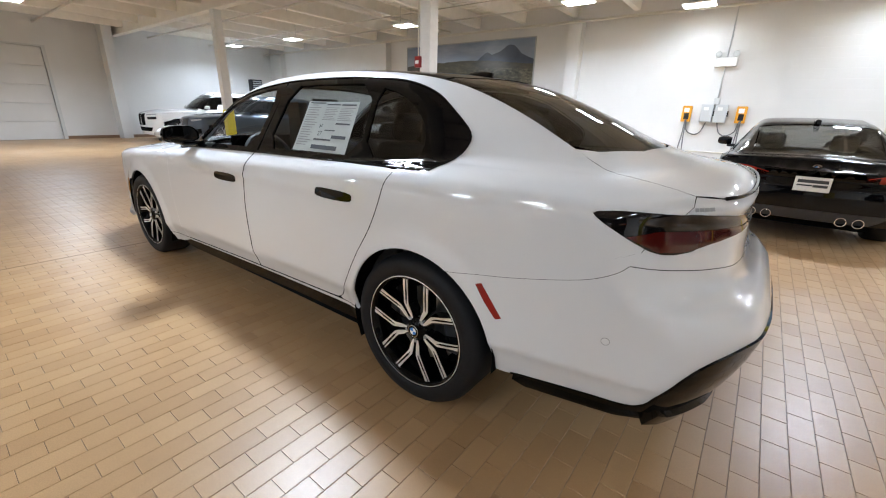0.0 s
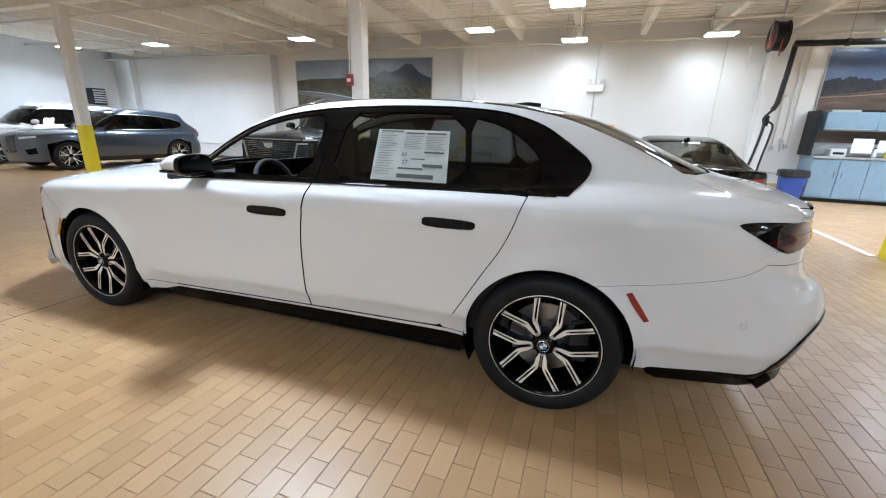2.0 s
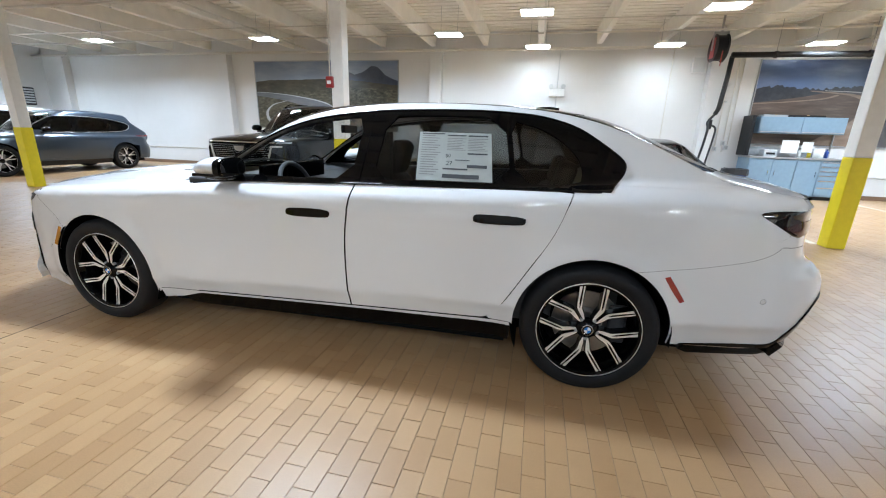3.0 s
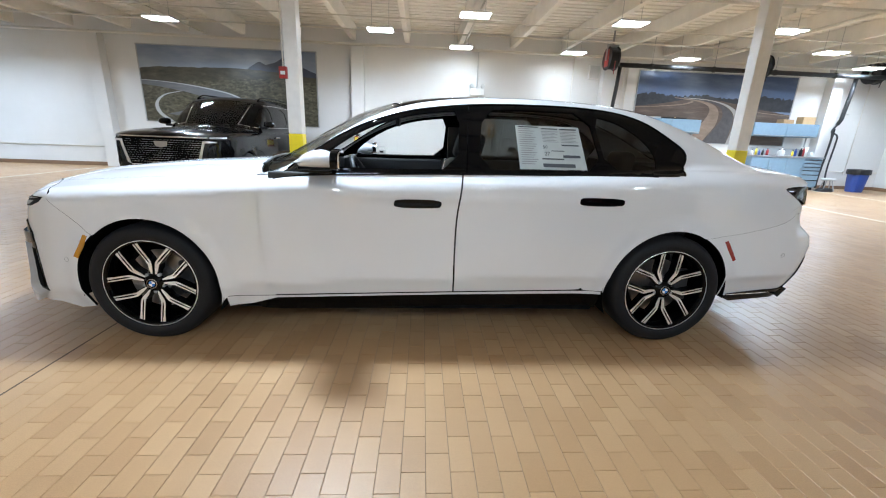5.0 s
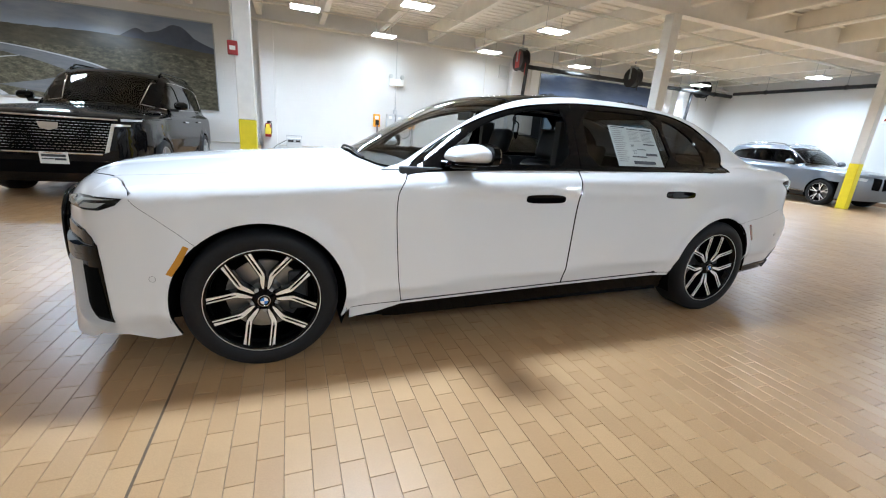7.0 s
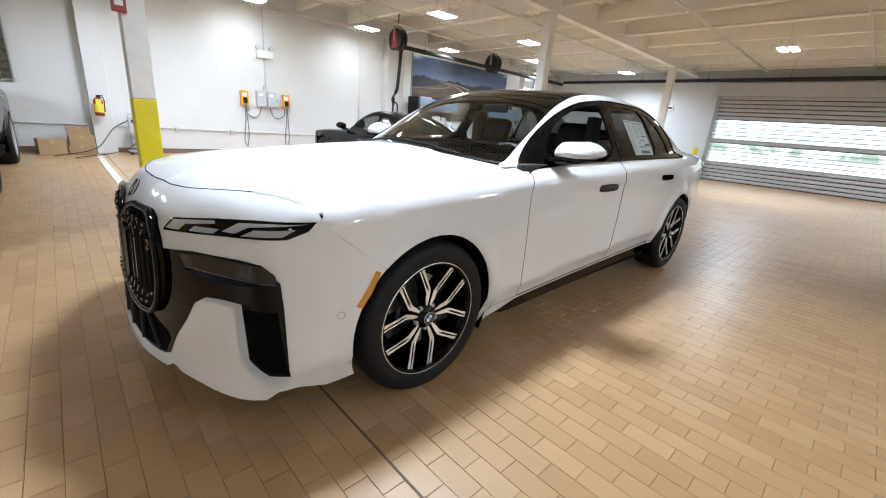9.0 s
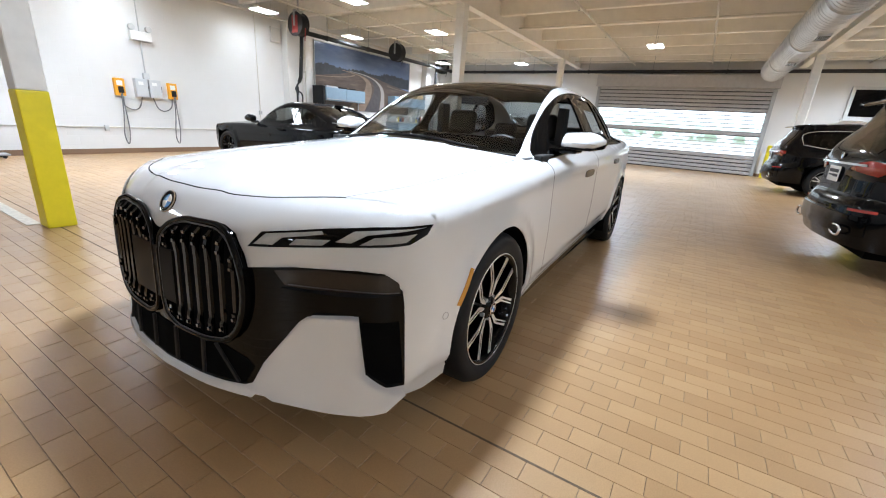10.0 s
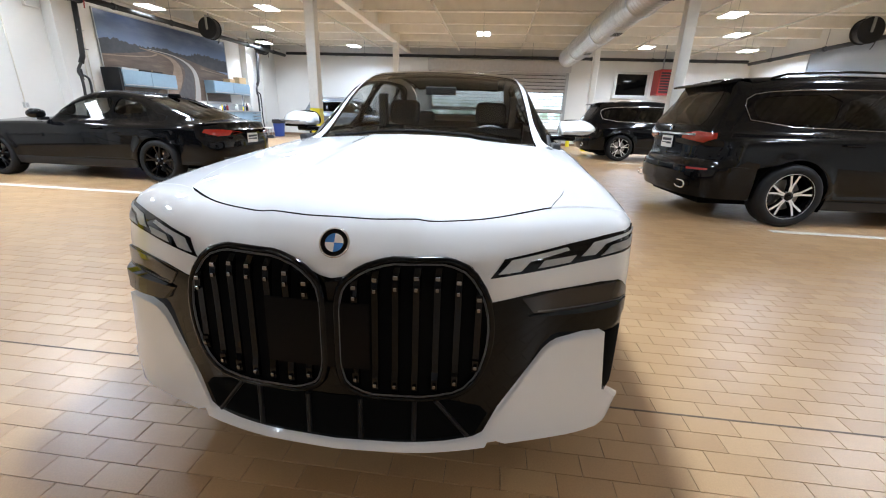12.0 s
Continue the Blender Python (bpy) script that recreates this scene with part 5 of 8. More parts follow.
    # lower lamps, sunk in the mask
    for o in panel("main_lamp", NOSE, at([(2.488, 0.53, 0.708), (2.42, 0.66, 0.722), (2.30, 0.838, 0.718), (2.272, 0.862, 0.69), (2.268, 0.867, 0.655), (2.44, 0.63, 0.655), (2.475, 0.565, 0.662)]), M_LAMPGLASS, car, gap=0, off=0.008, deep=0.006, size=0.025, label="smoked main lamp in the mask"):
        s = 1 if o.data.vertices[0].co.y > 0 else -1
        for r in panel("lamp_chrome_line", NOSE, at([(2.47, 0.575, 0.664), (2.27, 0.862, 0.657), (2.272, 0.862, 0.661), (2.47, 0.575, 0.669)]), M_BEAD, o, gap=0, off=0.010, deep=0, size=0.03):
            if (r.data.vertices[0].co.y > 0) != (s > 0):
                bpy.data.objects.remove(r)
    panel("mask_ledge", NOSE, at([(2.475, 0.55, 0.652), (2.40, 0.70, 0.652), (2.30, 0.838, 0.652), (2.262, 0.872, 0.648), (2.258, 0.876, 0.60), (2.30, 0.84, 0.582), (2.40, 0.70, 0.592), (2.455, 0.60, 0.60)]), M_GLOSSBLACK, car, gap=0, off=lambda p: 0.008 + 0.026 * step(0.5, 0.74, np.abs(p[:, 1])) * (1 - step(0.80, 0.875, np.abs(p[:, 1]))), deep=0.03, size=0.02, label="gloss black ledge below the lamp")
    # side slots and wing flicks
    # the slot's shade is a near-black sheet laid on the nose
    panel("air_slot", NOSE, at([(2.352, 0.778, 0.55), (2.27, 0.865, 0.555), (2.24, 0.866, 0.31), (2.29, 0.835, 0.318), (2.335, 0.79, 0.372)]), M_DARK, car, gap=0, off=0.0065, deep=0, size=0.03, label="shade-black sheet over the air slot")
    proud = lambda p: 0.008 + 0.036 * step(0.48, 0.82, np.abs(p[:, 1]))
    panel("bumper_wing", NOSE, at([(2.37, 0.785, 0.578), (2.44, 0.645, 0.566), (2.462, 0.61, 0.54), (2.508, 0.475, 0.33), (2.535, 0.44, 0.255), (2.52, 0.515, 0.216), (2.42, 0.69, 0.218), (2.30, 0.83, 0.226), (2.25, 0.872, 0.29), (2.29, 0.835, 0.305), (2.345, 0.79, 0.362)]), M_PEARL, car, gap=0.002, off=proud, deep=0.044, size=0.022, label="white bumper wing")
    panel("bumper_lip", NOSE, np.vstack([yz([(0, 0.247), (0.3, 0.249), (0.42, 0.262), (0.46, 0.25)]), yz([(0.45, 0.226), (0.3, 0.223), (0, 0.222)])]), M_PEARL, car, mirror=True, gap=0, off=0.018, deep=0.03, size=0.03)


white_sedan()

# ---- the other parked cars ----
INSET = [(-1.0, 0.14), (-0.78, 0.085), (-0.66, 0.045), (-0.55, 0.018), (-0.3, 0.0), (-0.1, 0.004), (0.0, 0.014), (0.05, 0.035), (0.12, 0.085), (0.3, 0.25), (0.6, 0.6)]


def tall_body(length, width, height, wb, fo, hood, cowl_x, cowl_z, crease, belt, tumble=0.36, coupe=False, rake=0.3, arch=0.42, hub=0.385, flat_nose=0.0, roof_back=0.10):
    """A car body from its main sizes; coupe: the roof runs down to a short deck."""
    hx, rx = wb / 2, -wb / 2
    xf, xr, W = hx + fo, hx + fo - length, width / 2
    if coupe:
        roof = [(xr - 0.4, 0.7), (xr + 0.35, crease + 0.08), (xr + 0.9, height - 0.22), (xr + 1.5, height - 0.05), (xr + 2.1, height), (cowl_x - 0.75, height - 0.045), (cowl_x - 0.45, height - 0.15), (cowl_x, cowl_z), (cowl_x + 0.5, cowl_z - 0.3)]
        top = [(xr - 0.2, crease - 0.05), (xr + 0.02, crease + 0.06), (xr + 0.5, crease + 0.085)]
    else:
        roof = [(xr - 0.5, height - roof_back * 2.2), (xr + 0.15, height - roof_back), (xr + 0.8, height - roof_back * 0.35), (xr + 1.7, height), (cowl_x - 1.1, height - 0.02), (cowl_x - 0.75, height - 0.10), (cowl_x - 0.4, (height + cowl_z) / 2 + 0.02), (cowl_x, cowl_z), (cowl_x + 0.5, cowl_z - 0.35)]
        top = [(xr - 0.2, belt), (xr + 0.5, belt)]
    top += [(cowl_x - 1.2, cowl_z), (cowl_x, cowl_z), ((cowl_x + xf) / 2, (cowl_z * 0.45 + hood * 0.55) + 0.02), (xf - 0.28, hood), (xf - 0.08, hood - 0.07), (xf + 0.1, hood - 0.3)]
    b = dict(width=[(xr - 0.1, W - 0.20), (xr + 0.2, W - 0.07), (xr + 0.7, W - 0.015), (0, W - 0.02), (hx, W - 0.012), (xf - 0.4, W - 0.05), (xf, W - 0.16)],
             crease=[(xr - 0.1, crease), (0, crease - 0.02), (hx, crease - 0.05), (xf + 0.1, crease - 0.08)], inset=INSET, top=top, crown=0.07, ridge=0.01,
             nose=[(0.1, xf - 0.10), (0.3, xf - 0.03), (0.55, xf), (hood - 0.10, xf - 0.015), (hood + 0.1, xf - 0.12)],
             nose_bend=[(0, 0), (0.3, 0.02), (0.5, 0.06 * (1 - flat_nose)), (0.7, 0.15 * (1 - flat_nose)), (0.85, 0.27 * (1 - 0.6 * flat_nose)), (1.0, 0.46)],
             tail=[(0.15, xr + 0.16), (0.35, xr + 0.03), (0.55, xr), (0.68, xr + 0.01), (0.78, xr + 0.07), (1.0, xr + 0.08), (1.3, xr + 0.12)],
             tail_bend=[(0, 0), (0.4, 0.025), (0.6, 0.07), (0.78, 0.16), (0.9, 0.28), (1.0, 0.42)],
             roof=roof, roof_crown=0.05, bow=0.3, belt_y=W - 0.095, belt_z=belt, tumble=tumble, cab_plan=0.02, cab_mid=-0.3, r_roof=0.07,
             axle_f=hx, axle_r=rx, hub=hub, arch=arch, flare=0.02, r_top=0.05, r_front=0.06, r_rear=0.06, floor=0.2, blend=0.03)
    if not coupe:
        b["cab_tail"] = [(0.9, xr + 0.06), (belt, xr + 0.09), (height - 0.25, xr + rake), (height + 0.2, xr + rake + 0.12)]
    B = Body(**b)
    B.dim = dict(xf=xf, xr=xr, W=W, hood=hood, cowl_x=cowl_x, cowl_z=cowl_z, belt=belt, height=height, hx=hx, rx=rx, coupe=coupe, crease=crease)
    return B


def bodywork(car, B, mat, dlo, windows, sill_mat=None, trim=None, glass_mat=None, size=0.08, ye=None, roof_mat=None):
    """Panels common to the other cars: sides, hood, nose, roof, tail, glass, wells and floor."""
    d, k = B.dim, B.k
    hx, rx, hz, ar = d["hx"], d["rx"], k["hub"], k["arch"]
    SIDE, NOSE, TAIL = Lay(B, "slant", 14), Lay(B, "nose"), Lay(B, "tail")
    glass_mat = glass_mat or M_PRIVACY
    fx, bx = hx + ar + 0.03, rx - ar - 0.03
    ye = ye or curve([(d["xr"] + 0.1, d["W"] - 0.34), (rx, d["W"] - 0.36), (0, d["W"] - 0.36), (d["cowl_x"] - 0.6, d["W"] - 0.36), (d["cowl_x"], d["W"] - 0.22)])
    cl = d["cowl_x"]
    hood_cr = p3(B, [(x, float(k["crease"](x))) for x in np.linspace(cl - 0.05, fx, 16)])
    back = d["xr"] + (0.62 if not d["coupe"] else 0.35)
    edge = B.above([(x, float(ye(x))) for x in np.linspace(cl, back, 40)])
    zf = float(k["crease"](bx))
    rear_line = p3(B, [(bx, z) for z in np.linspace(zf, hz + 0.1, 5)])
    if d["coupe"]:
        tail_top = p3(B, [(x, zf + 0.0) for x in np.linspace(back - 0.05, bx - 0.2, 4)])[:1]
        sweep = np.vstack([p3(B, [(back, float(k["crease"](back)) + 0.03)]), p3(B, [(d["xr"] + 0.30, zf)]), p3(B, [(d["xr"] + 0.30, 0.62), (bx, 0.62)])])
    else:
        sweep = np.vstack([p3(B, [(back - 0.02, d["belt"] + 0.2), (d["xr"] + 0.42, d["belt"]), (d["xr"] + 0.34, zf - 0.05), (d["xr"] + 0.34, 0.70), (bx, 0.70)])])
    side = np.vstack([hood_cr[::-1], edge, sweep, p3(B, arc(rx, hz, ar, 120, -8, 22)), p3(B, [(rx + ar + 0.03, 0.30), (hx - ar - 0.03, 0.30)]), p3(B, arc(hx, hz, ar, 188, 60, 22)), p3(B, [(fx, 0.70)])])
    panel("body_side", SIDE, side, mat, car, gap=0, size=size, holes=[p3(B, dlo)])
    panel("window_surround", SIDE, p3(B, dlo), M_GLOSSBLACK, car, gap=0, off=0.002, size=size, holes=[p3(B, w) for w in windows])
    if trim:
        surface_tube("window_trim", p3(B, dlo) + [0, 0.003, 0], 0.008, trim, car, closed=True)
    for w in windows:
        panel("side_window", SIDE, p3(B, w), glass_mat, car, gap=-0.008, off=-0.008, deep=0, size=size * 1.5)
    # hood
    an = np.array([(d["xf"] - 0.12 - float(k["nose_bend"](y)) * 1.0, y) for y in np.linspace(0, d["W"] - 0.16, 10)])
    an = np.vstack([an, [(fx, hood_cr[-1][1])]])
    cowl = np.array([(cl + 0.10 - 0.2 * (y / d["W"]) ** 2, y) for y in np.linspace(d["W"] - 0.20, 0, 8)])
    whole_top("hood", B, np.vstack([an, hood_cr[::-1][1:, :2], cowl]), mat, car, size=size)
    u_f = NOSE.flat(p3(B, [(fx, 0.5)]))[0][0]
    ub = np.linspace(u_f, 0, 16)
    panel("front_bumper", NOSE, np.vstack([B.above(an), p3(B, [(fx, 0.7), (fx, 0.45), (fx - 0.02, 0.28)]), NOSE.solid(np.c_[ub, np.full(16, 0.24)])]), mat, car, mirror=True, gap=0, size=size * 0.8)
    # glass and roof
    ws_top = cl - 0.78
    ws = np.vstack([[(cl + 0.09 - 0.2 * (y / d["W"]) ** 2, y) for y in np.linspace(0, d["W"] - 0.26, 6)], [(x, float(ye(x)) - 0.01) for x in np.linspace(cl - 0.1, ws_top, 8)], [(ws_top + 0.02, 0.3), (ws_top + 0.05, 0)]])
    whole_top("windscreen", B, ws, M_GLASS, car, off=-0.004, size=size)
    tail_x = d["xr"] + (0.62 if not d["coupe"] else 1.35)
    rf = np.vstack([[(ws_top + 0.045, 0), (ws_top + 0.015, 0.3)], [(x, float(ye(x)) - 0.002) for x in np.linspace(ws_top, tail_x, 20)], [(tail_x - 0.02, 0.3), (tail_x - 0.03, 0)]])
    whole_top("roof", B, rf, roof_mat or mat, car, size=size)
    if d["coupe"]:
        bl = np.vstack([[(tail_x - 0.035, 0), (tail_x - 0.025, 0.3)], [(x, float(ye(x)) - 0.01) for x in np.linspace(tail_x - 0.01, back + 0.12, 8)], [(back + 0.06, 0.3), (back + 0.04, 0)]])
        whole_top("rear_window", B, bl, M_TINT, car, off=-0.004, size=size)
        dr = TAIL.solid(np.c_[np.linspace(0.40, 0, 10), np.full(10, d["crease"] + 0.035)])
        dk = np.vstack([[(back + 0.035, 0), (back + 0.055, 0.3), (back + 0.11, float(ye(back + 0.11)))], [(back, float(ye(back)))], p3(B, [(d["xr"] + 0.30, zf)])[:, :2], dr[:, :2]])
        whole_top("boot_lid", B, dk, mat, car, size=size)
        top_line = np.vstack([dr[::-1], p3(B, [(d["xr"] + 0.30, zf)])])
        down = p3(B, [(d["xr"] + 0.30, 0.62), (bx, 0.62)])
    else:
        zs = np.linspace(float(B.above([(tail_x - 0.02, 0.3)])[0][2]) - 0.005, d["belt"] + 0.2, 2)
        top_line = np.vstack([B.above([(tail_x - 0.03, 0), (tail_x - 0.02, 0.3), (tail_x, float(ye(tail_x)) - 0.005)]), p3(B, [(back - 0.02, d["belt"] + 0.2), (d["xr"] + 0.42, d["belt"]), (d["xr"] + 0.34, zf - 0.05)])])
        down = p3(B, [(d["xr"] + 0.34, 0.70), (bx, 0.70)])
    low = p3(B, [(bx, 0.5), (bx + 0.02, 0.30)])
    u_r = TAIL.flat(p3(B, [(bx, 0.4)]))[0][0]
    ub = np.linspace(u_r, 0, 14)
    panel("rear_body", TAIL, np.vstack([top_line, down, low, TAIL.solid(np.c_[ub, np.full(14, 0.30)])]), mat, car, mirror=True, gap=0, size=size * 0.8)
    # sills, wells and floor
    panel("sill_cladding", SIDE, p3(B, [(hx - ar - 0.02, 0.34), (rx + ar + 0.02, 0.34), (rx + ar + 0.02, 0.22), (hx - ar - 0.02, 0.22)]), sill_mat or M_BLACK, car, gap=0, off=0.012, size=size)
    wheel_wells(car, B)
    Geo().box(d["xr"] + 0.3, d["xf"] - 0.3, -d["W"] + 0.35, d["W"] - 0.35, 0.20, 0.30).make("underbody", M_LINER, car)
    Geo().box(rx + 0.45, hx - 0.45, -d["W"] + 0.1, d["W"] - 0.1, 0.22, 0.45).make("cabin_floor", M_LINER, car)
    Geo().box(cl - 0.35, cl - 0.05, -d["W"] + 0.2, d["W"] - 0.2, 0.5, d["cowl_z"] - 0.03).make("dashboard", M_CABIN, car, bevel=0.03)
    for x in ((cl - 1.05, cl - 1.95) if not d["coupe"] else (cl - 1.0,)):
        for s in (1, -1):
            before = set(car.children)
            seat(car, x, 0.38 * s)
            for o in sorted(set(car.children) - before, key=lambda c: c.name):
                o.location.z += 0.12 if not d["coupe"] else -0.04
    return SIDE, NOSE, TAIL


def mirror_pair(car, B, x, z, mat, y0=None):
    w = y0 or B.dim["W"] - 0.06
    for s in (1, -1):
        g = Geo()
        prof = rounded([(x - 0.07, z), (x - 0.08, z + 0.12), (x + 0.02, z + 0.15), (x + 0.10, z + 0.09), (x + 0.10, z + 0.01)], 2)
        n = len(prof)
        rings = [[(x + (a - x) * sc, (w + 0.02 + 0.2 * u) * s, z + 0.07 + (b - z - 0.07) * sc) for a, b in prof] for u, sc in ((0, 0.75), (0.3, 1), (0.75, 0.98), (1, 0.6))]
        g.add([p for r in rings for p in r], [(i * n + j, i * n + (j + 1) % n, (i + 1) * n + (j + 1) % n, (i + 1) * n + j) for i in range(3) for j in range(n)] + [tuple(range(n))[::-1], tuple(range(3 * n, 4 * n))])
        o = g.make("door_mirror", mat, car, smooth=True)
        Geo().box(x - 0.02, x + 0.06, *sorted(((w - 0.06) * s, (w + 0.08) * s)), z - 0.03, z + 0.02).make("mirror_foot", M_BLACK, o, bevel=0.01)


def roof_rails(car, B, x0, x1, mat, inset=0.02):
    for s in (1, -1):
        w = B.dim["W"] - 0.40 + inset
        q = B.above([(x, w) for x in np.linspace(x0, x1, 12)]) * [1, s, 1]
        lift = np.array([0.01] + [0.045] * 10 + [0.01])
        Geo().tube([(p[0], p[1], p[2] + l) for p, l in zip(q, lift)], 0.014, 8).make("roof_rail", mat, car, smooth=True)


def tail_panel(car, B, TAIL, name, pts, mat, off=0.006, both=True, label="", deep=0.01):
    """Something on the tail, by its (y, z) outline seen from behind."""
    q = B.cast(np.array([(B.dim["xr"] - 0.8, y, z) for y, z in pts]), np.array([[1.0, 0, 0]]), 2.0)[0]
    return panel(name, TAIL, q, mat, car, gap=0, off=off, deep=deep, size=0.06, both=both, label=label)


def nose_panel(car, B, NOSE, name, pts, mat, off=0.006, both=True, label="", deep=0.01):
    q = B.cast(np.array([(B.dim["xf"] + 0.8, y, z) for y, z in pts]), np.array([[-1.0, 0, 0]]), 2.0)[0]
    return panel(name, NOSE, q, mat, car, gap=0, off=off, deep=deep, size=0.06, both=both, label=label)


def four_wheels(car, B, r, rim, width, style, face, dark, inset=0.13):
    d = B.dim
    for x in (d["hx"], d["rx"]):
        for s in (1, -1):
            wheel(car, x, (d["W"] - inset) * s, r - 0.003, r, rim, width, s, style, face, dark)


def handles(car, B, xs, z, mat):
    for x in xs:
        for s in (1, -1):
            y = float(B.side([(x, z)])[0][1])
            Geo().box(x - 0.11, x + 0.11, *sorted(((y + 0.004) * s, (y + 0.035) * s)), z - 0.013, z + 0.013).make("door_handle", mat, car, bevel=0.01)


def centre_badge(car, B, z, r, tail=True):
    o = (B.dim["xr"] - 0.8, 0, z) if tail else (B.dim["xf"] + 0.8, 0, z)
    p = B.cast(np.array([o]), np.array([[1.0 if tail else -1.0, 0, 0]]), 2.0)[0][0]
    emblem(car, p + [-0.004 if tail else 0.004, 0, 0], r, (lambda a, b, h: (-h, -a, b)) if tail else (lambda a, b, h: (h, a, b)), "tail_emblem" if tail else "nose_emblem")


def put_plate(car, B, z, tail=True, y=0.0):
    o = (B.dim["xr"] - 0.8, y, z) if tail else (B.dim["xf"] + 0.8, y, z)
    p = B.cast(np.array([o]), np.array([[1.0 if tail else -1.0, 0, 0]]), 2.0)[0][0]
    plate(car, Matrix.Translation((p[0] + (-0.012 if tail else 0.012), y, z)) @ pose(0, 0, 0, 0, 0, -90 if tail else 90), 0.305, 0.155)


def rounded_windows(*ws):
    return [rounded(w, 1) for w in ws]


M_GREYPAINT = paint("blue_grey_metallic_paint", (0.045, 0.062, 0.085), 0.05, 0.3, 0.5)
M_SILVERPAINT = paint("silver_blue_metallic_paint", (0.17, 0.19, 0.22), 0.05, 0.32, 0.5)
M_WHITEPAINT = paint("white_solid_paint", (0.78, 0.78, 0.77))
M_BRONZE = plain("satin_silver_trim", (0.62, 0.60, 0.57), 0.3, metal=1.0)
M_LITRED = plain("bright_red_lens", (0.28, 0.014, 0.008), 0.12, coat=0.8)


def black_coupe():
    B = tall_body(4.79, 1.89, 1.395, 2.857, 0.87, 0.84, 0.66, 0.93, 0.90, 0.93, tumble=0.62, coupe=True, arch=0.37, hub=0.335)
    car = thing("black_coupe", pose(0.52, 8.5, 0, 0, 0, 91), "black two-door coupe with black wheels, nose to the wall", "car")
    win = [(0.42, 0.985), (0.10, 1.16), (-0.25, 1.26), (-0.62, 1.275), (-0.60, 0.985)]
    wq = [(-0.68, 1.27), (-0.95, 1.235), (-1.18, 1.14), (-1.22, 1.06), (-0.67, 1.0)]
    S, N, T = bodywork(car, B, M_BLACKPAINT, rounded([(0.60, 0.945), (0.42, 1.08), (0.12, 1.225), (-0.25, 1.31), (-0.70, 1.325), (-1.05, 1.27), (-1.28, 1.14), (-1.33, 1.03), (-0.8, 0.955)], 1), rounded_windows(win, wq), glass_mat=M_TINT)
    four_wheels(car, B, 0.335, 0.25, 0.26, "twin", M_BLACKPAINT, M_GLOSSBLACK)
    mirror_pair(car, B, 0.42, 0.93, M_BLACKPAINT)
    handles(car, B, (-0.45,), 0.82, M_BLACKPAINT)
    tail_panel(car, B, T, "tail_lamp", [(0.40, 0.80), (0.60, 0.84), (0.84, 0.85), (0.86, 0.80), (0.70, 0.74), (0.42, 0.755)], M_LITRED, label="red tail lamp", off=0.008)
    tail_panel(car, B, T, "rear_diffuser", [(-0.7, 0.42), (0.7, 0.42), (0.55, 0.31), (-0.55, 0.31)], M_CABIN, both=False)
    for y in (0.32, 0.46):
        for s in (1, -1):
            q = B.cast(np.array([(B.dim["xr"] - 0.8, y * s, 0.33)]), np.array([[1.0, 0, 0]]), 2.0)[0][0]
            Geo().lathe([(0.04, 0.03), (0.045, 0.04), (0.05, 0.03), (0.05, -0.08)], lambda a, b, h: (q[0] - h + 0.0, q[1] + a, 0.33 + b), 20).make("tail_pipe", M_CHROME, car, smooth=True)
    centre_badge(car, B, 0.865, 0.04)
    put_plate(car, B, 0.70)
    nose_panel(car, B, N, "front_grille", [(0.03, 0.70), (0.20, 0.72), (0.22, 0.40), (0.05, 0.38)], M_DARK)
    nose_panel(car, B, N, "head_lamp", [(0.45, 0.66), (0.72, 0.70), (0.80, 0.68), (0.74, 0.62), (0.48, 0.60)], M_SMOKE)
    q = B.above([(-1.1, 0)])[0]
    Geo().box(-1.25, -1.05, -0.03, 0.03, q[2] - 0.03, q[2] + 0.045).make("antenna_fin", M_GLOSSBLACK, car, bevel=0.02)


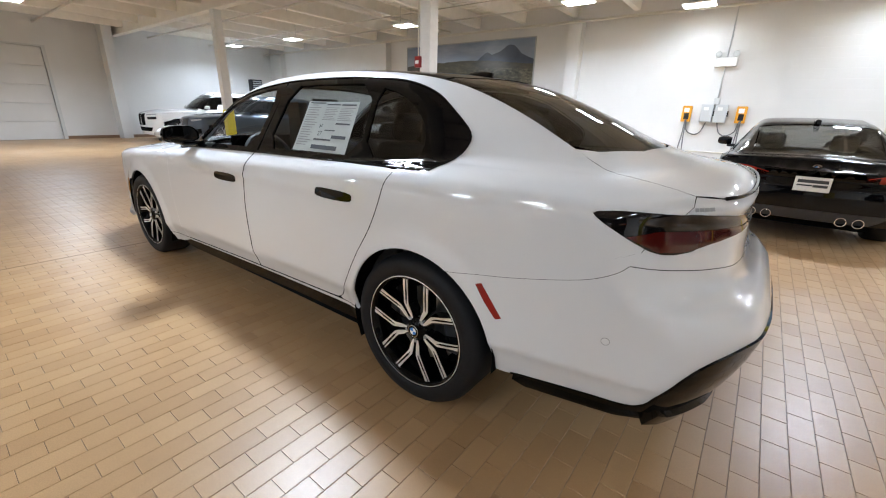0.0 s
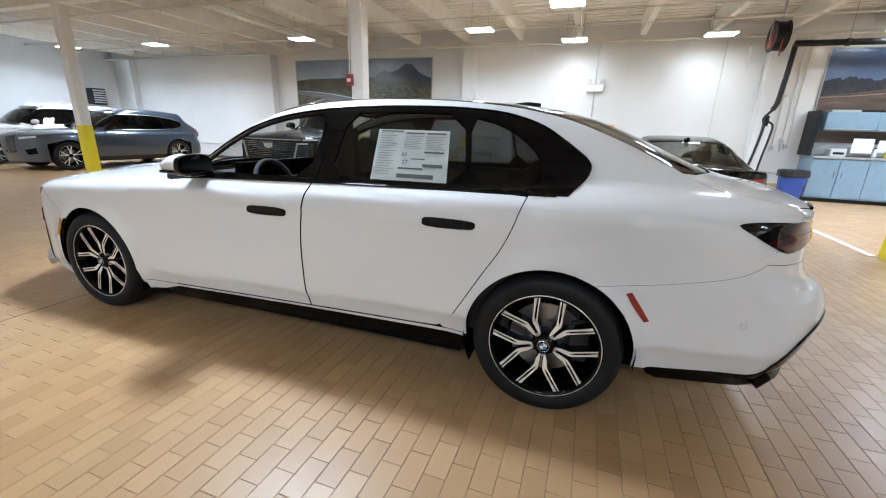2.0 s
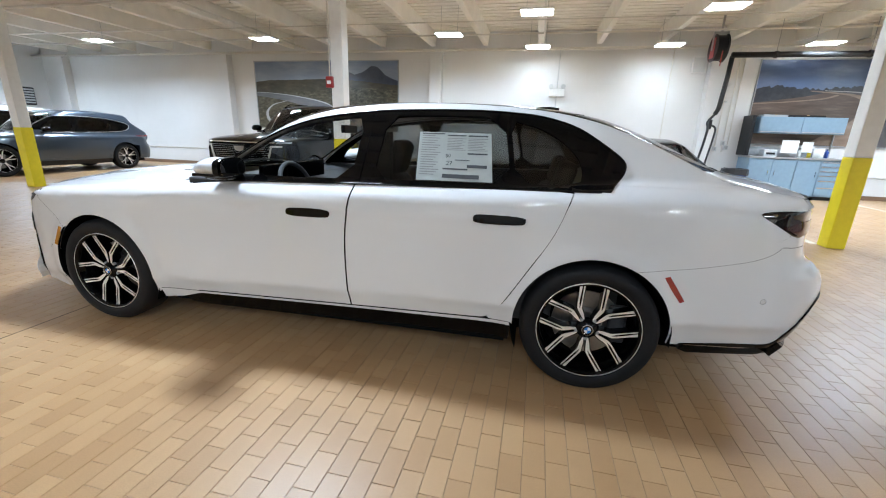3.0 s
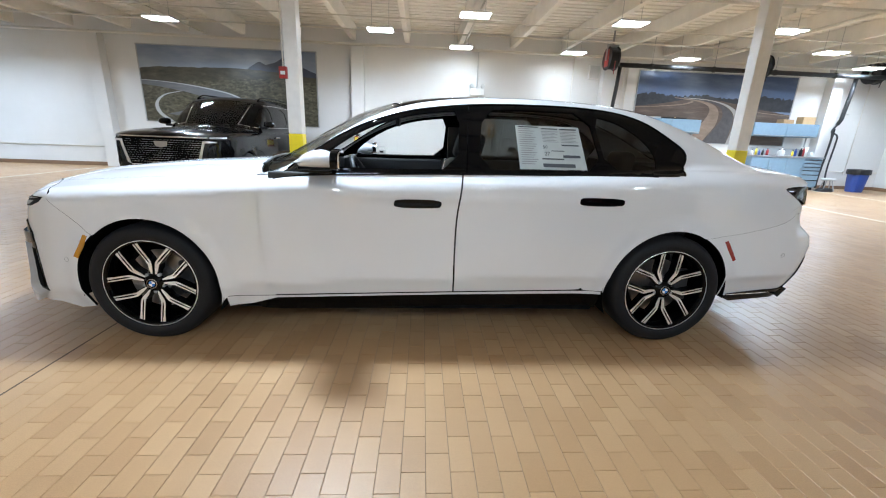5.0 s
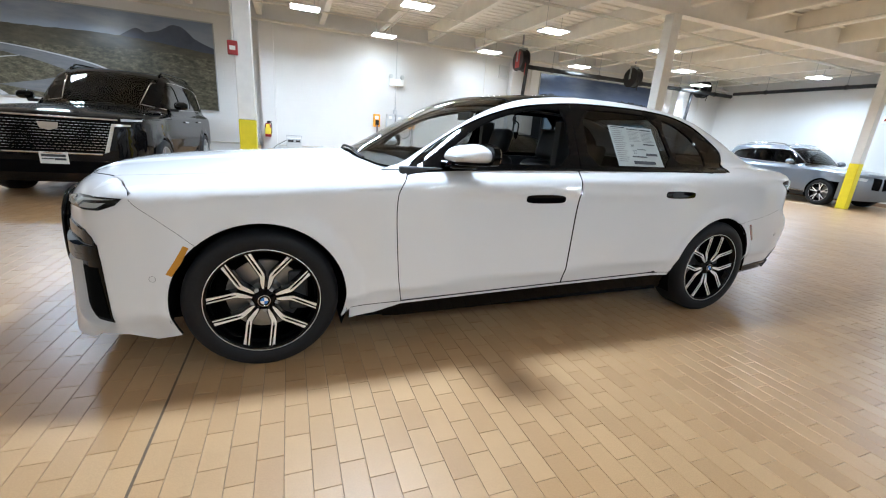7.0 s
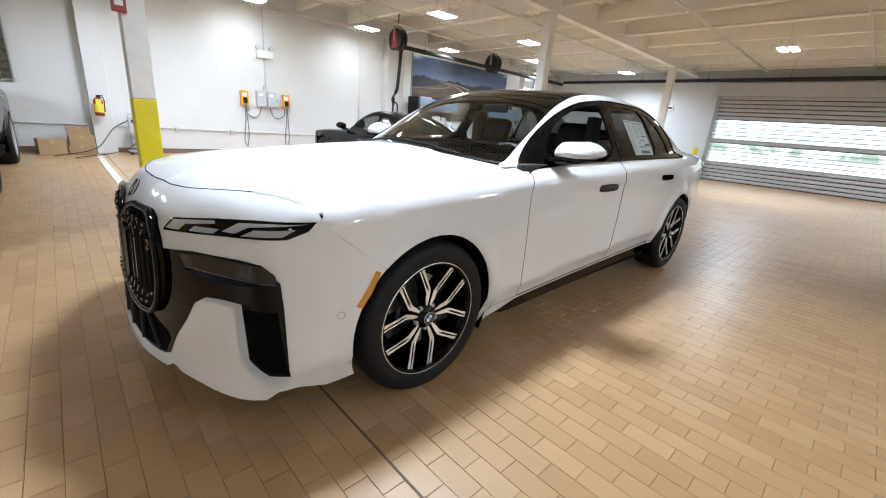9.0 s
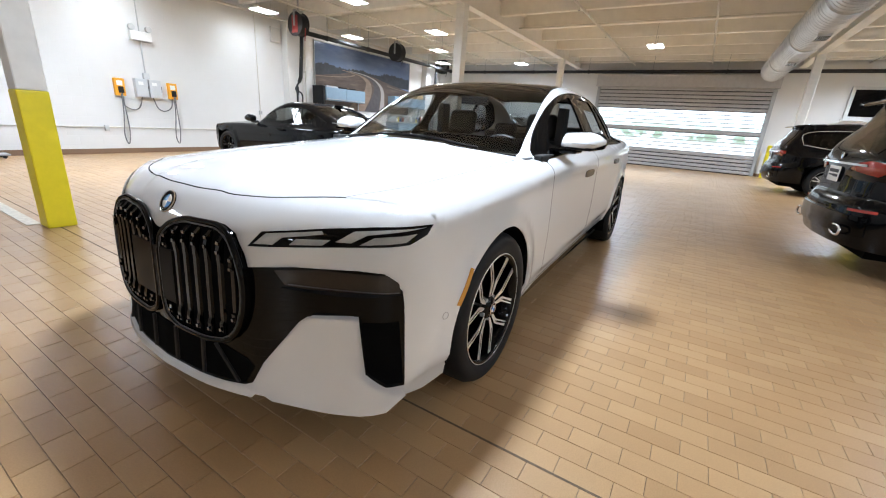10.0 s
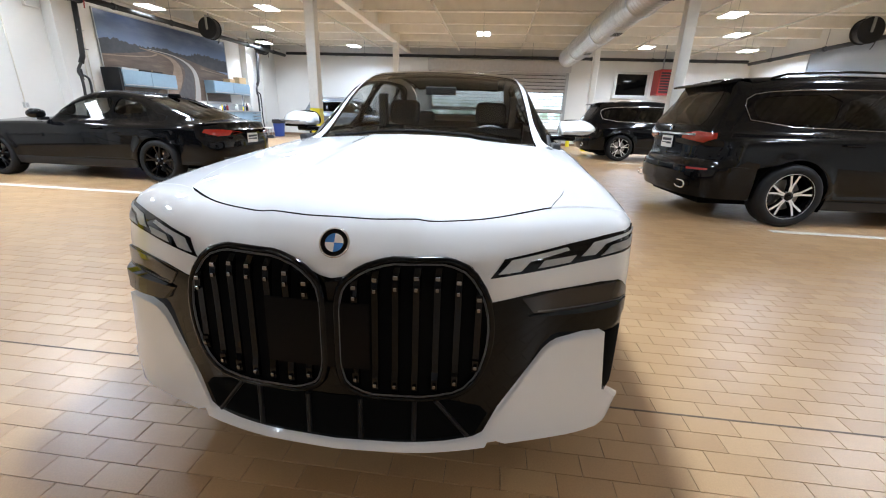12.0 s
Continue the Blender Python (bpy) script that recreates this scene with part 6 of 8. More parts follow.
def black_suv(name, m, label, B, style_face, big):
    d = B.dim
    car = thing(name, m, label, "car")
    z0, zt = d["belt"] + 0.05, d["height"] - 0.20
    rx = d["rx"]
    dlo = rounded([(d["cowl_x"] - 0.12, z0 - 0.02), (d["cowl_x"] - 0.45, z0 + 0.30), (d["cowl_x"] - 0.72, zt - 0.01), (0, zt + 0.025), (rx + 0.1, zt + 0.01), (rx - 0.50, zt - 0.04), (rx - 0.66, zt - 0.14), (rx - 0.55, z0 + 0.02), (0, z0 - 0.01)], 1)
    w1 = [(d["cowl_x"] - 0.30, z0 + 0.03), (d["cowl_x"] - 0.50, z0 + 0.25), (d["cowl_x"] - 0.75, zt - 0.05), (0.13, zt - 0.02), (0.13, z0 + 0.03)]
    w2 = [(0.03, zt - 0.02), (rx + 0.55, zt - 0.02), (rx + 0.42, z0 + 0.03), (0.03, z0 + 0.03)]
    w3 = [(rx + 0.47, zt - 0.03), (rx - 0.42, zt - 0.08), (rx - 0.56, zt - 0.16), (rx - 0.47, z0 + 0.06), (rx + 0.34, z0 + 0.03)]
    S, N, T = bodywork(car, B, M_BLACKPAINT, dlo, rounded_windows(w1, w2, w3), trim=M_CLIP if big else M_BRONZE)
    four_wheels(car, B, 0.385, 0.275, 0.275, "twin", style_face, M_GLOSSBLACK)
    mirror_pair(car, B, d["cowl_x"] - 0.38, z0 + 0.0, M_BLACKPAINT)
    handles(car, B, (-0.05, -1.0), d["crease"] - 0.05, M_BLACKPAINT)
    roof_rails(car, B, d["cowl_x"] - 0.95, d["xr"] + 0.85, M_BLACKPAINT if big else M_BRONZE)
    h = d["height"]
    zb = d["belt"]
    tail_panel(car, B, T, "rear_window", [(-0.50, h - 0.19), (0.50, h - 0.19), (0.64, zb + 0.12), (0.60, zb + 0.05), (-0.60, zb + 0.05), (-0.64, zb + 0.12)], M_SMOKE, both=False, label="dark tinted rear window")
    sp = B.cast(np.array([(d["xr"] - 0.8, y, h - 0.16) for y in np.linspace(-0.55, 0.55, 9)]), np.array([[1.0, 0, 0]]), 2.0)[0]
    Geo().prism([(0.12, 0.02), (-0.10, 0.0), (-0.12, 0.015), (-0.08, 0.04), (0.14, 0.075)], lambda a, b, c: (sp[4][0] + a, c, sp[4][2] + b + 0.01), -0.58, 0.58).make("roof_spoiler", M_GLOSSBLACK, car, bevel=0.01)
    tail_panel(car, B, T, "tail_lamp", [(0.36, zb - 0.06), (0.62, zb - 0.02), (0.82, zb - 0.035), (0.84, zb - 0.10), (0.70, zb - 0.15), (0.36, zb - 0.11)], M_LITRED, label="red tail lamp", off=0.012)
    tail_panel(car, B, T, "tail_strip", [(-0.60, zb - 0.055), (0.60, zb - 0.055), (0.60, zb - 0.075), (-0.60, zb - 0.075)], M_CHROME, both=False, off=0.016)
    put_plate(car, B, zb - 0.18)
    centre_badge(car, B, zb + 0.0, 0.042)
    tail_panel(car, B, T, "rear_bumper_trim", [(-0.8, 0.60), (0.8, 0.60), (0.8, 0.42), (-0.8, 0.42)], M_GLOSSBLACK, both=False, off=0.02, deep=0.03)
    for s in (1, -1):
        q = B.cast(np.array([(d["xr"] - 0.8, 0.60 * s, 0.44)]), np.array([[1.0, 0, 0]]), 2.0)[0][0]
        ring = rounded([(-0.11, -0.045), (0.11, -0.045), (0.11, 0.045), (-0.11, 0.045)], 2)
        Geo().tube([(q[0] - 0.035 - 0.02 * 0, q[1] + a, 0.44 + b) for a, b in ring], 0.012, 8, closed=True).make("tail_pipe", M_CHROME, car, smooth=True)
        tail_panel(car, B, T, "rear_reflector", [(0.62, 0.66), (0.84, 0.67), (0.84, 0.645), (0.62, 0.635)], M_REDREFLECT, off=0.012) if s == 1 else None
    nose_panel(car, B, N, "front_grille", [(0.02, 0.95), (0.30, 0.97), (0.32, 0.55), (0.04, 0.53)], M_DARK)
    nose_panel(car, B, N, "head_lamp", [(0.45, 0.86), (0.75, 0.90), (0.84, 0.88), (0.78, 0.80), (0.48, 0.78)], M_LENS)
    return car


def big_front_suv():
    """The full-size black SUV with a wide mesh grille."""
    B = tall_body(5.38, 2.06, 1.94, 3.07, 0.96, 1.18, 0.95, 1.27, 1.16, 1.25, tumble=0.26, arch=0.44, hub=0.41, flat_nose=0.75, rake=0.14, roof_back=0.05)
    d = B.dim
    car = thing("black_full_size_suv", pose(-6.98, 8.65, 0, 0, 0, -91), "black full-size SUV with wide mesh grille and chrome trim", "car")
    z0, zt, rx = d["belt"] + 0.04, d["height"] - 0.19, d["rx"]
    dlo = rounded([(0.84, z0 - 0.01), (0.52, z0 + 0.27), (0.25, zt), (-0.6, zt + 0.025), (rx - 0.2, zt + 0.01), (rx - 0.92, zt - 0.03), (rx - 0.88, z0 + 0.02), (0, z0)], 1)
    w1 = [(0.66, z0 + 0.05), (0.46, z0 + 0.22), (0.24, zt - 0.05), (-0.18, zt - 0.03), (-0.18, z0 + 0.05)]
    w2 = [(-0.28, zt - 0.03), (-1.20, zt - 0.03), (-1.15, z0 + 0.05), (-0.28, z0 + 0.05)]
    w3 = [(-1.30, zt - 0.04), (rx - 0.80, zt - 0.07), (rx - 0.78, z0 + 0.06), (-1.25, z0 + 0.05)]
    S, N, T = bodywork(car, B, M_BLACKPAINT, dlo, rounded_windows(w1, w2, w3), trim=M_CHROME)
    four_wheels(car, B, 0.41, 0.30, 0.28, "twin", M_CHROME, M_GREY)
    mirror_pair(car, B, 0.55, z0 + 0.0, M_BLACKPAINT)
    handles(car, B, (-0.05, -1.1), 1.08, M_CHROME)
    roof_rails(car, B, 0.0, -2.15, M_GLOSSBLACK)
    nose_panel(car, B, N, "grille_mesh", [(-0.68, 1.06), (0.68, 1.06), (0.60, 0.70), (0.52, 0.64), (-0.52, 0.64), (-0.60, 0.70)], M_DARK, both=False, label="dark mesh grille")
    g = Geo()
    yz = lambda y, z: B.cast(np.array([(d["xf"] + 0.8, y, z)]), np.array([[-1.0, 0, 0]]), 2.0)[0][0]
    for r in range(11):
        z = 0.675 + r * 0.036
        half = 0.58 + (z - 0.66) * 0.2
        n = int(half / 0.052)
        for i in range(-n, n + 1):
            y = i * 0.104 / 1.0 * 0.5 * 2 * 0.5 + (0.026 if r % 2 else 0)
            p = yz(y, z)
            g.box(p[0] + 0.008, p[0] + 0.016, y - 0.019, y + 0.019, z - 0.003, z + 0.003)
    tagged(g.make("grille_pattern", M_CHROME, car, "rows of small chrome grille bars"), kind="stuff")
    for pts in (((-0.72, 1.085), (0.72, 1.085)), ((-0.53, 0.625), (0.53, 0.625))):
        q = [tuple(yz(y, pts[0][1]) + [0.012, 0, 0]) for y in np.linspace(pts[0][0], pts[1][0], 14)]
        Geo().tube(q, 0.014, 8).make("grille_trim", M_CHROME, car, smooth=True)
    nose_panel(car, B, N, "side_trim", [(0.66, 1.03), (0.84, 1.03), (0.84, 1.01), (0.69, 1.0), (0.60, 0.66), (0.55, 0.64)], M_BRONZE, off=0.014, label="satin silver grille side trim")
    sh = [(-0.11, 0.045), (0.11, 0.045), (0.09, -0.03), (0.0, -0.06), (-0.09, -0.03)]
    p = yz(0, 0.97)
    Geo().prism(sh, lambda a, b, c: (p[0] + c, a, 0.97 + b), 0.012, 0.035).make("nose_badge", M_BRONZE, car, "plain shield badge", bevel=0.006)
    nose_panel(car, B, N, "head_lamp", [(0.74, 1.10), (0.93, 1.105), (0.93, 1.08), (0.75, 1.075)], M_LED, label="slim bright head lamp")
    nose_panel(car, B, N, "lower_lamp", [(0.78, 0.98), (0.95, 0.99), (0.95, 0.62), (0.82, 0.60)], M_SMOKE, label="dark vertical lamp housing")
    nose_panel(car, B, N, "lower_intake", [(-0.75, 0.52), (0.75, 0.52), (0.65, 0.36), (-0.65, 0.36)], M_DARK, both=False)
    nose_panel(car, B, N, "skid_trim", [(0.60, 0.40), (0.90, 0.46), (0.90, 0.43), (0.62, 0.36)], M_CHROME, off=0.012)
    put_plate(car, B, 0.56, tail=False)


def grey_crossover():
    B = tall_body(4.953, 1.967, 1.696, 3.0, 0.88, 0.98, 0.86, 1.08, 0.98, 1.04, tumble=0.42, arch=0.42, hub=0.385, rake=0.55, roof_back=0.16)
    d = B.dim
    car = thing("grey_crossover", pose(-15.05, 8.2, 0, 0, 0, -94), "blue-grey electric crossover with silver window trim", "car")
    z0, zt, rx = d["belt"] + 0.04, d["height"] - 0.19, d["rx"]
    dlo = rounded([(0.76, z0 - 0.01), (0.45, z0 + 0.25), (0.15, zt), (-0.6, zt + 0.02), (rx + 0.1, zt - 0.04), (rx - 0.38, zt - 0.17), (rx - 0.30, z0 + 0.10), (rx + 0.1, z0 + 0.02)], 1)
    w1 = [(0.56, z0 + 0.04), (0.40, z0 + 0.2), (0.13, zt - 0.05), (-0.24, zt - 0.03), (-0.24, z0 + 0.04)]
    w2 = [(-0.40, zt - 0.03), (rx + 0.4, zt - 0.05), (rx + 0.25, z0 + 0.05), (-0.40, z0 + 0.04)]
    w3 = [(rx + 0.3, zt - 0.07), (rx - 0.22, zt - 0.17), (rx - 0.20, z0 + 0.15), (rx + 0.2, z0 + 0.05)]
    S, N, T = bodywork(car, B, M_GREYPAINT, dlo, rounded_windows(w1, w2, w3), trim=M_BRONZE)
    four_wheels(car, B, 0.385, 0.27, 0.26, "twin", M_ALU, M_GLOSSBLACK)
    mirror_pair(car, B, 0.50, z0, M_GLOSSBLACK)
    nose_panel(car, B, N, "front_grille", [(0.02, 0.86), (0.33, 0.90), (0.34, 0.48), (0.05, 0.44)], M_SMOKE, label="closed smoked kidney panel")
    nose_panel(car, B, N, "head_lamp", [(0.48, 0.86), (0.84, 0.90), (0.84, 0.86), (0.52, 0.81)], M_LED)
    nose_panel(car, B, N, "air_slot", [(0.60, 0.55), (0.82, 0.60), (0.82, 0.45), (0.64, 0.42)], M_DARK)
    tail_panel(car, B, T, "tail_lamp", [(0.36, 1.0), (0.90, 1.02), (0.90, 0.98), (0.36, 0.96)], M_LITRED)


def white_suv(m, label):
    B = tall_body(5.18, 2.0, 1.805, 3.105, 0.90, 1.06, 0.92, 1.16, 1.06, 1.12, tumble=0.34, arch=0.43, hub=0.39, rake=0.26, roof_back=0.08)
    d = B.dim
    car = thing("white_suv", m, label, "car")
    z0, zt, rx = d["belt"] + 0.04, d["height"] - 0.19, d["rx"]
    dlo = rounded([(0.80, z0 - 0.01), (0.47, z0 + 0.27), (0.2, zt), (-0.6, zt + 0.02), (rx - 0.1, zt), (rx - 0.66, zt - 0.06), (rx - 0.6, z0 + 0.04), (0, z0)], 1)
    w1 = [(0.60, z0 + 0.05), (0.42, z0 + 0.2), (0.18, zt - 0.05), (-0.2, zt - 0.03), (-0.2, z0 + 0.05)]
    w2 = [(-0.30, zt - 0.03), (-1.12, zt - 0.03), (-1.1, z0 + 0.05), (-0.30, z0 + 0.05)]
    w3 = [(-1.22, zt - 0.03), (rx - 0.52, zt - 0.08), (rx - 0.5, z0 + 0.07), (-1.2, z0 + 0.05)]
    S, N, T = bodywork(car, B, M_WHITEPAINT, dlo, rounded_windows(w1, w2, w3))
    four_wheels(car, B, 0.385, 0.28, 0.27, "twin", M_ALU, M_GLOSSBLACK)
    mirror_pair(car, B, 0.50, z0, M_WHITEPAINT)
    roof_rails(car, B, 0.1, -2.0, M_BRONZE)
    nose_panel(car, B, N, "front_grille", [(0.03, 0.95), (0.34, 0.98), (0.36, 0.58), (0.05, 0.56)], M_DARK, label="dark kidney grille")
    nose_panel(car, B, N, "head_lamp", [(0.45, 0.95), (0.84, 0.98), (0.84, 0.94), (0.48, 0.91)], M_LED)
    nose_panel(car, B, N, "main_lamp", [(0.50, 0.86), (0.84, 0.88), (0.84, 0.79), (0.54, 0.77)], M_SMOKE)
    nose_panel(car, B, N, "lower_intake", [(-0.7, 0.50), (0.7, 0.50), (0.6, 0.36), (-0.6, 0.36)], M_DARK, both=False)
    return car


def silver_crossover():
    B = tall_body(4.71, 1.89, 1.68, 2.864, 0.85, 0.99, 0.80, 1.09, 0.99, 1.05, tumble=0.38, arch=0.40, hub=0.36, rake=0.34, roof_back=0.10)
    d = B.dim
    car = thing("silver_blue_crossover", pose(11.35, 7.65, 0, 0, 0, -100), "silver-blue compact crossover with chrome rails", "car")
    z0, zt, rx = d["belt"] + 0.04, d["height"] - 0.18, d["rx"]
    dlo = rounded([(0.68, z0 - 0.01), (0.36, z0 + 0.25), (0.1, zt), (-0.6, zt + 0.02), (rx, zt - 0.02), (rx - 0.46, zt - 0.12), (rx - 0.40, z0 + 0.06), (0, z0)], 1)
    w1 = [(0.48, z0 + 0.04), (0.32, z0 + 0.2), (0.08, zt - 0.05), (-0.22, zt - 0.03), (-0.22, z0 + 0.04)]
    w2 = [(-0.31, zt - 0.03), (-1.08, zt - 0.04), (-1.12, z0 + 0.05), (-0.31, z0 + 0.04)]
    w3 = [(-1.18, zt - 0.05), (rx - 0.34, zt - 0.13), (rx - 0.31, z0 + 0.09), (-1.22, z0 + 0.05)]
    S, N, T = bodywork(car, B, M_SILVERPAINT, dlo, rounded_windows(w1, w2, w3), trim=M_BRONZE)
    four_wheels(car, B, 0.365, 0.255, 0.25, "twin", M_ALU, M_GLOSSBLACK)
    mirror_pair(car, B, 0.42, z0, M_SILVERPAINT)
    roof_rails(car, B, 0.0, -1.65, M_CHROME)
    handles(car, B, (-0.1, -1.0), 0.93, M_SILVERPAINT)
    for s in (1, -1):
        Geo().box(-0.95, 0.95, *sorted((0.925 * s, 0.945 * s)), 0.33, 0.355).make("sill_trim", M_CHROME, car, bevel=0.006)
    tail_panel(car, B, T, "tail_lamp", [(0.5, 1.02), (0.84, 1.04), (0.86, 0.92), (0.5, 0.92)], M_LITRED)
    nose_panel(car, B, N, "front_grille", [(0.03, 0.86), (0.30, 0.88), (0.31, 0.56), (0.05, 0.54)], M_DARK)
    nose_panel(car, B, N, "head_lamp", [(0.45, 0.84), (0.78, 0.88), (0.80, 0.80), (0.50, 0.77)], M_LED)


black_coupe()
big_front_suv()
grey_crossover()
white_suv(pose(-18.1, 8.0, 0, 0, 0, -93), "white full-size SUV with a dark kidney grille")
silver_crossover()
BIG = tall_body(5.18, 2.0, 1.805, 3.105, 0.89, 1.06, 0.92, 1.16, 1.05, 1.12, tumble=0.34, arch=0.435, hub=0.385, rake=0.36, roof_back=0.10)
black_suv("black_large_suv", pose(0.2, -3.25, 0, 0, 0, -86), "glossy black large SUV with two-tone alloy wheels", BIG, M_ALU, True)
MID = tall_body(4.935, 2.0, 1.76, 2.975, 0.87, 1.03, 0.86, 1.12, 1.02, 1.08, tumble=0.36, arch=0.43, hub=0.385, rake=0.36, roof_back=0.11)
black_suv("black_suv", pose(7.9, -3.4, 0, 0, 0, -88), "black SUV with silver window trim and silver wheels", MID, M_ALU, False)
white_suv(pose(-11.3, -1.35, 0, 0, 0, 90), "white SUV parked across the aisle")

# ---- walls, ceiling services and workshop things ----
YF = YN - 0.001
rng = random.Random(7)
M_HOSE = plain("black_rubber_hose", (0.015, 0.015, 0.016), 0.6)
M_GREYCABLE = plain("grey_cable", (0.16, 0.16, 0.165), 0.6)
M_PIPE = plain("cream_painted_pipe", (0.66, 0.63, 0.56), 0.45)
M_CONDUIT = plain("grey_painted_conduit", (0.55, 0.56, 0.56), 0.4)
M_TAN = plain("tan_cardboard", (0.52, 0.36, 0.19), 0.85, amount=0.12)
M_STAINLESS = Mat("worn_steel_worktop", (0.45, 0.46, 0.47), 0.38, 0.6).vary(14, 0.15, 3, 0.2).m
M_SLAT = Mat("grey_steel_slat", (0.50, 0.49, 0.49), 0.4, 0.15).vary(8, 0.08, 1.5, 0.15).m
M_CLEAR = Mat("clear_plastic_slat", (0.95, 0.98, 1.0), 0.12)
M_CLEAR.b.inputs["Transmission Weight"].default_value = 1.0
M_CLEAR.b.inputs["IOR"].default_value = 1.05
M_CLEAR = M_CLEAR.m


def outside_material():
    """Bright daylight: pale ground, cars and greenery below a white sky, out of focus."""
    m = Mat("daylit_distance", (0.8, 0.85, 0.9), 0.9)
    xyz = m.n.new("ShaderNodeSeparateXYZ")
    m.link(m.coords(), xyz.inputs[0])
    g = m.ramp(m.math("DIVIDE", xyz.outputs[2], 4.0), [(0.0, (0.55, 0.56, 0.58)), (0.22, (0.62, 0.64, 0.66)), (0.30, (0.20, 0.27, 0.20)), (0.42, (0.42, 0.52, 0.46)), (0.52, (0.85, 0.92, 1.0)), (1.0, (0.9, 0.96, 1.0))])
    c = m.mix(m.ramp(m.noise(1.6, 3), [(0.45, (0, 0, 0)), (0.62, (1, 1, 1))]), g, (0.8, 0.88, 0.95))
    m.base(c)
    m.link(c, m.b.inputs["Emission Color"])
    m.b.inputs["Emission Strength"].default_value = 1.4
    return m.m


structure(Geo().box(16.0, 16.1, -6.0, 10.0, -0.3, 5.0).make("backdrop", outside_material()), "bright daylit yard outside the overhead door", "backdrop")
structure(Geo().box(XE + 0.3, 16.0, -6.0, 10.0, -0.3, -0.02).make("ground", M_LIGHTGREY), "pale concrete yard outside", "ground")
M_BAG = plain("black_bin_bag", (0.02, 0.02, 0.022), 0.3)
M_LABEL = plain("printed_label", (0.75, 0.74, 0.70), 0.6)
M_YLABEL = plain("yellow_label", (0.80, 0.62, 0.05), 0.5)


def mural(name, x0, x1, z0, z1, label, layers, base):
    """A framed printed panel; layers are outlines in unit coordinates, each a hair above the last."""
    ob = thing(name, pose(x0, YN, z0), label, "mural")
    w, h = x1 - x0, z1 - z0
    Geo().box(0, w, -0.03, 0.0, 0, h).make("board", base, ob, bevel=0.004)
    for i, (nm, mat, pts) in enumerate(layers):
        y = -0.031 - 0.0006 * (i + 1)
        loop = [(min(1, max(0, a)) * w, min(1, max(0, b)) * h) for a, b in pts]
        n = len(loop)
        Geo().add([(a, y, b) for a, b in loop] + [(a, y + 0.0004, b) for a, b in loop], [tuple(range(n))]).make(nm, mat, ob)
    f = 0.025
    Geo().box(-f, w + f, -0.045, 0, h, h + f).box(-f, w + f, -0.045, 0, -f, 0).box(-f, 0, -0.045, 0, 0, h).box(w, w + f, -0.045, 0, 0, h).make("edge_frame", M_GREY, ob, "thin grey edge")
    return ob


def printed(name, stops, scale, stretch=(1, 1, 1), rough=0.3, detail=8):
    m = Mat(name, stops[0][1], rough)
    m.base(m.ramp(m.noise(scale, detail, stretch=stretch, rough=0.65), stops))
    return m.m


def sky_print(name, low, high, h, cloud, amount):
    m = Mat(name, low, 0.28)
    xyz = m.n.new("ShaderNodeSeparateXYZ")
    m.link(m.coords(), xyz.inputs[0])
    g = m.ramp(m.math("DIVIDE", xyz.outputs[2], h), [(0.45, low), (1.0, high)])
    c = m.ramp(m.noise(1.3, 6, stretch=(0.6, 1, 2.2)), [(0.45, (0, 0, 0)), (0.75, (1, 1, 1))])
    m.base(m.mix(m.math("MULTIPLY", c, amount), g, cloud))
    return m.m


def ridge_line(pts, wob, seed, n=60):
    r = random.Random(seed)
    c = curve(pts)
    return [(x, float(c(x)) + r.uniform(-wob, wob)) for x in np.linspace(0, 1, n)]


def down_to(line, z=0.0):
    return line + [(1, z), (0, z)]


def band(mid, half):
    """A strip round a middle line given as (x, z), with a half width along it."""
    p = spline(mid, 8)
    k = np.interp(np.linspace(0, 1, len(p)), np.linspace(0, 1, len(half)), half)
    d = np.gradient(p, axis=0)
    n = np.c_[-d[:, 1], d[:, 0]] / (np.linalg.norm(d, axis=1, keepdims=True) + 1e-9)
    return (p + n * k[:, None]).tolist() + (p - n * k[:, None]).tolist()[::-1]


M1_SKY = sky_print("printed_grey_blue_sky", (0.33, 0.38, 0.45), (0.16, 0.20, 0.28), 2.09, (0.42, 0.46, 0.52), 0.5)
M1_FAR = printed("printed_dark_blue_mountain", [(0.3, (0.035, 0.045, 0.075)), (0.7, (0.06, 0.075, 0.11))], 3)
M1_HILL = printed("printed_brown_hill", [(0.3, (0.035, 0.032, 0.024)), (0.6, (0.075, 0.067, 0.045)), (0.75, (0.12, 0.108, 0.075))], 6, (0.6, 1, 1.6))
M1_SCRUB = printed("printed_desert_scrub", [(0.30, (0.020, 0.019, 0.013)), (0.46, (0.058, 0.053, 0.034)), (0.6, (0.115, 0.105, 0.068)), (0.75, (0.22, 0.205, 0.145))], 13, (0.7, 1, 1.5))
M1_ROAD = printed("printed_asphalt_road", [(0.3, (0.10, 0.105, 0.115)), (0.7, (0.16, 0.165, 0.175))], 5, (0.4, 1, 2))
M1_LINE = plain("printed_road_line", (0.40, 0.41, 0.42), 0.3)
hills = ridge_line([(0, 0.70), (0.12, 0.73), (0.3, 0.735), (0.5, 0.75), (0.7, 0.73), (0.9, 0.68), (1, 0.66)], 0.004, 1)
